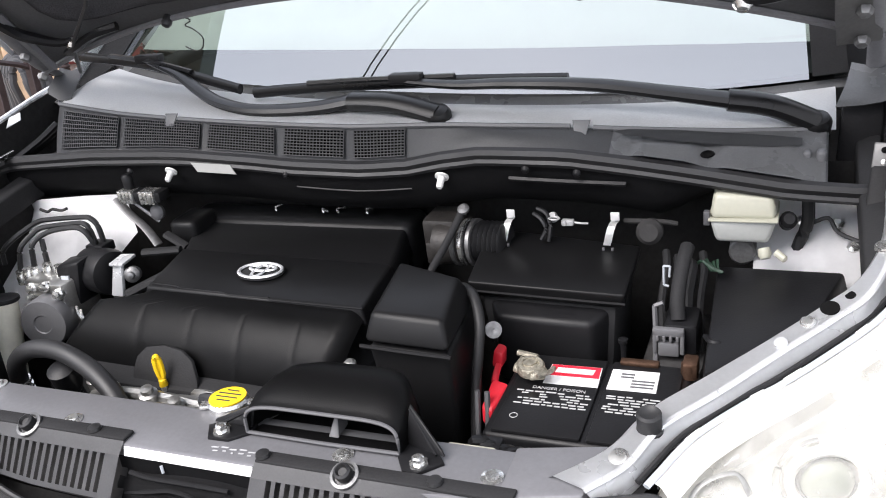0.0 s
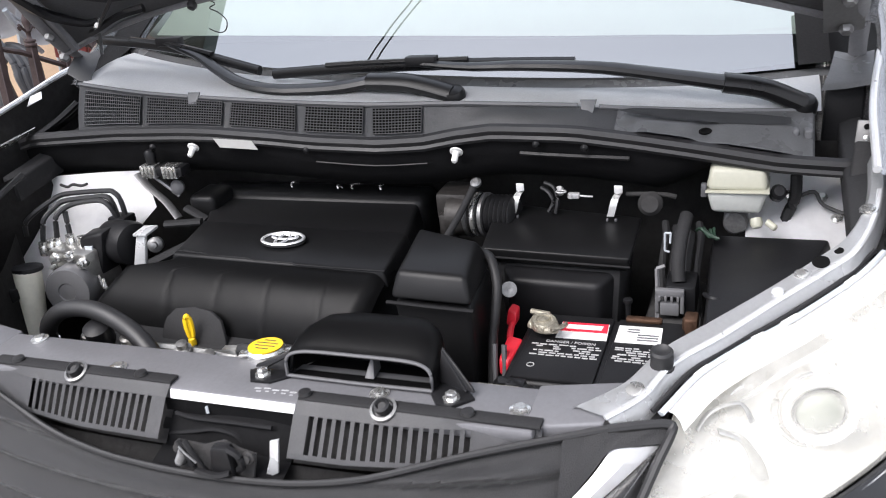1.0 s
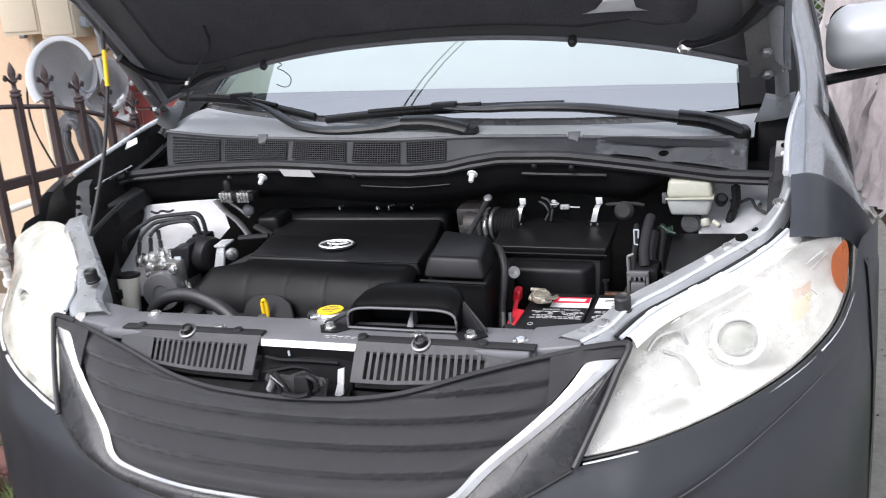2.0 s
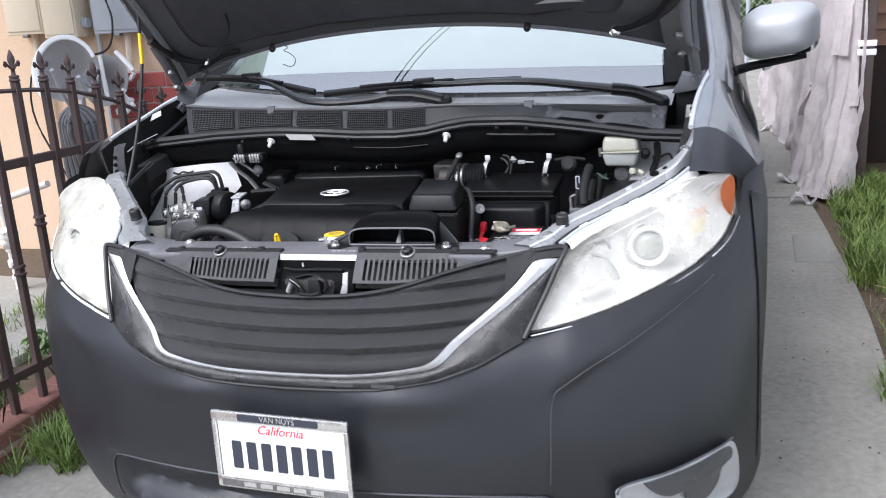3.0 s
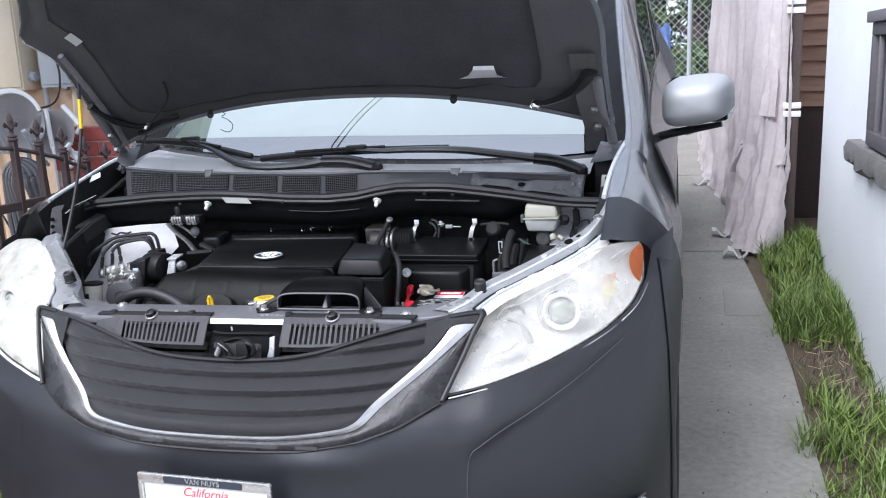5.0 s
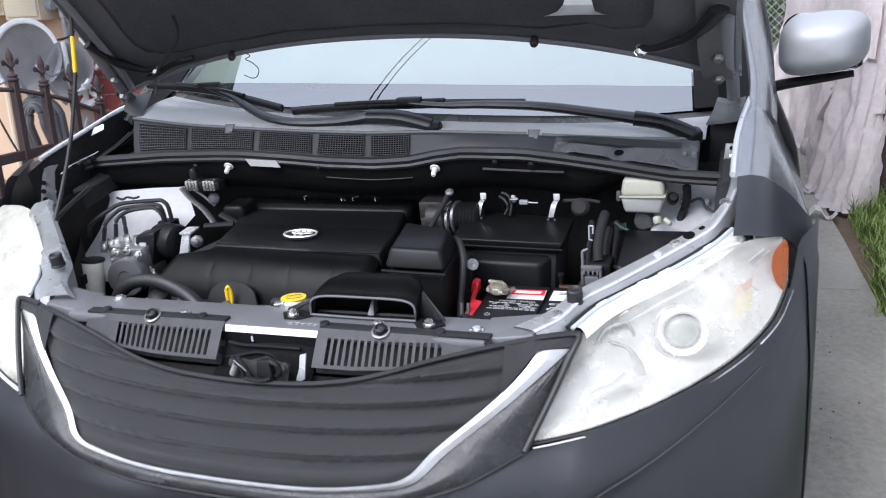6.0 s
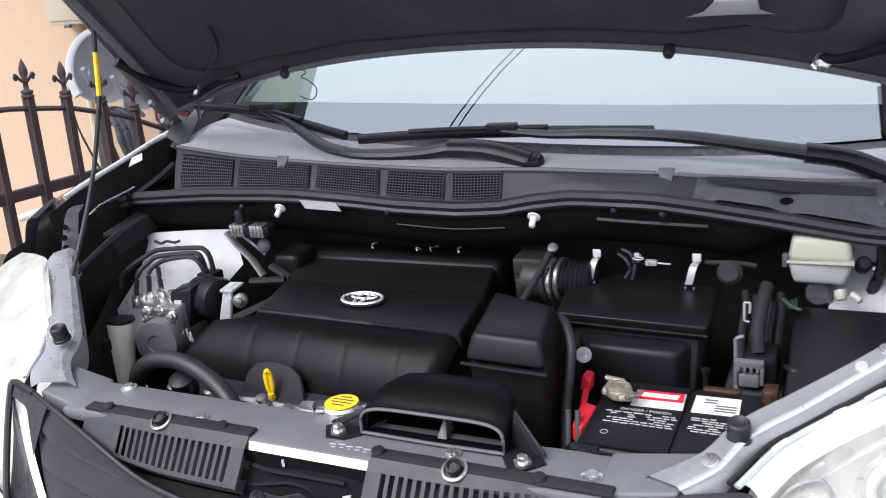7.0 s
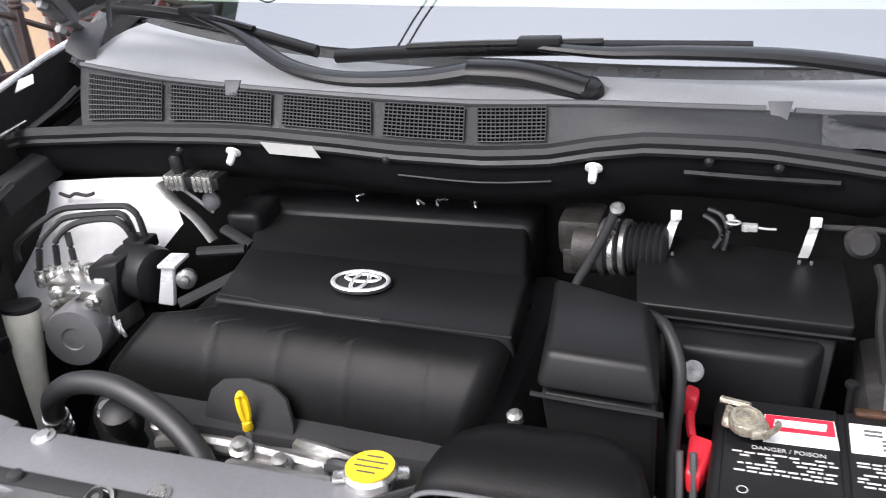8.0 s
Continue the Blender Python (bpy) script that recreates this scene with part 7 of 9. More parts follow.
for k in range(3):
    bm = B()
    lathe(bm, [(0.0385, 0), (0.040, 0.001), (0.040, 0.007), (0.0385, 0.008)], aim((0.166 + 0.014 * k, 0.80, 0.957), (1, -0.1, 0.05)), 22)
    part("hose_clamp", bm, STEEL if k == 1 else DARKALU, tb)
bm = B()
tube(bm, [(0.186, 0.785, 1.022), (0.178, 0.770, 1.003), (0.160, 0.745, 0.968), (0.142, 0.72, 0.935), (0.135, 0.70, 0.90)], 0.0065, 10, 4)
part("breather_hose", bm, MATTE, tb)
bm = B()
lathe(bm, [(0.009, 0), (0.010, 0.006), (0.005, 0.010), (0.001, 0.010)], aim((0.188, 0.785, 1.020), (0, -0.6, 1)), 12)
part("hose_union", bm, DARKALU, tb)
for x, z in ((0.14, 0.905), (0.17, 0.90), (0.19, 0.915)):
    bm = B()
    box(bm, x, x + 0.014, 0.71, 0.722, z, z + 0.008, 0.002)
    part("fitting", bm, STEEL, tb)

# air box
ZINC = mat("white_zinc_plate", (0.85, 0.85, 0.84), 0.35, 0.35, var=0.08, big=30, fine=160, bump=0.01)
ax = new("air_filter_box")
ax.parent = van
ax["label"] = "black air filter box with steel spring clips"
bm = B()
hexa(bm, [(0.236, 0.668, 0.930), (0.464, 0.656, 0.930), (0.460, 0.80, 0.93), (0.212, 0.845, 0.93)], [(0.228, 0.661, 0.957), (0.470, 0.648, 0.957), (0.468, 0.802, 0.962), (0.204, 0.850, 0.962)], 0.005, 3)
part("lid", bm, COVERPL, ax)
bm = B()
tube(bm, [(0.228, 0.660, 0.943), (0.35, 0.653, 0.943), (0.470, 0.647, 0.943)], 0.0022, 5, 2)
part("lid_edge", bm, TROUGH, ax)
bm = B()
hexa(bm, [(0.27, 0.67, 0.74), (0.44, 0.66, 0.74), (0.44, 0.82, 0.74), (0.25, 0.84, 0.74)], [(0.245, 0.672, 0.93), (0.455, 0.662, 0.93), (0.455, 0.80, 0.93), (0.225, 0.845, 0.93)], 0.008)
part("lower_box", bm, MATTE, ax)
bm = B()
hexa(bm, [(0.27, 0.640, 0.80), (0.425, 0.628, 0.80), (0.44, 0.68, 0.80), (0.26, 0.69, 0.80)], [(0.285, 0.632, 0.918), (0.425, 0.628, 0.918), (0.45, 0.675, 0.926), (0.25, 0.69, 0.926)], 0.010, 3)
part("inlet_shoulder", bm, PLASTIC, ax)
for x in (0.256, 0.424):
    bm = B()
    arc = [(0.806, 1.001), (0.797, 0.999), (0.791, 0.993), (0.788, 0.984), (0.787, 0.974), (0.787, 0.967)]
    sheet(bm, [[(x + 0.004 - 0.0022 * k + dx, yy, zz) for dx in (-0.006, -0.002, 0.002, 0.006)] for k, (yy, zz) in enumerate(arc)], 0.002)
    box(bm, x - 0.002, x + 0.012, 0.800, 0.803, 1.003, 1.017, 0.0012)
    tube(bm, [(x + 0.003, 0.802, 1.005), (x + 0.002, 0.806, 1.000)], 0.003, 6, 0)
    part("spring_clip", bm, ZINC, ax, "bright steel spring clip")
    for dx in (-0.011, 0.003):
        bm = B()
        box(bm, x + dx - 0.002, x + dx + 0.002, 0.779, 0.784, 0.961, 0.966, 0.001)
        part("clip_foot", bm, GREYPL, ax)
bm = B()
lathe(bm, [(0.004, -0.08), (0.004, 0), (0.007, 0.002), (0.007, 0.007), (0.002, 0.008)], aim((0.470, 0.622, 0.895), (0, 0, 1)), 12)
part("stud", bm, PLASTIC, ax)
# mass-flow connector and wires behind the lid
bm = B()
lathe(bm, [(0.007, -0.006), (0.008, 0.003), (0.005, 0.008), (0.001, 0.008)], aim((0.327, 0.815, 1.0), (0, -0.6, 0.8)), 12)
ring(bm, Vector((0.332, 0.803, 1.003)), 0.008, 0.006, 0.002, 20)
box(bm, 0.342, 0.362, 0.805, 0.815, 0.989, 0.999, 0.002)
box(bm, 0.345, 0.350, 0.803, 0.806, 0.990, 0.998, 0.0005)
tube(bm, [(0.362, 0.81, 0.994), (0.372, 0.81, 0.993), (0.384, 0.812, 0.992)], 0.0018, 6, 4)
cn = part("sensor_plug", bm, mat("grey_connector_plastic", (0.42, 0.42, 0.42), 0.4, 0.2, bump=0.01), van)
bm = B()
tube(bm, [(0.295, 0.815, 1.005), (0.31, 0.805, 1.0), (0.318, 0.80, 0.985), (0.31, 0.797, 0.968)], 0.0035, 6, 4)
tube(bm, [(0.30, 0.82, 1.012), (0.318, 0.81, 1.008), (0.326, 0.80, 0.99), (0.322, 0.796, 0.966)], 0.0035, 6, 4)
part("wiring", bm, RUBBER, cn)
bm = B()
lathe(bm, [(0.019, 0), (0.020, 0.02), (0.014, 0.028), (0.001, 0.028)], aim((0.482, 0.81, 0.985), (0, -1, 0.3)), 18)
tube(bm, [(0.44, 0.82, 0.995), (0.47, 0.81, 1.0), (0.50, 0.81, 1.0), (0.52, 0.815, 0.995)], 0.004, 8, 3)
part("brake_line_joint", bm, SOOT, van)

# intake resonator box in front
ir = new("intake_resonator")
ir.parent = van
ir["label"] = "tall black intake resonator box"
bm = B()
hexa(bm, [(0.152, 0.462, 0.962), (0.280, 0.454, 0.962), (0.268, 0.60, 0.962), (0.132, 0.640, 0.962)], [(0.162, 0.478, 1.001), (0.270, 0.470, 1.001), (0.250, 0.588, 1.004), (0.140, 0.628, 1.004)], 0.008, 3)
part("lid", bm, COVERPL, ir)
bm = B()
hexa(bm, [(0.175, 0.475, 0.74), (0.275, 0.465, 0.74), (0.265, 0.59, 0.74), (0.16, 0.62, 0.74)], [(0.156, 0.466, 0.955), (0.277, 0.458, 0.955), (0.265, 0.597, 0.955), (0.137, 0.635, 0.955)], 0.008, 3)
part("body", bm, COVERPL, ir)
bm = B()
tube(bm, [(0.148, 0.459, 0.958), (0.215, 0.4535, 0.958), (0.284, 0.450, 0.958)], 0.003, 6, 2)
part("lid_edge", bm, TROUGH, ir)
bm = B()
tube(bm, [(0.13, 0.45, 0.92), (0.125, 0.44, 0.88), (0.118, 0.43, 0.84)], 0.008, 8, 3)
lathe(bm, [(0.009, 0), (0.009, 0.01), (0.005, 0.014), (0.001, 0.014)], aim((0.132, 0.452, 0.925), (0, -0.2, 1)), 8)
part("bracket_rod", bm, ALU, ir)
bm = B()
tube(bm, [(0.245, 0.61, 0.975), (0.272, 0.58, 0.978), (0.290, 0.545, 0.955), (0.292, 0.522, 0.92), (0.290, 0.505, 0.88), (0.295, 0.465, 0.80), (0.298, 0.445, 0.75)], 0.0075, 10, 5)
cb = part("cable_conduit", bm, RUBBER, van)
# Paler grey tubes stand for the highlight along the two dark cables.
bm = B()
for dx in (-0.007, 0.007):
    tube(bm, [(0.305 + dx, 0.488, 0.885), (0.311 + dx, 0.452, 0.80), (0.315 + dx, 0.43, 0.75)], 0.004, 6, 3)
part("painted_cable_sheen", bm, GREYPL, cb)
bm = B()
lathe(bm, [(0.012, 0), (0.012, 0.004), (0.005, 0.005), (0.001, 0.003)], aim((0.303, 0.56, 0.938), (0.4, -0.8, 0.5)), 18)
part("grommet", bm, DARKALU, cb)

# cold air scoop over the radiator
sp = new("air_scoop")
sp.parent = van
sp["label"] = "black air intake scoop bolted to the radiator support"
bm = B()
rows = []
for y, z0, z1, xa, xb in ((0.274, 0.943, 0.979, 0.084, 0.287), (0.282, 0.942, 0.985, 0.083, 0.289), (0.297, 0.938, 0.993, 0.084, 0.290), (0.318, 0.934, 0.999, 0.090, 0.288), (0.342, 0.928, 0.999, 0.101, 0.280), (0.366, 0.915, 0.988, 0.116, 0.266), (0.392, 0.89, 0.963, 0.130, 0.25), (0.425, 0.84, 0.91, 0.14, 0.24)):
    row = []
    for k in range(41):
        a = math.pi * (1 - k / 40)
        ca, sa = math.cos(a), math.sin(a)
        row.append(((xa + xb) / 2 + (xb - xa) / 2 * math.copysign(abs(ca) ** 0.36, ca), y + 0.006 * abs(sa), z0 + (z1 - z0) * abs(sa) ** 0.34))
    rows.append(row)
mouth = rows[0]
sheet(bm, rows, 0.003, True)
part("duct", bm, COVERPL, sp, "", 60)
bm = B()
tube(bm, [(x, y - 0.001, z) for x, y, z in mouth] + [(0.19, 0.272, 0.9425), (mouth[0][0], mouth[0][1] - 0.001, mouth[0][2])], 0.0024, 6, 1)
part("mouth_rim", bm, GREYPL, sp)
bm = B()
hexa(bm, [(0.188, 0.286, 0.941), (0.202, 0.286, 0.941), (0.198, 0.318, 0.938), (0.192, 0.318, 0.938)], [(0.1935, 0.300, 0.962), (0.1965, 0.300, 0.962), (0.1965, 0.318, 0.975), (0.1935, 0.318, 0.975)], 0.001, 1)
part("divider", bm, GREYPL, sp)
bm = B()
sheet(bm, [[(0.084, 0.276, 0.9415), (0.287, 0.276, 0.9415)], [(0.10, 0.345, 0.93), (0.28, 0.345, 0.93)], [(0.13, 0.38, 0.89), (0.25, 0.38, 0.89)]], 0.002, True)
sheet(bm, [[(0.10, 0.340, 0.93), (0.28, 0.340, 0.93)], [(0.11, 0.338, 0.990), (0.27, 0.338, 0.990)]], 0.002, True)
part("duct_floor", bm, COVERPL, sp)
for bx, by, foot_pts, web in (
        (0.050, 0.268, ((0.024, 0.277), (0.038, 0.254), (0.066, 0.255), (0.088, 0.274), (0.088, 0.290), (0.060, 0.305)), ((0.030, 0.281, 0.944), (0.086, 0.281, 0.944), (0.089, 0.290, 0.972))),
        (0.315, 0.262, ((0.342, 0.270), (0.318, 0.246), (0.300, 0.248), (0.284, 0.272), (0.284, 0.300), (0.318, 0.300)), ((0.340, 0.276, 0.944), (0.286, 0.292, 0.944), (0.2915, 0.306, 0.986)))):
    bm = B()
    plate(bm, foot_pts if bx < 0.1 else foot_pts[::-1], (0, 0, 0.9385), (1, 0, 0), (0, 1, 0), 0.004, 0.0012)
    a, b, c = (Vector(p) for p in web)
    hexa(bm, [a, b, b + Vector((0, 0.004, 0)), a + Vector((0, 0.004, 0))], [a + (c - a) * 0.06 + Vector((0, 0, 0.003)), c, c + Vector((0, 0.004, 0)), a + (c - a) * 0.06 + Vector((0, 0.004, 0.003))], 0.0008, 1)
    d = a + (b - a) * 0.2 + Vector((0, -0.001, 0.0))
    tube(bm, [d, c + Vector((0, -0.001, -0.004))], 0.0018, 6, 0)
    fl = part("flange", bm, PLASTIC, sp)
    bm = B()
    lathe(bm, [(0.0115, 0), (0.0115, 0.0025), (0.0075, 0.0035), (0.0075, 0.009), (0.005, 0.0105), (0.001, 0.010)], aim((bx, by, 0.9425), (0, 0, 1)), 6)
    part("bolt", bm, STEEL, fl)
bm = B()
box(bm, 0.325, 0.385, 0.300, 0.322, 0.905, 0.931, 0.004)
part("tank_edge", bm, BEIGE, van)
for k in range(5):
    bm = B()
    tube(bm, [(0.345 + 0.012 * k, 0.34 + 0.01 * (k % 2), 0.90), (0.355 + 0.01 * k, 0.33, 0.93 - 0.006 * k), (0.375 + 0.01 * k, 0.345, 0.91), (0.38 + 0.008 * k, 0.37, 0.87)], 0.006, 6, 4)
    part("connector_lead", bm, PLASTIC, van)
bm = B()
box(bm, 0.35, 0.385, 0.325, 0.35, 0.90, 0.925, 0.004)
part("connector", bm, PLASTIC, van)

# battery
bt = new("battery")
bt.parent = van
bt.matrix_local = Matrix.Translation((0.010, -0.006, 0.010))
bt["label"] = "black car battery with red and white labels"
bm = B()
box(bm, 0.318, 0.560, 0.415, 0.605, 0.66, 0.868, 0.008, 3)
box(bm, 0.330, 0.445, 0.42, 0.60, 0.866, 0.873, 0.003)
box(bm, 0.452, 0.548, 0.42, 0.60, 0.866, 0.873, 0.003)
part("case", bm, PLASTIC, bt)
bm = B()
tube(bm, [(0.33, 0.418, 0.845), (0.44, 0.414, 0.845), (0.55, 0.418, 0.845)], 0.0025, 5, 2)
tube(bm, [(0.33, 0.416, 0.82), (0.44, 0.412, 0.82), (0.55, 0.416, 0.82)], 0.002, 5, 2)
part("case_rib", bm, GREYPL, bt)
ZB = 0.8735
tilt = (1, 0.02, 0)
bm = B()
plate(bm, [(0, 0), (0.074, 0), (0.072, 0.047), (0.002, 0.047)], (0.370, 0.529, ZB), tilt, (-0.02, 1, 0), 0.0008)
lb = part("brand_label", bm, PAPER, bt, "red and white label")
bm = B()
plate(bm, [(0, 0), (0.070, 0), (0.069, 0.026), (0.001, 0.026)], (0.3715, 0.549, ZB + 0.0008), tilt, (-0.02, 1, 0), 0.0006)
part("red_field", bm, REDLABEL, lb)
bm = B()
plate(bm, [(0, 0), (0.052, 0.0), (0.054, 0.012), (0.002, 0.012)], (0.380, 0.556, ZB + 0.0014), tilt, (-0.02, 1, 0), 0.0005)
part("brand_bar", bm, PAPER, lb)
bm = B()
plate(bm, [(0, 0), (0.064, 0), (0.063, 0.048), (0.001, 0.048)], (0.4555, 0.530, ZB), tilt, (-0.02, 1, 0), 0.0008)
lb2 = part("spec_label", bm, PAPER, bt, "white printed label")
for k in range(5):
    bm = B()
    plate(bm, rrect(0.03 if k < 3 else 0.018, 0.0035, 0.0008), (0.50 if k < 3 else 0.478, 0.540 + 0.007 * k, ZB + 0.0008), tilt, (-0.02, 1, 0), 0.0004)
    part("print_bar", bm, GREYPL, lb2)
words("DANGER / POISON", 0.0085, Matrix.Translation((0.395, 0.518, ZB + 0.0002)), PRINT, bt, "warning_text", 0.0002)
random.seed(3)
for x0, x1, y0, count in ((0.338, 0.442, 0.509, 6), (0.457, 0.545, 0.516, 7)):
    for k in range(count):
        x = x0 + random.uniform(0, 0.008)
        while x < x1 - 0.006:
            w = min(random.uniform(0.005, 0.014), x1 - x)
            if random.random() < 0.85:
                bm = B()
                plate(bm, rrect(w, 0.0026, 0.0004, 1), (x + w / 2, y0 - 0.0058 * k + random.uniform(-0.0006, 0.0006), ZB), tilt, (-0.02, 1, 0), 0.0003)
                part("print_bar", bm, PRINT, bt)
            x += w + 0.0022
bm = B()
ring(bm, Vector((0.352, 0.452, ZB)), 0.005, 0.005, 0.0006, 16)
part("vent_mark", bm, PRINT, bt)
bm = B()
lathe(bm, [(0.012, 0), (0.011, 0.02), (0.001, 0.021)], aim((0.345, 0.577, 0.872), (0, 0, 1)), 14)
lathe(bm, [(0.019, 0.0), (0.0195, 0.008), (0.017, 0.012), (0.0125, 0.0125), (0.0115, 0.010), (0.001, 0.0105)], aim((0.348, 0.572, 0.880), (0.08, -0.1, 1)), 20)
hexa(bm, [(0.352, 0.545, 0.880), (0.374, 0.552, 0.880), (0.372, 0.575, 0.880), (0.356, 0.578, 0.880)], [(0.354, 0.548, 0.890), (0.371, 0.555, 0.889), (0.369, 0.573, 0.889), (0.357, 0.575, 0.890)], 0.003)
hexa(bm, [(0.322, 0.566, 0.878), (0.340, 0.560, 0.878), (0.344, 0.592, 0.878), (0.326, 0.600, 0.878)], [(0.324, 0.570, 0.888), (0.337, 0.565, 0.887), (0.340, 0.588, 0.887), (0.328, 0.595, 0.889)], 0.003)
tube(bm, [(0.366, 0.541, 0.892), (0.378, 0.56, 0.889), (0.380, 0.574, 0.886)], 0.0035, 6, 3)
lathe(bm, [(0.0045, -0.016), (0.0045, 0.016), (0.002, 0.017)], aim((0.336, 0.600, 0.886), (1, -0.3, 0.05)), 6)
bmesh.ops.translate(bm, verts=bm.verts, vec=(0.004, -0.034, 0.006))
part("terminal_clamp", bm, BRASS, bt, "tarnished brass terminal clamp")
bm = B()
hexa(bm, [(0.281, 0.572, 0.862), (0.298, 0.568, 0.862), (0.300, 0.590, 0.864), (0.284, 0.594, 0.864)], [(0.284, 0.578, 0.886), (0.300, 0.574, 0.884), (0.302, 0.592, 0.888), (0.287, 0.597, 0.890)], 0.004)
tube(bm, [(0.293, 0.574, 0.868), (0.294, 0.556, 0.864), (0.298, 0.536, 0.862)], 0.005, 6, 3, flat=0.6)
hexa(bm, [(0.296, 0.476, 0.832), (0.310, 0.474, 0.834), (0.322, 0.512, 0.836), (0.296, 0.520, 0.834)], [(0.294, 0.484, 0.858), (0.312, 0.482, 0.856), (0.324, 0.530, 0.866), (0.294, 0.540, 0.868)], 0.006)
part("terminal_cover", bm, RED, bt, "open red terminal cover")
bm = B()
lathe(bm, [(0.012, 0), (0.011, 0.02), (0.001, 0.021)], aim((0.555, 0.588, 0.868), (0, 0, 1)), 14)
box(bm, 0.546, 0.566, 0.578, 0.606, 0.868, 0.892, 0.004)
part("terminal_clamp", bm, COPPER, bt, "copper-coloured terminal clamp")
bm = B()
box(bm, 0.462, 0.515, 0.590, 0.602, 0.872, 0.880, 0.003)
part("hold_down", bm, COPPER, bt)
bm = B()
box(bm, 0.31, 0.57, 0.40, 0.62, 0.60, 0.70, 0.01)
part("tray", bm, MATTE, bt)

# fuse boxes, latches, hoses between air box and fuse box
fb = new("fuse_box")
fb.parent = van
fb["label"] = "large flat black fuse box lid"
bm = B()
hexa(bm, [(0.585, 0.50, 0.87), (0.70, 0.55, 0.90), (0.765, 0.77, 0.90), (0.575, 0.785, 0.87)], [(0.590, 0.505, 0.935), (0.690, 0.555, 0.950), (0.752, 0.765, 0.952), (0.583, 0.775, 0.948)], 0.006, 2)
part("lid", bm, PLASTIC, fb)
bm = B()
tube(bm, [(0.583, 0.60, 0.93), (0.592, 0.575, 0.938), (0.604, 0.572, 0.936), (0.602, 0.555, 0.925)], 0.004, 6, 3)
part("catch", bm, PLASTIC, fb)
bm = B()
box(bm, 0.58, 0.73, 0.52, 0.76, 0.70, 0.88, 0.01)
part("body", bm, SOOT, fb)
lt = new("wiring_guide")
lt.parent = van
lt.matrix_local = Matrix.Translation((0.008, 0.006, 0.002))
lt["label"] = "grey plastic wiring guide with latch"
bm = B()
for a, b in (((0.500, 0.655, 0.935), (0.503, 0.642, 0.885)), ((0.500, 0.655, 0.935), (0.512, 0.656, 0.94)), ((0.503, 0.642, 0.885), (0.503, 0.63, 0.855))):
    tube(bm, [a, b], 0.0035, 5, 0)
box(bm, 0.500, 0.543, 0.630, 0.640, 0.900, 0.912, 0.002)
box(bm, 0.500, 0.506, 0.630, 0.640, 0.872, 0.91, 0.002)
box(bm, 0.537, 0.543, 0.630, 0.640, 0.872, 0.91, 0.002)
box(bm, 0.507, 0.536, 0.630, 0.642, 0.868, 0.890, 0.003)
for k in range(4):
    box(bm, 0.505 + 0.009 * k, 0.509 + 0.009 * k, 0.628, 0.634, 0.893, 0.902, 0.001)
part("latch_frame", bm, mat("mid_grey_plastic", (0.13, 0.13, 0.135), 0.45, bump=0.02), lt)
bm = B()
box(bm, 0.512, 0.56, 0.64, 0.70, 0.865, 0.915, 0.008)
part("connector", bm, PLASTIC, lt)
bm = B()
tube(bm, [(0.536, 0.735, 0.990), (0.534, 0.715, 0.982), (0.531, 0.690, 0.962), (0.530, 0.668, 0.938), (0.533, 0.655, 0.915)], 0.0105, 12, 5)
part("loom_tube", bm, MATTE, lt)
bm = B()
for a, b in (((0.507, 0.70, 0.975), (0.507, 0.70, 0.945)), ((0.507, 0.70, 0.975), (0.516, 0.70, 0.975)), ((0.516, 0.70, 0.975), (0.515, 0.70, 0.958)), ((0.507, 0.70, 0.945), (0.514, 0.70, 0.943))):
    tube(bm, [a, b], 0.0018, 6, 0)
part("conduit_clip", bm, BOXGREY, lt)
bm = B()
for k in range(6):
    tube(bm, [(0.552 + 0.005 * k, 0.725 + 0.006 * (k % 3), 0.97), (0.56 + 0.004 * k, 0.715, 0.978 - 0.003 * k), (0.572 + 0.003 * k, 0.712, 0.965)], 0.0025, 5, 3)
part("green_tape", bm, mat("green_tape", (0.012, 0.035, 0.02), 0.5, bump=0.05), lt)
for k in range(4):
    x = 0.505 + 0.018 * k
    bm = B()
    tube(bm, [(x, 0.80, 0.955 - 0.01 * (k % 3)), (x + 0.005, 0.77, 0.94), (x + 0.002, 0.73, 0.905 - 0.012 * (k % 2)), (x + 0.01, 0.68, 0.85), (x + 0.01, 0.62, 0.79)], 0.006 + 0.002 * (k % 3), 7, 3)
    part("harness_hose", bm, MATTE, van)
bm = B()
box(bm, 0.488, 0.58, 0.62, 0.80, 0.70, 0.86, 0.02)
part("transmission_case", bm, SOOT, van)
for x, y, z in ((0.505, 0.622, 0.848), (0.53, 0.618, 0.845), (0.505, 0.60, 0.855)):
    bm = B()
    lathe(bm, [(0.008, 0), (0.008, 0.006), (0.004, 0.010), (0.001, 0.010)], aim((x, y, z), (0, -0.6, 1)), 8)
    part("small_bolt", bm, STEEL, van)

# brake fluid reservoir
rv = new("brake_fluid_reservoir")
rv.parent = van
rv.matrix_local = Matrix.Translation((0.004, -0.022, 0.022)) @ Matrix.Translation((0.612, 0.84, 0.995)) @ Matrix.Diagonal((0.88, 0.9, 0.95, 1)) @ Matrix.Translation((-0.612, -0.84, -0.995))
rv["label"] = "aged white plastic brake fluid reservoir"
bm = B()
hexa(bm, [(0.570, 0.800, 0.958), (0.652, 0.806, 0.955), (0.656, 0.872, 0.955), (0.566, 0.872, 0.958)], [(0.560, 0.795, 0.996), (0.664, 0.802, 0.993), (0.666, 0.88, 0.993), (0.558, 0.88, 0.996)], 0.008, 3)
part("lower_half", bm, RESWHITE, rv, "cloudy white lower half")
bm = B()
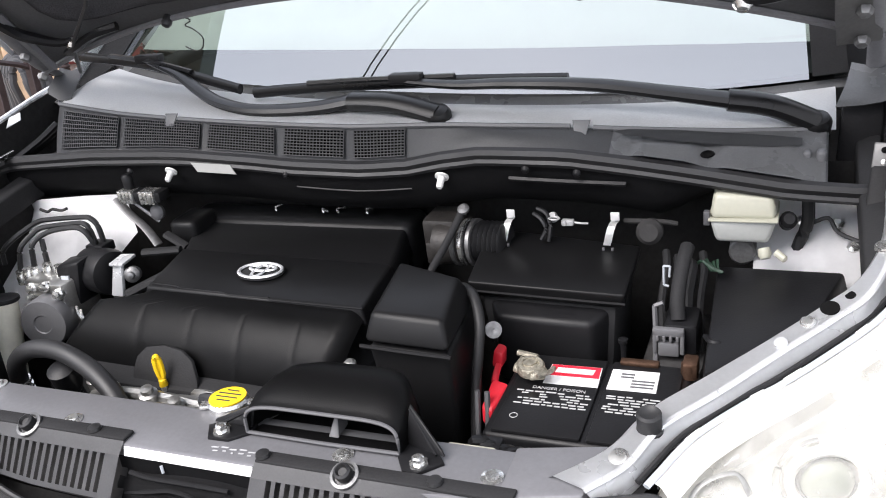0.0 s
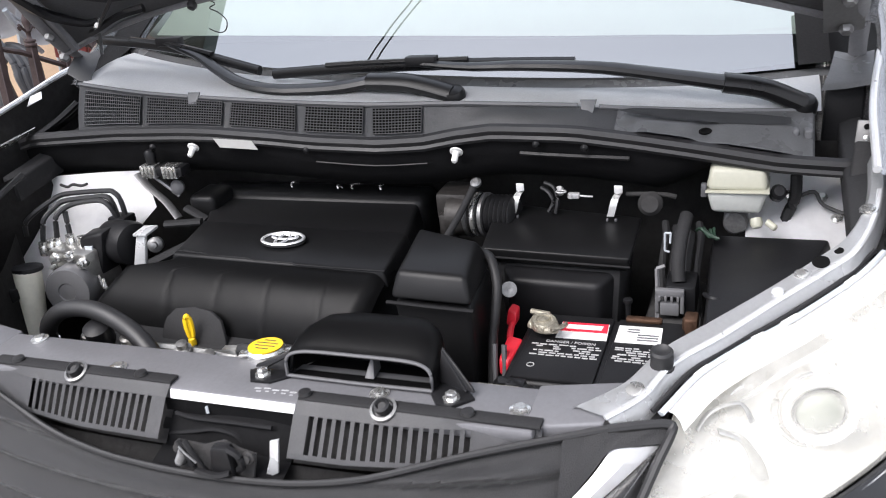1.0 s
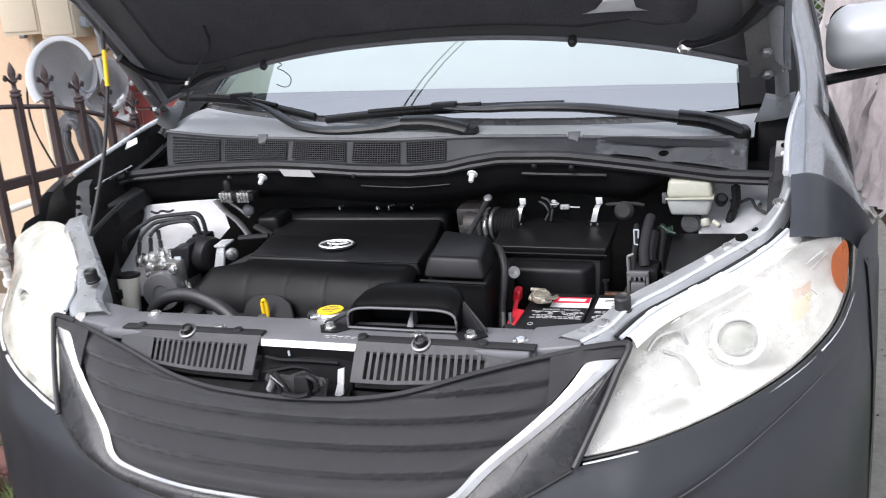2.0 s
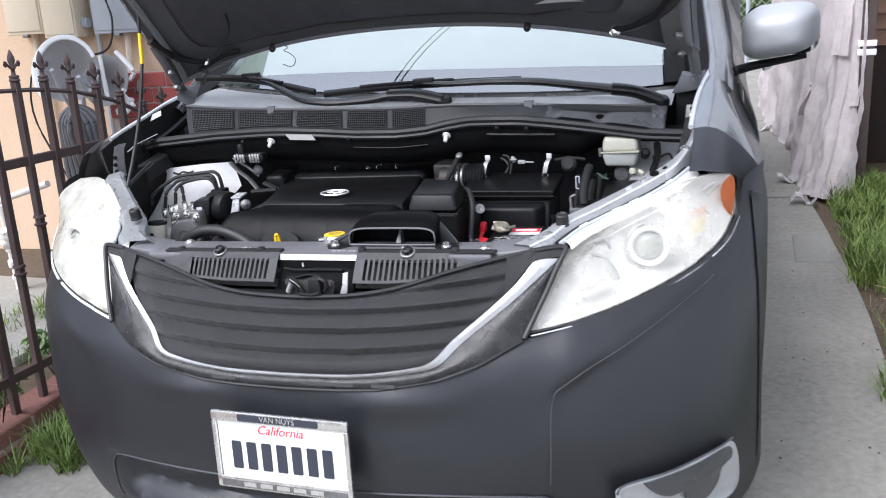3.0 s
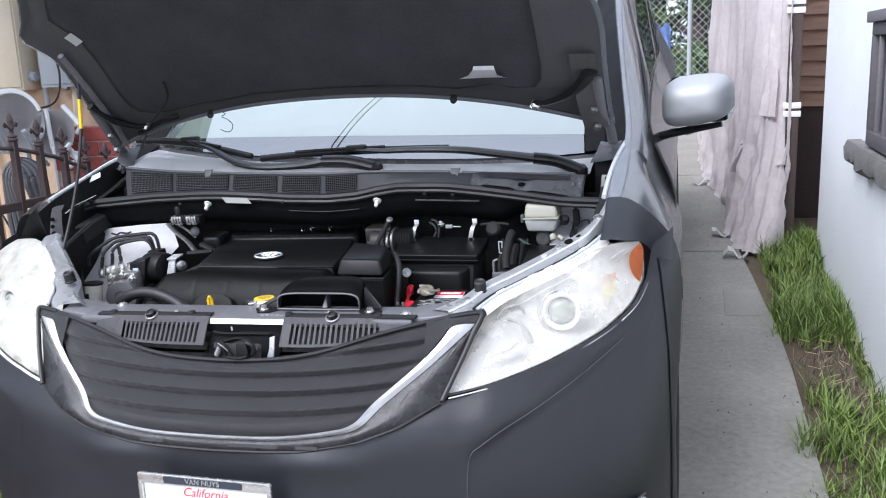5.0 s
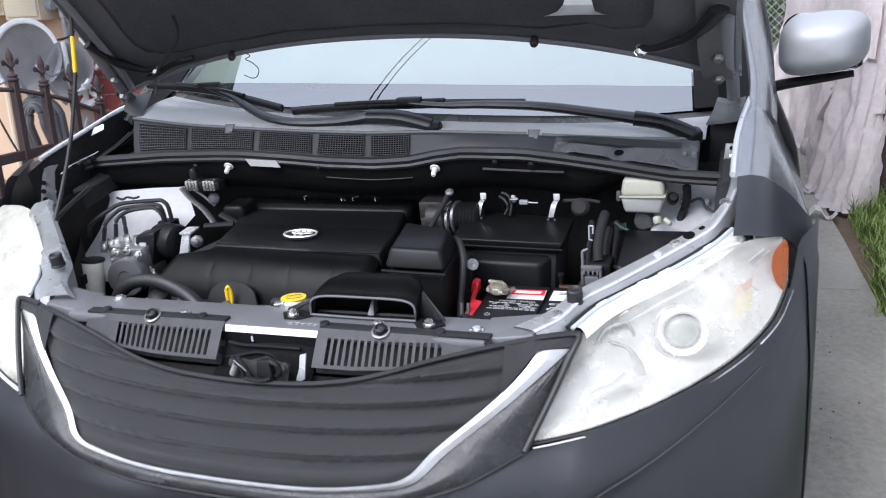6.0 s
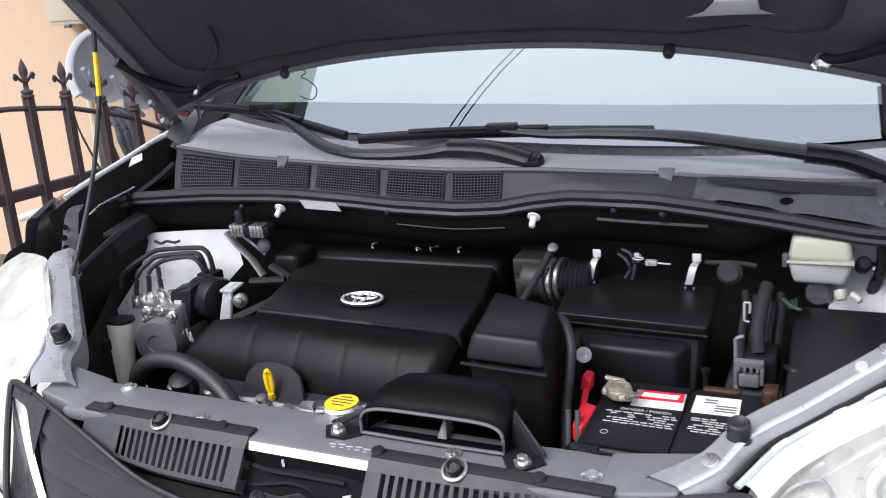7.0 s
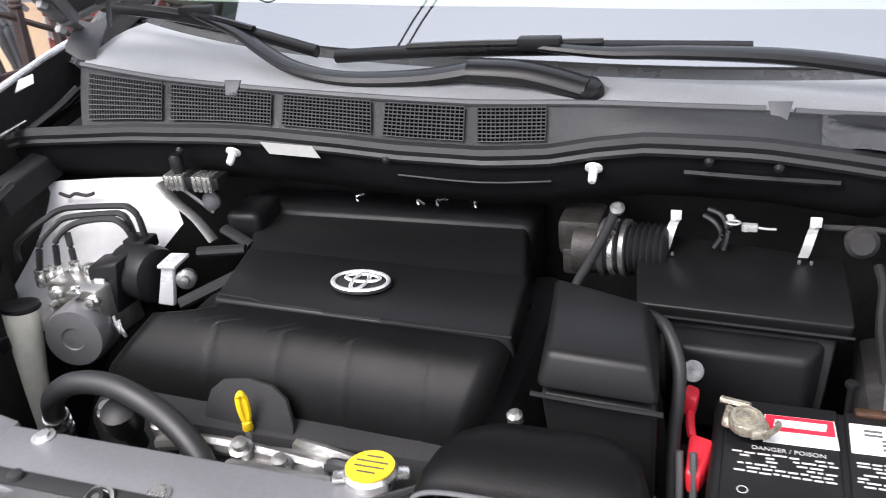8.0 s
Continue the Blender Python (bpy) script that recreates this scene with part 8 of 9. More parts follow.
hexa(bm, [(0.560, 0.795, 0.998), (0.664, 0.802, 0.995), (0.666, 0.88, 0.995), (0.558, 0.88, 0.998)], [(0.566, 0.806, 1.038), (0.658, 0.812, 1.032), (0.66, 0.875, 1.032), (0.564, 0.875, 1.038)], 0.010, 3)
part("upper_half", bm, BEIGE, rv)
bm = B()
box(bm, 0.558, 0.666, 0.793, 0.88, 0.9950, 0.9980, 0.001)
part("seam_flange", bm, BEIGE, rv)
bm = B()
lathe(bm, [(0.010, 0), (0.011, 0.010), (0.008, 0.016), (0.001, 0.016)], aim((0.645, 0.806, 0.948), (0.2, -0.5, -0.8)), 14)
lathe(bm, [(0.006, 0), (0.006, 0.018), (0.004, 0.02)], aim((0.664, 0.80, 0.945), (0.6, -0.4, -0.3)), 12)
part("outlet", bm, BEIGE, rv)
bm = B()
lathe(bm, [(0.013, 0), (0.014, 0.014), (0.009, 0.02), (0.001, 0.02)], aim((0.678, 0.84, 0.978), (0.2, -0.7, 0.6)), 14)
part("sensor_cap", bm, PLASTIC, rv)
bm = B()
box(bm, 0.550, 0.560, 0.80, 0.812, 0.985, 1.008, 0.002)
part("side_clip", bm, GREYPL, rv)
bm = B()
lathe(bm, [(0.022, -0.10), (0.022, 0.0), (0.018, 0.004), (0.001, 0.004)], aim((0.61, 0.83, 0.93), (0, -1, 0)), 18)
part("master_cylinder", bm, DARKALU, rv)
EAVE_X = -2.21
WIRES = ((-8.54, 16.33), (-8.40, 16.47))

# ---- the place: ground, driveway ----
def W(x, y, z=0.0):
    """A point of the sloping drive in upright coordinates."""
    return SLOPE @ Vector((x, y, z))


def ground_z(x, y):
    return 0.032 * max(-5, min(5, x)) + 0.0622 * max(-7, min(14, y)) - 0.03


steps = [-2000, -400, -80, -30, -14, -10, -7, -5, -3, -2, -1, 0, 1, 2, 3, 4, 5, 7, 9, 11, 14, 20, 40, 120, 500, 2000]
bm = B()
sheet(bm, [[(x, y, ground_z(x, y) + (0.01 * noise.noise((x, y, 0)) if abs(x) < 20 and abs(y) < 20 else 0)) for x in steps] for y in steps], 0.0)
tagged(link_mesh("ground", bm, SOIL), "bare brown soil ground", "ground", kind="structure")

drive = thing("driveway", SLOPE, "weathered grey concrete driveway with cut joints", "driveway", kind="structure")
for y0, y1 in ((-9.0, -5.2), (-5.18, -1.4), (-1.38, 3.925), (3.95, 6.29), (6.315, 8.60), (8.62, 11.0)):
    bm = B()
    n = 24
    xl = -1.53 if y0 < 3.8 else -1.3
    edge_r = [(lerp_table(y0 + (y1 - y0) * k / n, [0, 1.7, 2.1, 2.65, 3.37, 3.92, 6], [1.42, 1.395, 1.39, 1.358, 1.31, 1.245, 1.23]) + 0.018 * noise.noise((y0 + (y1 - y0) * k / n, 0.3, 7)), y0 + (y1 - y0) * k / n) for k in range(n + 1)]
    edge_l = [(xl + 0.03 * noise.noise((y0 + (y1 - y0) * k / n, 4.3, 7)), y0 + (y1 - y0) * k / n) for k in range(n, -1, -1)]
    plate(bm, edge_r + edge_l, (0, 0, -0.12), (1, 0, 0), (0, 1, 0), 0.12, 0.006)
    part("slab", bm, CONCRETE, drive)
bm = B()
box(bm, 1.135, 1.30, 2.80, 3.20, -0.01, 0.003, 0.003)
part("utility_lid", bm, random_tone(mat("lid_concrete", (0.27, 0.262, 0.24), 0.9, var=0.15, big=4, fine=50, bump=0.15), 0.02), drive)
bm = B()
for k in range(70):
    x, y = random.uniform(0.98, 1.42), random.uniform(0.6, 5.5)
    r = random.uniform(0.0015, 0.005)
    bmesh.ops.create_icosphere(bm, subdivisions=1, radius=r, matrix=Matrix.Translation((x, y, r * 0.3)) @ Matrix.Diagonal((1, 1.3, 0.5, 1)))
gr = part("grit", bm, SOIL, None)
gr.matrix_world = SLOPE
tagged(gr, "scattered grit and crumbs on the concrete", "debris", kind="stuff")


# ---- grass ----
def grass_patch(name, spots, label, seed, material=None):
    """Tapered bent blades; spots: x, y, reach, number, height."""
    rng = np.random.RandomState(seed)
    verts, faces = [], []
    for sx, sy, rx, ry, count, h in spots:
        for _ in range(count):
            x, y = sx + rng.uniform(-rx, rx), sy + rng.uniform(-ry, ry)
            p = W(x, y, -0.02)
            ht, a, w = h * rng.uniform(0.35, 1.15), rng.uniform(0, 6.283), rng.uniform(0.0018, 0.0042)
            lean = ht * rng.uniform(0.15, 0.9)
            dx, dy = math.cos(a), math.sin(a)
            sxw, syw = -dy * w, dx * w
            i = len(verts)
            for t in (0, 0.4, 0.75):
                cx, cy, cz = p.x + dx * lean * t * t, p.y + dy * lean * t * t, p.z + ht * t * (1 - 0.25 * t)
                k = 1 - 0.6 * t
                verts += [(cx - sxw * k, cy - syw * k, cz), (cx + sxw * k, cy + syw * k, cz)]
            verts.append((p.x + dx * lean, p.y + dy * lean, p.z + ht * 0.8))
            faces += [(i, i + 1, i + 3, i + 2), (i + 2, i + 3, i + 5, i + 4), (i + 4, i + 5, i + 6)]
    me = bpy.data.meshes.new(name)
    me.from_pydata(verts, [], faces)
    me.materials.append(material or GRASS)
    return tagged(new(name, me), label, "grass", kind="stuff")


spots, dry = [], []
rng0 = np.random.RandomState(4)
for k in range(60):
    y = 0.2 + 4.0 * k / 59
    bare = 1.75 < y < 2.45
    clump = 0.6 + 0.8 * rng0.rand() + 0.4 * math.sin(5.1 * y)
    if not bare:
        spots.append((1.54 + 0.06 * rng0.randn(), y, 0.10, 0.08, int(50 + 70 * rng0.rand()), 0.10 * clump))
    else:
        dry.append((1.56 + 0.05 * rng0.randn(), y, 0.10, 0.06, 26, 0.05))
    if rng0.rand() < 0.5 and not 1.95 < y < 2.55:
        spots.append((1.44 + 0.08 * rng0.rand() - 0.05 * max(0, y - 2), y, 0.05, 0.07, 60, 0.12 * clump))
    if y > 2.55:
        spots.append((1.60, y, 0.08, 0.08, 70, 0.115 * clump))
    if rng0.rand() < 0.6:
        spots.append((1.66, y, 0.03, 0.06, 26, 0.12 * clump))
    dry.append((1.53 + 0.05 * rng0.randn(), y, 0.11, 0.06, 12, 0.06))
for k in range(12):
    spots.append((1.42 + 0.03 * rng0.rand(), 3.5 + 0.5 * rng0.rand(), 0.06, 0.06, 40, 0.09))
grass_patch("grass", spots, "long green grass along the white house wall", 11)
grass_patch("dry_grass", dry, "dry blades and leaf litter on the bare soil", 15, DRYBLADE)
# one broad tuft beside the drive, thinner blades along the brick edging
spots = [(-1.36 + 0.10 * rng0.randn(), 0.68 + 0.05 * rng0.randn(), 0.04, 0.04, 70, 0.17) for k in range(9)]
spots += [(-1.49 + 0.03 * rng0.rand(), 0.56 + 0.8 * rng0.rand(), 0.03, 0.05, 60, 0.14) for k in range(16)]
spots += [(-1.40 + 0.08 * rng0.rand(), 0.80 + 0.5 * rng0.rand(), 0.06, 0.06, 60, 0.12) for k in range(10)]
spots += [(-1.85 - 0.9 * rng0.rand(), 0.2 + 2.2 * rng0.rand(), 0.12, 0.12, 60, 0.12) for k in range(16)]
grass_patch("grass", spots, "tufts of green grass at the brick edging", 12)
bm = B()
for k in range(60):
    x, y = random.uniform(1.47, 1.76), random.uniform(1.6, 2.6)
    a = random.uniform(0, 3.14)
    p = W(x, y, 0.01 + 0.02 * random.random())
    tube(bm, [p, p + Vector((0.05 * math.cos(a), 0.05 * math.sin(a), 0.006))], 0.0016, 4, 0)
tagged(link_mesh("dry_straw", bm, mat("dry_straw", (0.42, 0.33, 0.18), 0.8, bump=0.0)), "dry straw and twigs on dark soil", "debris", kind="stuff")

# ---- white house beside the drive ----
wh = thing("white_house", Matrix(), "white stucco house side with a barred window", "house")
WX, T = W(1.71, 2.5, 0.7).x, 0.22
WY0, WY1 = -3.4, W(0, 4.0, 0).y
OY0, OY1, OZ0, OZ1 = 0.95, 2.42, 1.09, 1.58
bm = B()
for y0, y1, z0, z1 in ((WY0, OY0, -0.5, 3.0), (OY1, WY1, -0.5, 3.0), (OY0, OY1, -0.5, OZ0), (OY0, OY1, OZ1, 3.0)):
    box(bm, WX, WX + T, y0, y1, z0, z1, 0)
box(bm, WX + T, WX + 5, WY1 - T, WY1, -0.5, 3.0, 0)
box(bm, WX + T, WX + 5, WY0, WY0 + T, -0.5, 3.0, 0)
bmesh.ops.remove_doubles(bm, verts=bm.verts, dist=0.0005)
part("wall", bm, WHITEWALL, wh)
bm = B()
box(bm, WX - 0.04, WX + 5.05, WY0 - 0.05, WY1 + 0.03, 3.0, 3.12, 0.01)
part("roof", bm, ROOFMAT, wh)
bm = B()
n = 30
rows = []
for k in range(n + 1):
    y = OY0 - 0.10 + (OY1 - OY0 + 0.42) * k / n
    j = 0.012 * noise.noise((y * 9, 1, 1))
    rows.append([(WX + 0.01, y, OZ0 - 0.01), (WX - 0.055 + j, y, OZ0 - 0.012), (WX - 0.07 + j, y, OZ0 - 0.045), (WX - 0.065 + 2 * j, y, OZ0 - 0.095 + 3 * j), (WX - 0.02, y, OZ0 - 0.125 + 3 * j), (WX + 0.01, y, OZ0 - 0.13)])
sheet(bm, rows, 0.004)
win = new("window")
win.parent = wh
sill = part("window_sill", bm, mat("crumbling_sill_concrete", (0.3, 0.29, 0.28), 0.9, var=0.25, big=9, fine=60, bump=0.4), win, "crumbling grey concrete sill")
bm = B()
for y0, y1, z0, z1 in ((OY0, OY1, OZ0, OZ0 + 0.06), (OY0, OY1, OZ1 - 0.05, OZ1), (OY0, OY0 + 0.05, OZ0 + 0.06, OZ1 - 0.05), (OY1 - 0.05, OY1, OZ0 + 0.06, OZ1 - 0.05)):
    box(bm, WX - 0.035, WX + 0.05, y0, y1, z0, z1, 0.004)
part("window_frame", bm, mat("dark_grey_frame", (0.10, 0.09, 0.10), 0.6, var=0.2), win)
bm = B()
box(bm, WX - 0.05, WX + 0.03, OY0 - 0.03, OY1 + 0.05, OZ1 + 0.001, OZ1 + 0.045, 0.004)
part("window_head", bm, mat("bar_grey", (0.16, 0.15, 0.16), 0.55, bump=0.03), win)
k = OY0 + 0.09
while k < OY1 - 0.06:
    bm = B()
    box(bm, WX - 0.030, WX - 0.012, k - 0.008, k + 0.008, OZ0 + 0.055, OZ1 - 0.045, 0.002)
    part("window_bar", bm, bpy.data.materials["bar_grey"], win)
    k += 0.155
bm = B()
box(bm, WX + 0.06, WX + 0.068, OY0 + 0.05, OY1 - 0.05, OZ0 + 0.06, OZ1 - 0.05, 0)
part("pane", bm, mat("dim_window_glass", (0.03, 0.032, 0.035), 0.08, var=0.1, bump=0.0, coat=1.0), win)
# foundation vent
vt = new("foundation_vent")
vt.parent = wh
VZ, VY = 0.575, 1.70
bm = B()
for y0, y1, z0, z1 in ((VY - 0.2, VY + 0.2, VZ - 0.10, VZ - 0.085), (VY - 0.2, VY + 0.2, VZ + 0.085, VZ + 0.10), (VY - 0.2, VY - 0.18, VZ - 0.085, VZ + 0.085), (VY + 0.18, VY + 0.2, VZ - 0.085, VZ + 0.085)):
    box(bm, WX - 0.012, WX + 0.002, y0, y1, z0, z1, 0.002)
part("vent_frame", bm, BOXGREY, vt)
bm = B()
box(bm, WX - 0.004, WX + 0.001, VY - 0.18, VY + 0.18, VZ - 0.085, VZ + 0.085, 0)
part("vent_mesh", bm, DARKALU, vt)

# ---- shed, post and tarp ----
sh = thing("wooden_shed", Matrix(), "brown wooden shed with lapped siding boards", "shed")
SY = W(0, 4.8, 0).y
SZ = W(1.6, 4.2, 0).z
# Dark block; its colour stands for the shadow below the raised boards.
bm = B()
box(bm, 1.46, 3.2, SY + 0.04, SY + 3.4, SZ - 0.1, SZ + 2.35, 0.01)
part("shed_shadow_core", bm, DARKWOOD, sh)
me_first = None
for k in range(8, 23):
    bm = B()
    if me_first is None:
        hexa(bm, [(1.46, -0.024, 0), (2.3, -0.024, 0), (2.3, 0, 0), (1.46, 0, 0)], [(1.46, -0.006, 0.104), (2.3, -0.006, 0.104), (2.3, 0, 0.104), (1.46, 0, 0.104)], 0.002, 1)
        ob = part("siding_board", bm, random_tone(WOOD, 0.2), sh)
        me_first = ob.data
    else:
        bm.free()
        ob = new("siding_board", me_first)
        ob.parent = sh
    ob.matrix_local = Matrix.Translation((0, SY + 0.04, SZ - 0.02 + 0.1 * k))
bm = B()
box(bm, 1.36, 3.3, SY - 0.12, SY + 3.5, SZ + 2.35, SZ + 2.43, 0.01)
part("shed_roof", bm, ROOFMAT, sh)

PX, PY = W(1.53, 4.10, 0).x, W(1.53, 4.10, 0).y
bm = B()
box(bm, PX - 0.035, PX + 0.035, PY - 0.03, PY + 0.03, SZ - 0.15, SZ + 2.3, 0.004)
post = tagged(link_mesh("wooden_post", bm, DARKWOOD), "dark weathered wooden post holding the tarp", "post")

foot = smooth_curve([W(1.50, 3.98, 0), W(1.36, 3.86, 0), W(1.24, 4.0, 0), W(1.20, 4.4, 0), W(1.22, 4.9, 0), W(1.17, 5.4, 0), W(1.07, 6.0, 0), W(1.03, 6.8, 0), W(1.02, 8.2, 0)], 14)
head = smooth_curve([W(1.52, 4.06, 0), W(1.47, 4.12, 0), W(1.41, 4.3, 0), W(1.35, 4.6, 0), W(1.29, 5.0, 0), W(1.22, 5.5, 0), W(1.17, 6.1, 0), W(1.13, 6.8, 0), W(1.14, 8.2, 0)], 14)
HT = 2.25


def tarp_pt(i, v, lift=0.0):
    """A point of the hanging sheet: i along it, v up it."""
    b, h = foot[i], head[i]
    q = min(1, v / 0.42)
    q = 1 - (1 - q) ** 2.2
    s = i / (len(foot) - 1)
    d = (head[min(i + 1, len(head) - 1)] - head[max(i - 1, 0)]).normalized()
    fold = 0.030 * math.sin(s * 58 + 2.2 * noise.noise((s * 9, v * 1.5, 0))) * (0.3 + 1.2 * abs(noise.noise((s * 5, 2, 3))))
    crease = (0.030 * abs(noise.noise((s * 22, v * 9, 5))) + 0.018 * abs(noise.noise((s * 50 + v * 9, v * 21, 1)))) * max(0.55, 1.1 - v / 0.6) + 0.004 * noise.noise((s * 120, v * 20, 2))
    crump = (0.06 * noise.noise((s * 26, v * 7, 7)) + 0.03 * noise.noise((s * 60, v * 26, 8))) * max(0, 1 - v / 0.4)
    sway = 0.05 * noise.noise((s * 4, v * 2.4, 9))
    off = (fold + sway) * min(1, v * 4 + 0.2) + crease + crump + lift
    z = b.z + (h.z - b.z) * q + HT * v + 0.004
    return Vector((b.x + (h.x - b.x) * q - d.y * off, b.y + (h.y - b.y) * q + d.x * off, max(z, b.z + 0.004)))


bm = B()
sheet(bm, [[tarp_pt(i, j / 72) for i in range(len(foot))] for j in range(73)], 0.003)
tarp = tagged(link_mesh("tarp", bm, TARP, sharp=70), "dirty pale tarp hanging in crumpled folds from the post", "tarp")
for i0, i1, v0, v1 in ((20, 33, 0.34, 0.47), (6, 14, 0.22, 0.30), (40, 52, 0.16, 0.24)):
    bm = B()
    sheet(bm, [[tarp_pt(i, v0 + (v1 - v0) * j / 8, 0.012 + 0.03 * (1 - j / 8) * abs(math.sin(i * 0.5))) for i in range(i0, i1 + 1)] for j in range(9)], 0.003)
    part("torn_flap", bm, TARP, tarp)
for i, x, y in ((0, 1.22, 3.80), (1, 1.16, 4.28), (2, 1.02, 5.9)):
    bm = B()
    c = W(x, y, 0.02)
    sheet(bm, [[(c.x - 0.07 + 0.028 * k, c.y - 0.05 + 0.025 * j, c.z + 0.035 * abs(noise.noise((k * 0.9, j * 0.9, i * 5))) + 0.03 * math.sin(k * 1.3 + i)) for k in range(6)] for j in range(5)], 0.003)
    part("torn_scrap", bm, PAPER, tarp)
for z in (0.82, 1.42):
    for dz in (0, -0.05):
        bm = B()
        box(bm, PX - 0.055, PX + 0.045, PY - 0.036, PY + 0.0, SZ + z + dz, SZ + z + dz + 0.035, 0.003, m=None)
        tagged(link_mesh("tape_strap", bm, PAPER), "white tape strap round the wooden post", "strap")

# ---- far end of the drive ----
FY = 9.6
fz = W(0.8, FY, 0).z
cf = thing("chain_link_fence", Matrix(), "grey chain-link fence across the yard", "fence")
for x in (-0.2, 0.86, 2.0):
    bm = B()
    tube(bm, [(x, FY, fz - 0.1), (x, FY, fz + 1.75)], 0.025, 10, 0)
    part("post", bm, BOXGREY, cf)
for z in (0.06, 1.70):
    bm = B()
    tube(bm, [(-0.3, FY, fz + z), (2.1, FY, fz + z)], 0.018, 8, 0)
    part("rail", bm, BOXGREY, cf)
bm = B()
pitch = 0.09
for k in range(-20, 30):
    for s in (1, -1):
        x0 = -0.3 + k * pitch
        a, b = x0, x0 + s * 1.6
        pts = [(a, 0.08), (b, 1.68)]
        lo, hi = 0.0, 1.0
        if s > 0:
            lo, hi = max(0, (-0.3 - a) / 1.6), min(1, (2.1 - a) / 1.6)
        else:
            lo, hi = max(0, (a - 2.1) / 1.6), min(1, (a + 0.3) / 1.6)
        if hi > lo:
            tube(bm, [(a + (b - a) * q, FY - 0.004 * s, fz + 0.08 + 1.6 * q) for q in (lo, hi)], 0.003, 4, 0)
part("wire_mesh", bm, BOXGREY, cf)
bm = B()
rows = [[(0.42 + 0.22 * k / 10, FY - 0.05 + 0.03 * math.sin(k * 1.7 + j), fz + 0.80 + 0.06 * j + 0.03 * math.sin(k)) for k in range(11)] for j in range(7)]
sheet(bm, rows, 0.004, True)
tagged(link_mesh("blue_cloth", bm, BLUE, sharp=70), "crumpled blue cloth hung on the chain-link fence", "cloth")


def leaf_cloud(verts, faces, c, r, n, size, rng):
    for _ in range(n):
        d = rng.normal(size=3)
        d /= np.linalg.norm(d)
        p = np.array(c) + d * r * rng.uniform(0.35, 1.05) * np.array([1, 1, 0.8])
        a, b = rng.normal(size=3), rng.normal(size=3)
        a /= np.linalg.norm(a)
        b -= a * a.dot(b)
        b /= np.linalg.norm(b)
        s = size * rng.uniform(0.6, 1.4)
        i = len(verts)
        verts.extend([tuple(p - a * s), tuple(p + b * s * 0.42), tuple(p + a * s), tuple(p - b * s * 0.42)])
        faces.append((i, i + 1, i + 2, i + 3))


def tree(x, y, h, seed, label):
    rng = np.random.RandomState(seed)
    z = ground_z(x, y)
    t = thing("tree", Matrix.Translation((x, y, z)), label, "tree", group="trees behind the yard")
    bm = B()
    tube(bm, [(0, 0, -0.1), (0.06, 0.02, h * 0.25), (0.02, 0.1, h * 0.5), (0.1, 0.05, h * 0.72)], 0.14, 10, 4, radii=(1.2, 0.4))
    tips = []
    for k in range(9):
        a, z0 = k * 2.4, h * (0.22 + 0.055 * k)
        L = h * rng.uniform(0.22, 0.36)
        end = (math.cos(a) * L, math.sin(a) * L, z0 + L * 0.7)
        tube(bm, [(0.03, 0.03, z0), (end[0] * 0.5, end[1] * 0.5, z0 + L * 0.3), end], 0.05, 7, 3, radii=(1, 0.25))
        tips.append(end)
    part("trunk", bm, BARK, t)
    vs, fs = [], []
    for e in tips + [(0.1, 0.05, h * 0.8)]:
        for q in range(4):
            leaf_cloud(vs, fs, np.array(e) + rng.normal(size=3) * h * 0.06, h * rng.uniform(0.07, 0.14), 240, 0.055, rng)
    for q in range(14):
        a = rng.uniform(0, 6.28)
        leaf_cloud(vs, fs, (math.cos(a) * h * 0.2, math.sin(a) * h * 0.2, h * rng.uniform(0.06, 0.4)), h * 0.1, 220, 0.05, rng)
    me = bpy.data.meshes.new("crown")
    me.from_pydata(vs, [], fs)
    me.materials.append(LEAF)
    cr = new("crown", me)
    cr.parent = t
    return t


tree(0.9, 11.4, 3.4, 5, "low leafy green tree close behind the chain-link fence")
tree(0.3, 12.6, 4.6, 1, "leafy green tree behind the chain-link fence")
tree(2.1, 13.4, 5.2, 2, "tall leafy green tree behind the shed")
tree(-1.6, 14.0, 5.0, 3, "leafy green tree at the end of the yard")
grass_patch("grass", [(0.9, 10.0 + 0.25 * k, 1.2, 0.2, 260, 0.20) for k in range(9)], "bright green grass beyond the chain-link fence", 14)

# ---- yellow house ----
yh = thing("yellow_house", Matrix(), "yellow stucco house with red brick base", "house")
HY = W(-2.8, 3.0, 0).y
for x0, x1, y0, y1 in ((-7.5, -2.1, 0, 0.2), (-2.3, -2.1, 0.2, 7.0), (-7.5, -7.3, 0.2, 7.0), (-7.3, -2.3, 6.8, 7.0)):
    bm = B()
    box(bm, x0, x1, HY + y0, HY + y1, -0.5, 2.75, 0)
    part("wall", bm, STUCCO, yh)
# Unseen overhang, added and placed for the dark reflection in the windshield.
bm = B()
hexa(bm, [(-8.0, HY - 0.5, 2.75), (EAVE_X, HY - 0.5, 2.75), (EAVE_X, HY + 7.4, 2.75), (-8.0, HY + 7.4, 2.75)], [(-8.0, HY - 0.5, 2.90), (EAVE_X, HY - 0.5, 2.90), (EAVE_X, HY + 7.4, 2.90), (-8.0, HY + 7.4, 2.90)], 0.004, 1)
box(bm, -3.8, EAVE_X, -0.9, HY - 0.501, 2.75, 2.90, 0.004, 1)
part("unseen_eave", bm, SOFFIT, yh)
bm = B()
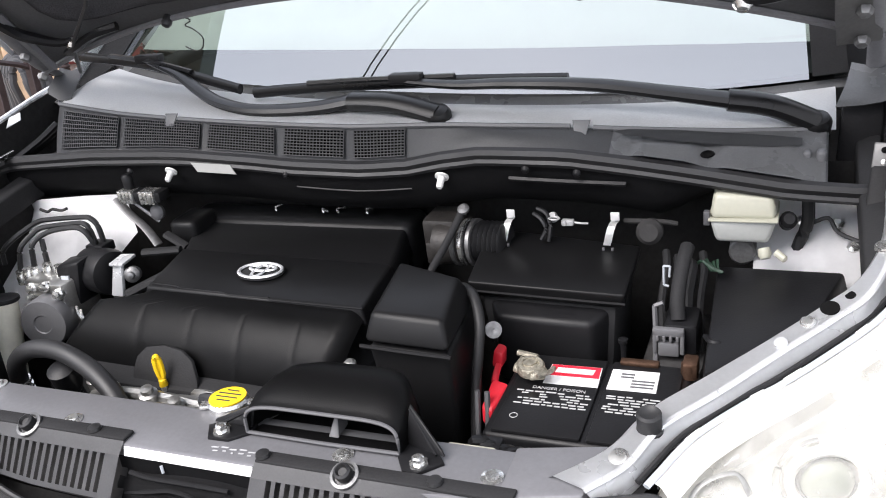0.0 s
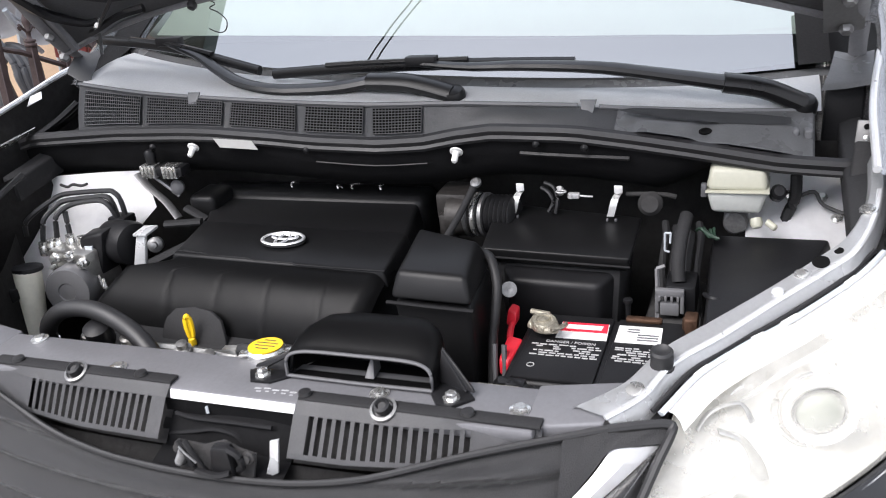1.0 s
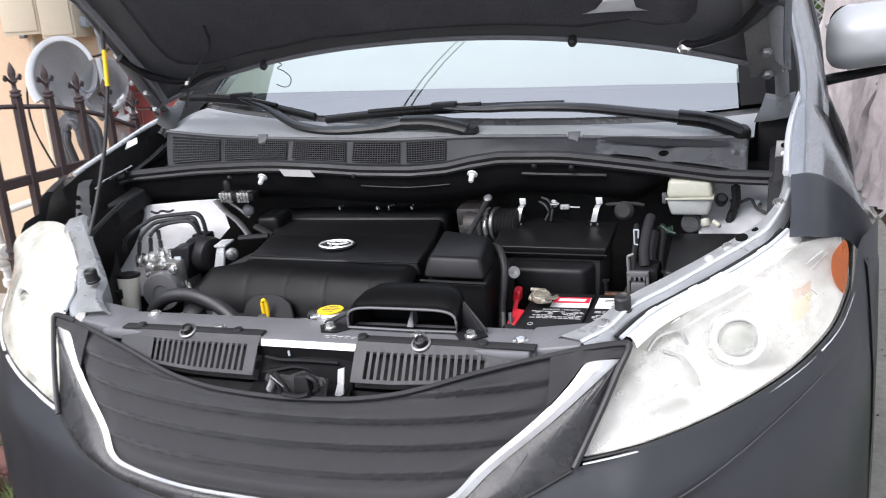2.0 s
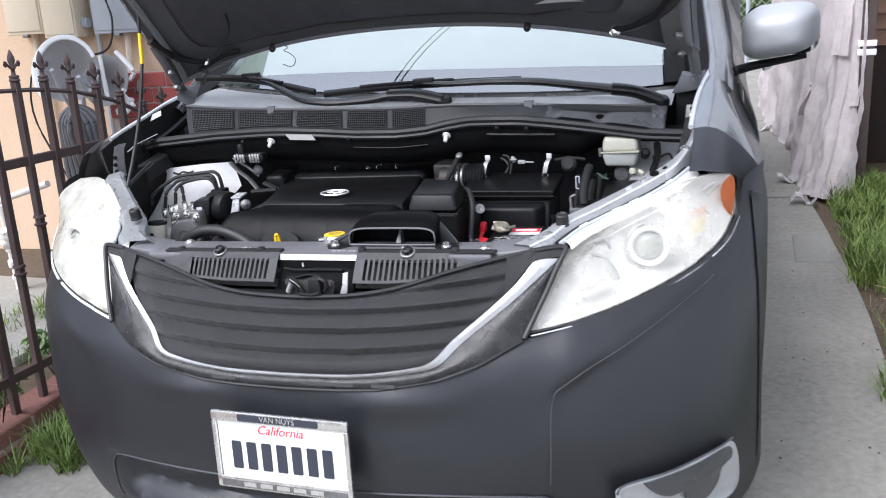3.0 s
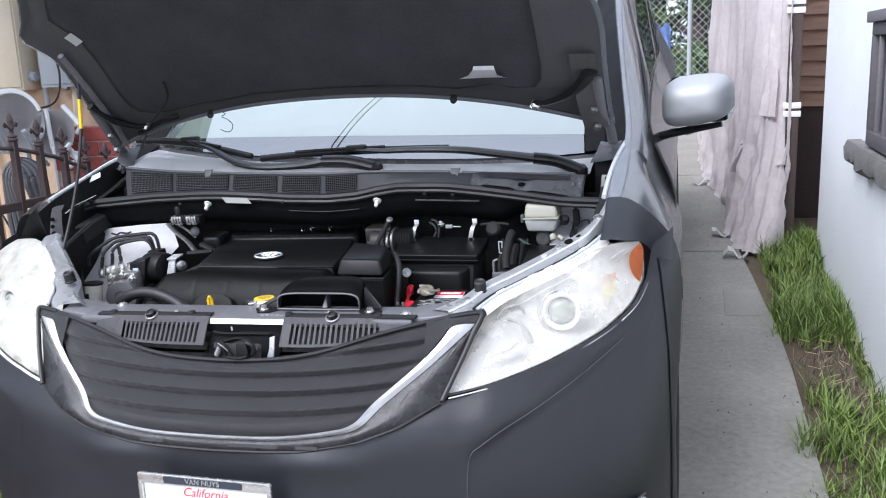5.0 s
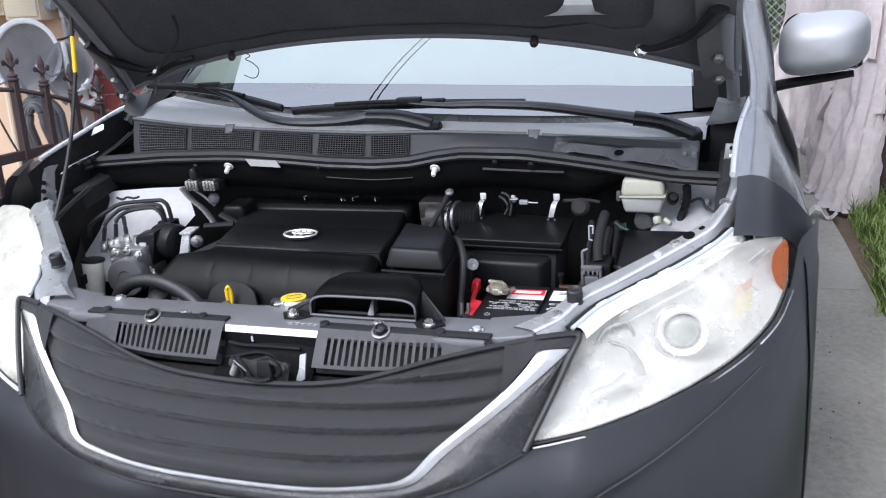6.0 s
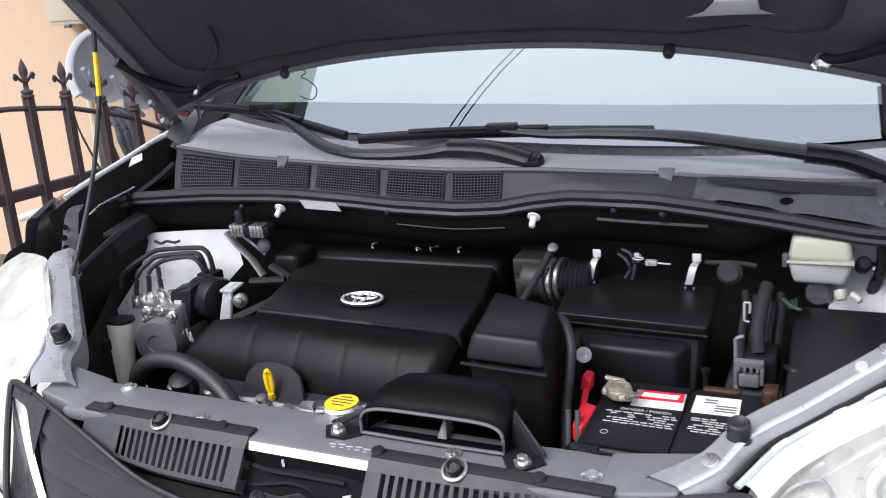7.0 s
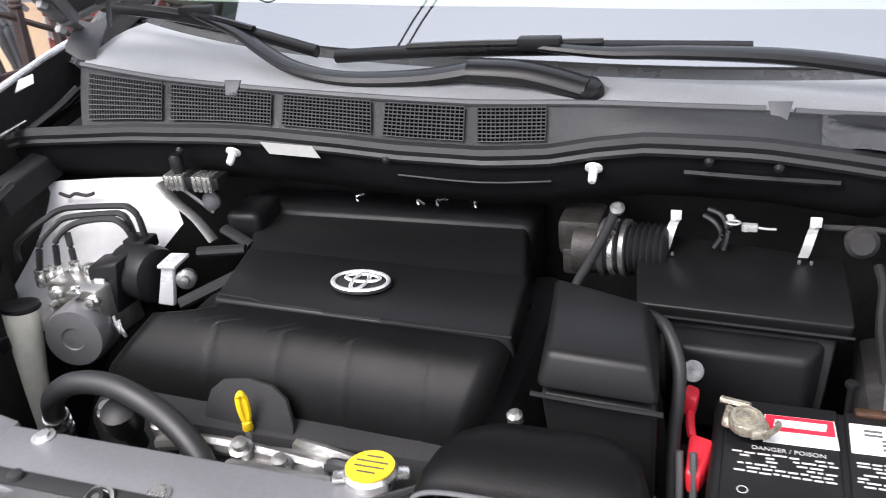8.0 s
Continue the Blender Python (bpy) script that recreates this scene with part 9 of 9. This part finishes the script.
hexa(bm, [(-8.0, HY - 0.5, 2.905), (EAVE_X, HY - 0.5, 2.905), (EAVE_X, HY + 7.4, 2.905), (-8.0, HY + 7.4, 2.905)], [(-5.2, HY + 2.6, 4.3), (-4.6, HY + 2.6, 4.3), (-4.6, HY + 4.0, 4.3), (-5.2, HY + 4.0, 4.3)], 0.01, 1)
part("roof", bm, ROOFMAT, yh)
# unseen post, added to carry the overhang
for x in (-2.75,):
    bm = B()
    box(bm, x, x + 0.10, -0.85, -0.75, -0.4, 2.75, 0.01)
    part("unseen_porch_post", bm, STUCCO, yh)
# brick base, each brick a piece
BY = W(-2.3, 2.74, 0).y
bx0, bx1 = -2.66, -2.11
bz0 = W(-2.3, 2.74, 0).z - 0.05
bz1 = W(-2.62, 2.8, 1.12).z
bm = B()
box(bm, bx0 + 0.006, bx1 - 0.006, BY + 0.008, HY, bz0 - 0.2, bz1 - 0.006, 0)
bb = part("brick_base", bm, MORTAR, yh)
bm = B()
box(bm, -0.098, 0.098, -0.02, 0.05, -0.039, 0.039, 0.004, 1)
me = bpy.data.meshes.new("brick")
bm.to_mesh(me)
bm.free()
me.materials.append(BRICKRED)
nrow = int((bz1 - bz0) / 0.087)
for r in range(nrow):
    for c in range(5):
        x = bx0 + 0.098 + 0.206 * c - (0.1 if r % 2 else 0)
        if x < bx0 + 0.05 or x > bx1:
            continue
        ob = new("brick", me)
        ob.parent = bb
        ob.matrix_local = Matrix.Translation((x, BY + 0.018 + random.uniform(-0.003, 0.003), bz1 - 0.042 - 0.087 * r)) @ pose(0, 0, 0, 0, random.uniform(-0.6, 0.6), random.uniform(-0.8, 0.8))
# meter boxes, pipes, cables
def meter(x0, x1, z0, z1, d, material, label, name):
    t = thing(name, Matrix(), label, "electrical box")
    bm = B()
    box(bm, x0, x1, HY - d, HY - 0.001, z0, z1, 0.006)
    part("case", bm, material, t)
    bm = B()
    box(bm, x0 + 0.012, x1 - 0.012, HY - d - 0.008, HY - d, z0 + 0.02, z1 - 0.02, 0.004)
    part("door", bm, material, t)
    bm = B()
    box(bm, (x0 + x1) / 2 - 0.02, (x0 + x1) / 2 + 0.02, HY - d - 0.006, HY - d + 0.02, z0 - 0.018, z0 + 0.001, 0.003)
    part("latch", bm, DARKALU, t)


zz = W(-3.0, 2.85, 1.375).z
meter(-3.45, -3.17, zz, zz + 0.52, 0.14, BOXCREAM, "cream painted metal meter box on the yellow wall", "meter_box")
meter(-3.155, -2.91, zz - 0.03, zz + 0.52, 0.15, BOXCREAM, "cream painted meter box with a round glass meter", "meter_box")
meter(-2.80, -2.47, zz - 0.02, zz + 0.50, 0.13, BOXGREY, "grey painted metal breaker box on the yellow wall", "breaker_box")
for nm, pts, r, mt, lb in (("conduit", [(-2.86, HY - 0.04, zz + 0.6), (-2.86, HY - 0.04, zz + 0.02), (-2.84, HY - 0.05, zz - 0.10), (-2.84, HY - 0.05, 0.2)], 0.016, BOXGREY, "grey metal conduit down the yellow wall"),
                           ("conduit", [(-2.62, HY - 0.06, zz - 0.01), (-2.63, HY - 0.07, zz - 0.25), (-2.70, HY - 0.06, zz - 0.5), (-2.70, HY - 0.06, 0.2)], 0.02, BOXCREAM, "cream painted conduit below the breaker box"),
                           ("conduit", [(-3.32, HY - 0.05, zz), (-3.33, HY - 0.05, zz - 0.4), (-3.33, HY - 0.05, 0.1)], 0.02, BOXCREAM, "cream painted conduit below the meter box"),
                           ("cable", [(-2.74, HY - 0.16, zz + 0.5), (-2.66, HY - 0.17, zz + 0.2), (-2.62, HY - 0.18, zz + 0.05), (-2.66, HY - 0.2, zz - 0.1), (-2.8, HY - 0.25, zz - 0.14), (-3.1, HY - 0.3, zz - 0.16), (-3.2, HY - 0.3, zz - 0.45), (-3.05, HY - 0.3, zz - 0.8), (-2.9, HY - 0.3, zz - 1.05)], 0.006, RUBBER, "loose black cable looping down the wall")):
    bm = B()
    tube(bm, pts, r, 8, 5)
    tagged(link_mesh(nm, bm, mt), lb, nm)
bm = B()
lathe(bm, [(0.034, 0), (0.034, 0.05), (0.028, 0.055), (0.028, 0.07)], aim((-2.94, HY - 0.08, zz + 0.05), (1, 0, 0)), 14)
tagged(link_mesh("pipe_fitting", bm, BOXGREY), "grey pipe fitting beside the meter box", "pipe fitting")


def dish(c, r, tilt, label, arms=True):
    t = thing("satellite_dish", Matrix.Translation(c) @ tilt, label, "satellite dish")
    bm = B()
    rows = []
    for q in (0.0, 0.25, 0.5, 0.75, 0.93, 1.0):
        rows.append([(r * q * math.cos(2 * math.pi * k / 32) * 0.9 + 0.0001, r * q * math.sin(2 * math.pi * k / 32) * (1.0 if k < 17 else 0.85), 0.13 * (q * q) - (0.012 if q == 1 else 0)) for k in range(33)])
    sheet(bm, rows, 0.006)
    part("reflector", bm, DISHGREY, t)
    bm = B()
    tube(bm, [(r * 0.93 * math.cos(a) * 0.9, r * 0.97 * math.sin(a), 0.125) for a in [math.pi * (0.12 + 1.1 * k / 20) for k in range(21)]], 0.024, 8, 1, flat=0.6, radii=(0.45, 1))
    if arms:
        part("folded_rim", bm, PAPER, t, "pale folded rim")
    else:
        bm.free()
    bm = B()
    tube(bm, [(0, -r, 0.08), (0, -r * 0.7, 0.22), (0, -r * 0.2, 0.36)], 0.012, 8, 3)
    tube(bm, [(-r * 0.5, r * 0.1, 0.05), (-r * 0.2, -0.05, 0.2), (0, -r * 0.2, 0.36)], 0.007, 6, 3)
    part("feed_arm", bm, BOXGREY, t)
    bm = B()
    tube(bm, [(0, 0, -0.01), (0, 0.0, -0.10), (0, -r * 0.9, -0.14), (0, -r * 1.6, -0.14)], 0.018, 8, 3)
    part("mast", bm, BOXGREY, t)


dz = W(-2.8, 2.6, 1.12).z
dish((-2.80, HY - 0.36, dz + 0.02), 0.20, pose(0, 0, 0, 75, 0, 25), "grey satellite dish leaning on the yellow wall with cables")
dish((-2.56, HY - 0.30, dz - 0.06), 0.16, pose(0, 0, 0, 70, 10, 5), "small grey satellite dish beside a larger one", False)
bm = B()
rngd = np.random.RandomState(8)
for k in range(7):
    p = Vector((-2.46 + 0.03 * rngd.randn(), BY - 0.10, dz - 0.12 + 0.05 * rngd.randn()))
    tube(bm, [p, p + Vector((0.05 * rngd.randn(), -0.02, 0.05 * rngd.randn())), p + Vector((0.06 * rngd.randn(), 0.0, 0.08 * rngd.randn()))], 0.014, 6, 4)
tagged(link_mesh("knotted_rag", bm, PAPER), "knotted white rag tied on a fence bar", "rag")
# coil of hose
hs = B()
for k in range(4):
    w, x = 0.135 - 0.03 * k, -2.72 + 0.008 * k
    arc = [(x - w * math.cos(math.pi * q / 10), BY - 0.20 - 0.02 * k, dz - 0.26 - 0.012 * k + 0.11 * math.sin(math.pi * q / 10)) for q in range(11)]
    tube(hs, [(x - w + 0.01, BY - 0.19, dz - 0.75)] + [(x - w - 0.004, BY - 0.20, dz - 0.5)] + arc + [(x + w + 0.008, BY - 0.20, dz - 0.5), (x + w - 0.03, BY - 0.18, dz - 0.75)], 0.019, 8, 2)
tagged(link_mesh("garden_hose", hs, GREYPL), "coil of black garden hose hung by the brick base", "hose")

# garden: pale paving, water pipe, plants
bm = B()
c = W(-2.75, 1.7, 0)
box(bm, -4.2, -2.25, 1.35, 2.45, c.z - 0.1, c.z + 0.012, 0.01)
tagged(link_mesh("garden_paving", bm, mat("pale_paving", (0.34, 0.325, 0.29), 0.85, var=0.35, big=3, fine=40, bump=0.1)), "pale concrete paving in the front garden", "paving", kind="structure")
pipe = thing("water_pipe", Matrix(), "white painted water pipe with a valve standing before the wall", "pipe")
bm = B()
tube(bm, [W(-3.14, 2.26, 0.498), W(-2.93, 2.26, 0.552), W(-2.70, 2.26, 0.608)], 0.019, 10, 3)
part("cross_pipe", bm, STONEWHITE, pipe)
RX, RY = -3.045, 2.24
foot_p = W(RX - 0.03, RY, -0.03)
top_p = W(RX, RY, 0.50)
up = (top_p - foot_p).normalized()
bm = B()
lathe(bm, [(0.021, 0.0), (0.021, 0.08), (0.030, 0.085), (0.030, 0.105), (0.022, 0.11), (0.022, 0.155), (0.034, 0.16), (0.036, 0.18), (0.034, 0.20), (0.024, 0.205), (0.024, 0.25), (0.032, 0.255), (0.032, 0.275), (0.022, 0.28), (0.022, 0.525), (0.001, 0.526)], aim(foot_p, up), 16)
part("riser", bm, STONEWHITE, pipe)
bm = B()
c = foot_p + up * 0.355
lathe(bm, [(0.020, -0.06), (0.036, -0.052), (0.047, -0.02), (0.047, 0.02), (0.036, 0.045), (0.034, 0.065), (0.020, 0.068), (0.001, 0.068)], aim(c, (0.85, -0.35, 0.15)), 18)
lathe(bm, [(0.020, -0.055), (0.032, -0.045), (0.034, 0.0), (0.020, 0.02)], aim(c + Vector((-0.015, -0.02, -0.055)), (-0.5, -0.8, -0.3)), 16)
part("valve_body", bm, STONEWHITE, pipe)
bm = B()
tube(bm, [c + Vector((0.0, -0.055, 0.02)), c + Vector((0.02, -0.075, 0.03)), c + Vector((0.055, -0.075, 0.022))], 0.008, 8, 3)
part("valve_lever", bm, STONEWHITE, pipe)


def plant(x, y, r, seed, label):
    rng = np.random.RandomState(seed)
    q = W(x, y, 0)
    t = thing("shrub", Matrix.Translation(q), label, "shrub", group="garden plants behind the fence")
    bm = B()
    for k in range(6):
        a = k * 1.05
        tube(bm, [(0, 0, -0.03), (math.cos(a) * r * 0.4, math.sin(a) * r * 0.4, r * 0.7), (math.cos(a) * r * 0.8, math.sin(a) * r * 0.8, r * 1.1)], 0.006, 5, 3, radii=(1, 0.4))
    part("stems", bm, BARK, t)
    vs, fs = [], []
    for k in range(9):
        leaf_cloud(vs, fs, np.array((rng.normal() * r * 0.5, rng.normal() * r * 0.5, r * rng.uniform(0.4, 1.2))), r * 0.45, 45, 0.022, rng)
    me = bpy.data.meshes.new("leaves")
    me.from_pydata(vs, [], fs)
    me.materials.append(LEAF)
    o = new("leaves", me)
    o.parent = t


for k, (x, y, r) in enumerate(((-1.95, 0.85, 0.15), (-2.05, 0.55, 0.14), (-1.9, 1.25, 0.14), (-2.35, 1.15, 0.12), (-2.15, 0.25, 0.16), (-1.88, 1.7, 0.12))):
    plant(x, y, r, 30 + k, "low leafy garden plant behind the iron fence")

# ---- brick edging and iron fence ----
ed = thing("brick_edging", SLOPE, "row of weathered red bricks edging the drive", "edging", kind="structure")
bm = B()
box(bm, -1.705, -1.555, -2.0, 2.7, -0.1, 0.100, 0)
part("mortar_bed", bm, MORTAR, ed)
me2 = None
for lay, (z0, z1) in enumerate(((-0.06, 0.048), (0.056, 0.118))):
    bm = B()
    box(bm, -0.08, 0.08, -0.098, 0.098, z0, z1, 0.006, 1)
    mb = bpy.data.meshes.new("brick")
    bm.to_mesh(mb)
    bm.free()
    mb.materials.append(CURBRED)
    for k in range(23):
        ob = new("brick", mb)
        ob.parent = ed
        ob.matrix_local = Matrix.Translation((-1.63 + random.uniform(-0.004, 0.004), -1.9 + 0.205 * k + 0.1 * lay, random.uniform(-0.003, 0.002))) @ pose(0, 0, 0, random.uniform(-0.5, 0.5), 0, random.uniform(-1, 1))

fn = thing("iron_fence", Matrix(), "brown wrought-iron fence with fleur-de-lis finials", "fence")
FX = W(-1.612, 1.0, 0).x


def arch_z(y):
    return lerp_table(y, [-2, 0.2, 0.65, 0.90, 1.10, 1.30, 1.50, 1.72, 2.0, 2.7], [1.20, 1.255, 1.268, 1.266, 1.255, 1.228, 1.175, 1.085, 1.02, 1.0])


def finial_mesh():
    bm = B()
    lathe(bm, [(0.013, 0), (0.019, 0.002), (0.019, 0.010), (0.014, 0.013), (0.018, 0.016), (0.018, 0.022), (0.008, 0.026), (0.007, 0.045), (0.012, 0.048), (0.012, 0.053), (0.008, 0.058), (0.013, 0.075), (0.012, 0.088), (0.006, 0.105), (0.001, 0.115)], Matrix(), 10)
    for s in (1, -1):
        tube(bm, [(0, s * 0.006, 0.048), (0, s * 0.020, 0.060), (0, s * 0.031, 0.072), (0, s * 0.034, 0.062), (0, s * 0.028, 0.056)], 0.0045, 6, 3)
    me = bpy.data.meshes.new("finial")
    bm.to_mesh(me)
    bm.free()
    me.materials.append(IRON)
    me.polygons.foreach_set("use_smooth", [True] * len(me.polygons))
    return me


fin = finial_mesh()
bm = B()
lathe(bm, [(0.013, 0), (0.022, 0.004), (0.024, 0.010), (0.016, 0.014), (0.015, 0.030), (0.024, 0.034), (0.022, 0.042), (0.013, 0.046)], Matrix(), 12)
kn = bpy.data.meshes.new("knob")
bm.to_mesh(kn)
bm.free()
kn.materials.append(IRON)
post_ys = [1.012 + 0.1365 * (k - 10) for k in range(22)]
for i, y in enumerate(post_ys):
    g = W(-1.612, y, 0).z
    zt = arch_z(y) + 0.03
    bm = B()
    box(bm, FX - 0.013, FX + 0.013, y - 0.013, y + 0.013, g + 0.06, zt, 0.002, 1)
    pst = part("bar", bm, IRON, fn)
    f = new("finial", fin)
    f.parent = pst
    f.matrix_local = Matrix.Translation((FX, y, zt))
    f = new("knob", kn)
    f.parent = pst
    f.matrix_local = Matrix.Translation((FX, y, 0.755 if i % 2 == 0 else 0.60))
y0, y1 = post_ys[0], post_ys[-1]
for z, r in ((1.005, 0.017), (0.245, 0.017)):
    bm = B()
    box(bm, FX - 0.0105, FX + 0.0105, y0, y1, z - r, z + r, 0.002, 1)
    part("rail", bm, IRON, fn)
bm = B()
tube(bm, [(FX, y0 + (y1 - y0) * k / 40, arch_z(y0 + (y1 - y0) * k / 40)) for k in range(41)], 0.009, 6, 1)
part("arched_rail", bm, IRON, fn)


def scroll(y, z, s, r):
    """A C-scroll in the fence's plane."""
    pts = []
    for k in range(28):
        a = k / 27 * 2.1 * 2 * math.pi
        rr = r * (1 - 0.8 * k / 27)
        pts.append((FX, y + s * rr * math.cos(a), z + rr * math.sin(a)))
    tail = [(FX, y + s * r * 1.02, z - 0.05), (FX, y + s * r * 0.95, z - 0.14), (FX, y + s * r * 0.5, z - 0.24), (FX, y - s * r * 0.2, z - 0.32)]
    bm = B()
    tube(bm, tail[::-1] + pts, 0.0055, 6, 1)
    return bm


for i in range(0, 8):
    yc = (post_ys[i] + post_ys[i + 1]) / 2
    part("scroll", scroll(yc, 0.86, 1 if i % 2 else -1, 0.05), IRON, fn)
    part("scroll", scroll(yc, 0.40, 1 if i % 2 else -1, 0.045), IRON, fn)

# ---- overhead wires that the windshield mirrors ----
for x0, x1 in WIRES:
    bm = B()
    tube(bm, [(x0, -6, 6.4), ((x0 + x1) / 2, 9, 5.9), (x1, 24, 6.4)], 0.014, 6, 10)
    tagged(link_mesh("power_line", bm, RUBBER), "black overhead power line above the drive", "cable")
for x, y in ((-8.7, -6.0), (16.2, 24.0)):
    bm = B()
    tube(bm, [(x, y, -0.8), (x, y, 7.0)], 0.13, 12, 0)
    box(bm, x - 0.6, x + 0.6, y - 0.05, y + 0.05, 6.3, 6.42, 0.01)
    tagged(link_mesh("utility_pole", bm, BARK), "wooden utility pole carrying the overhead wires", "pole")
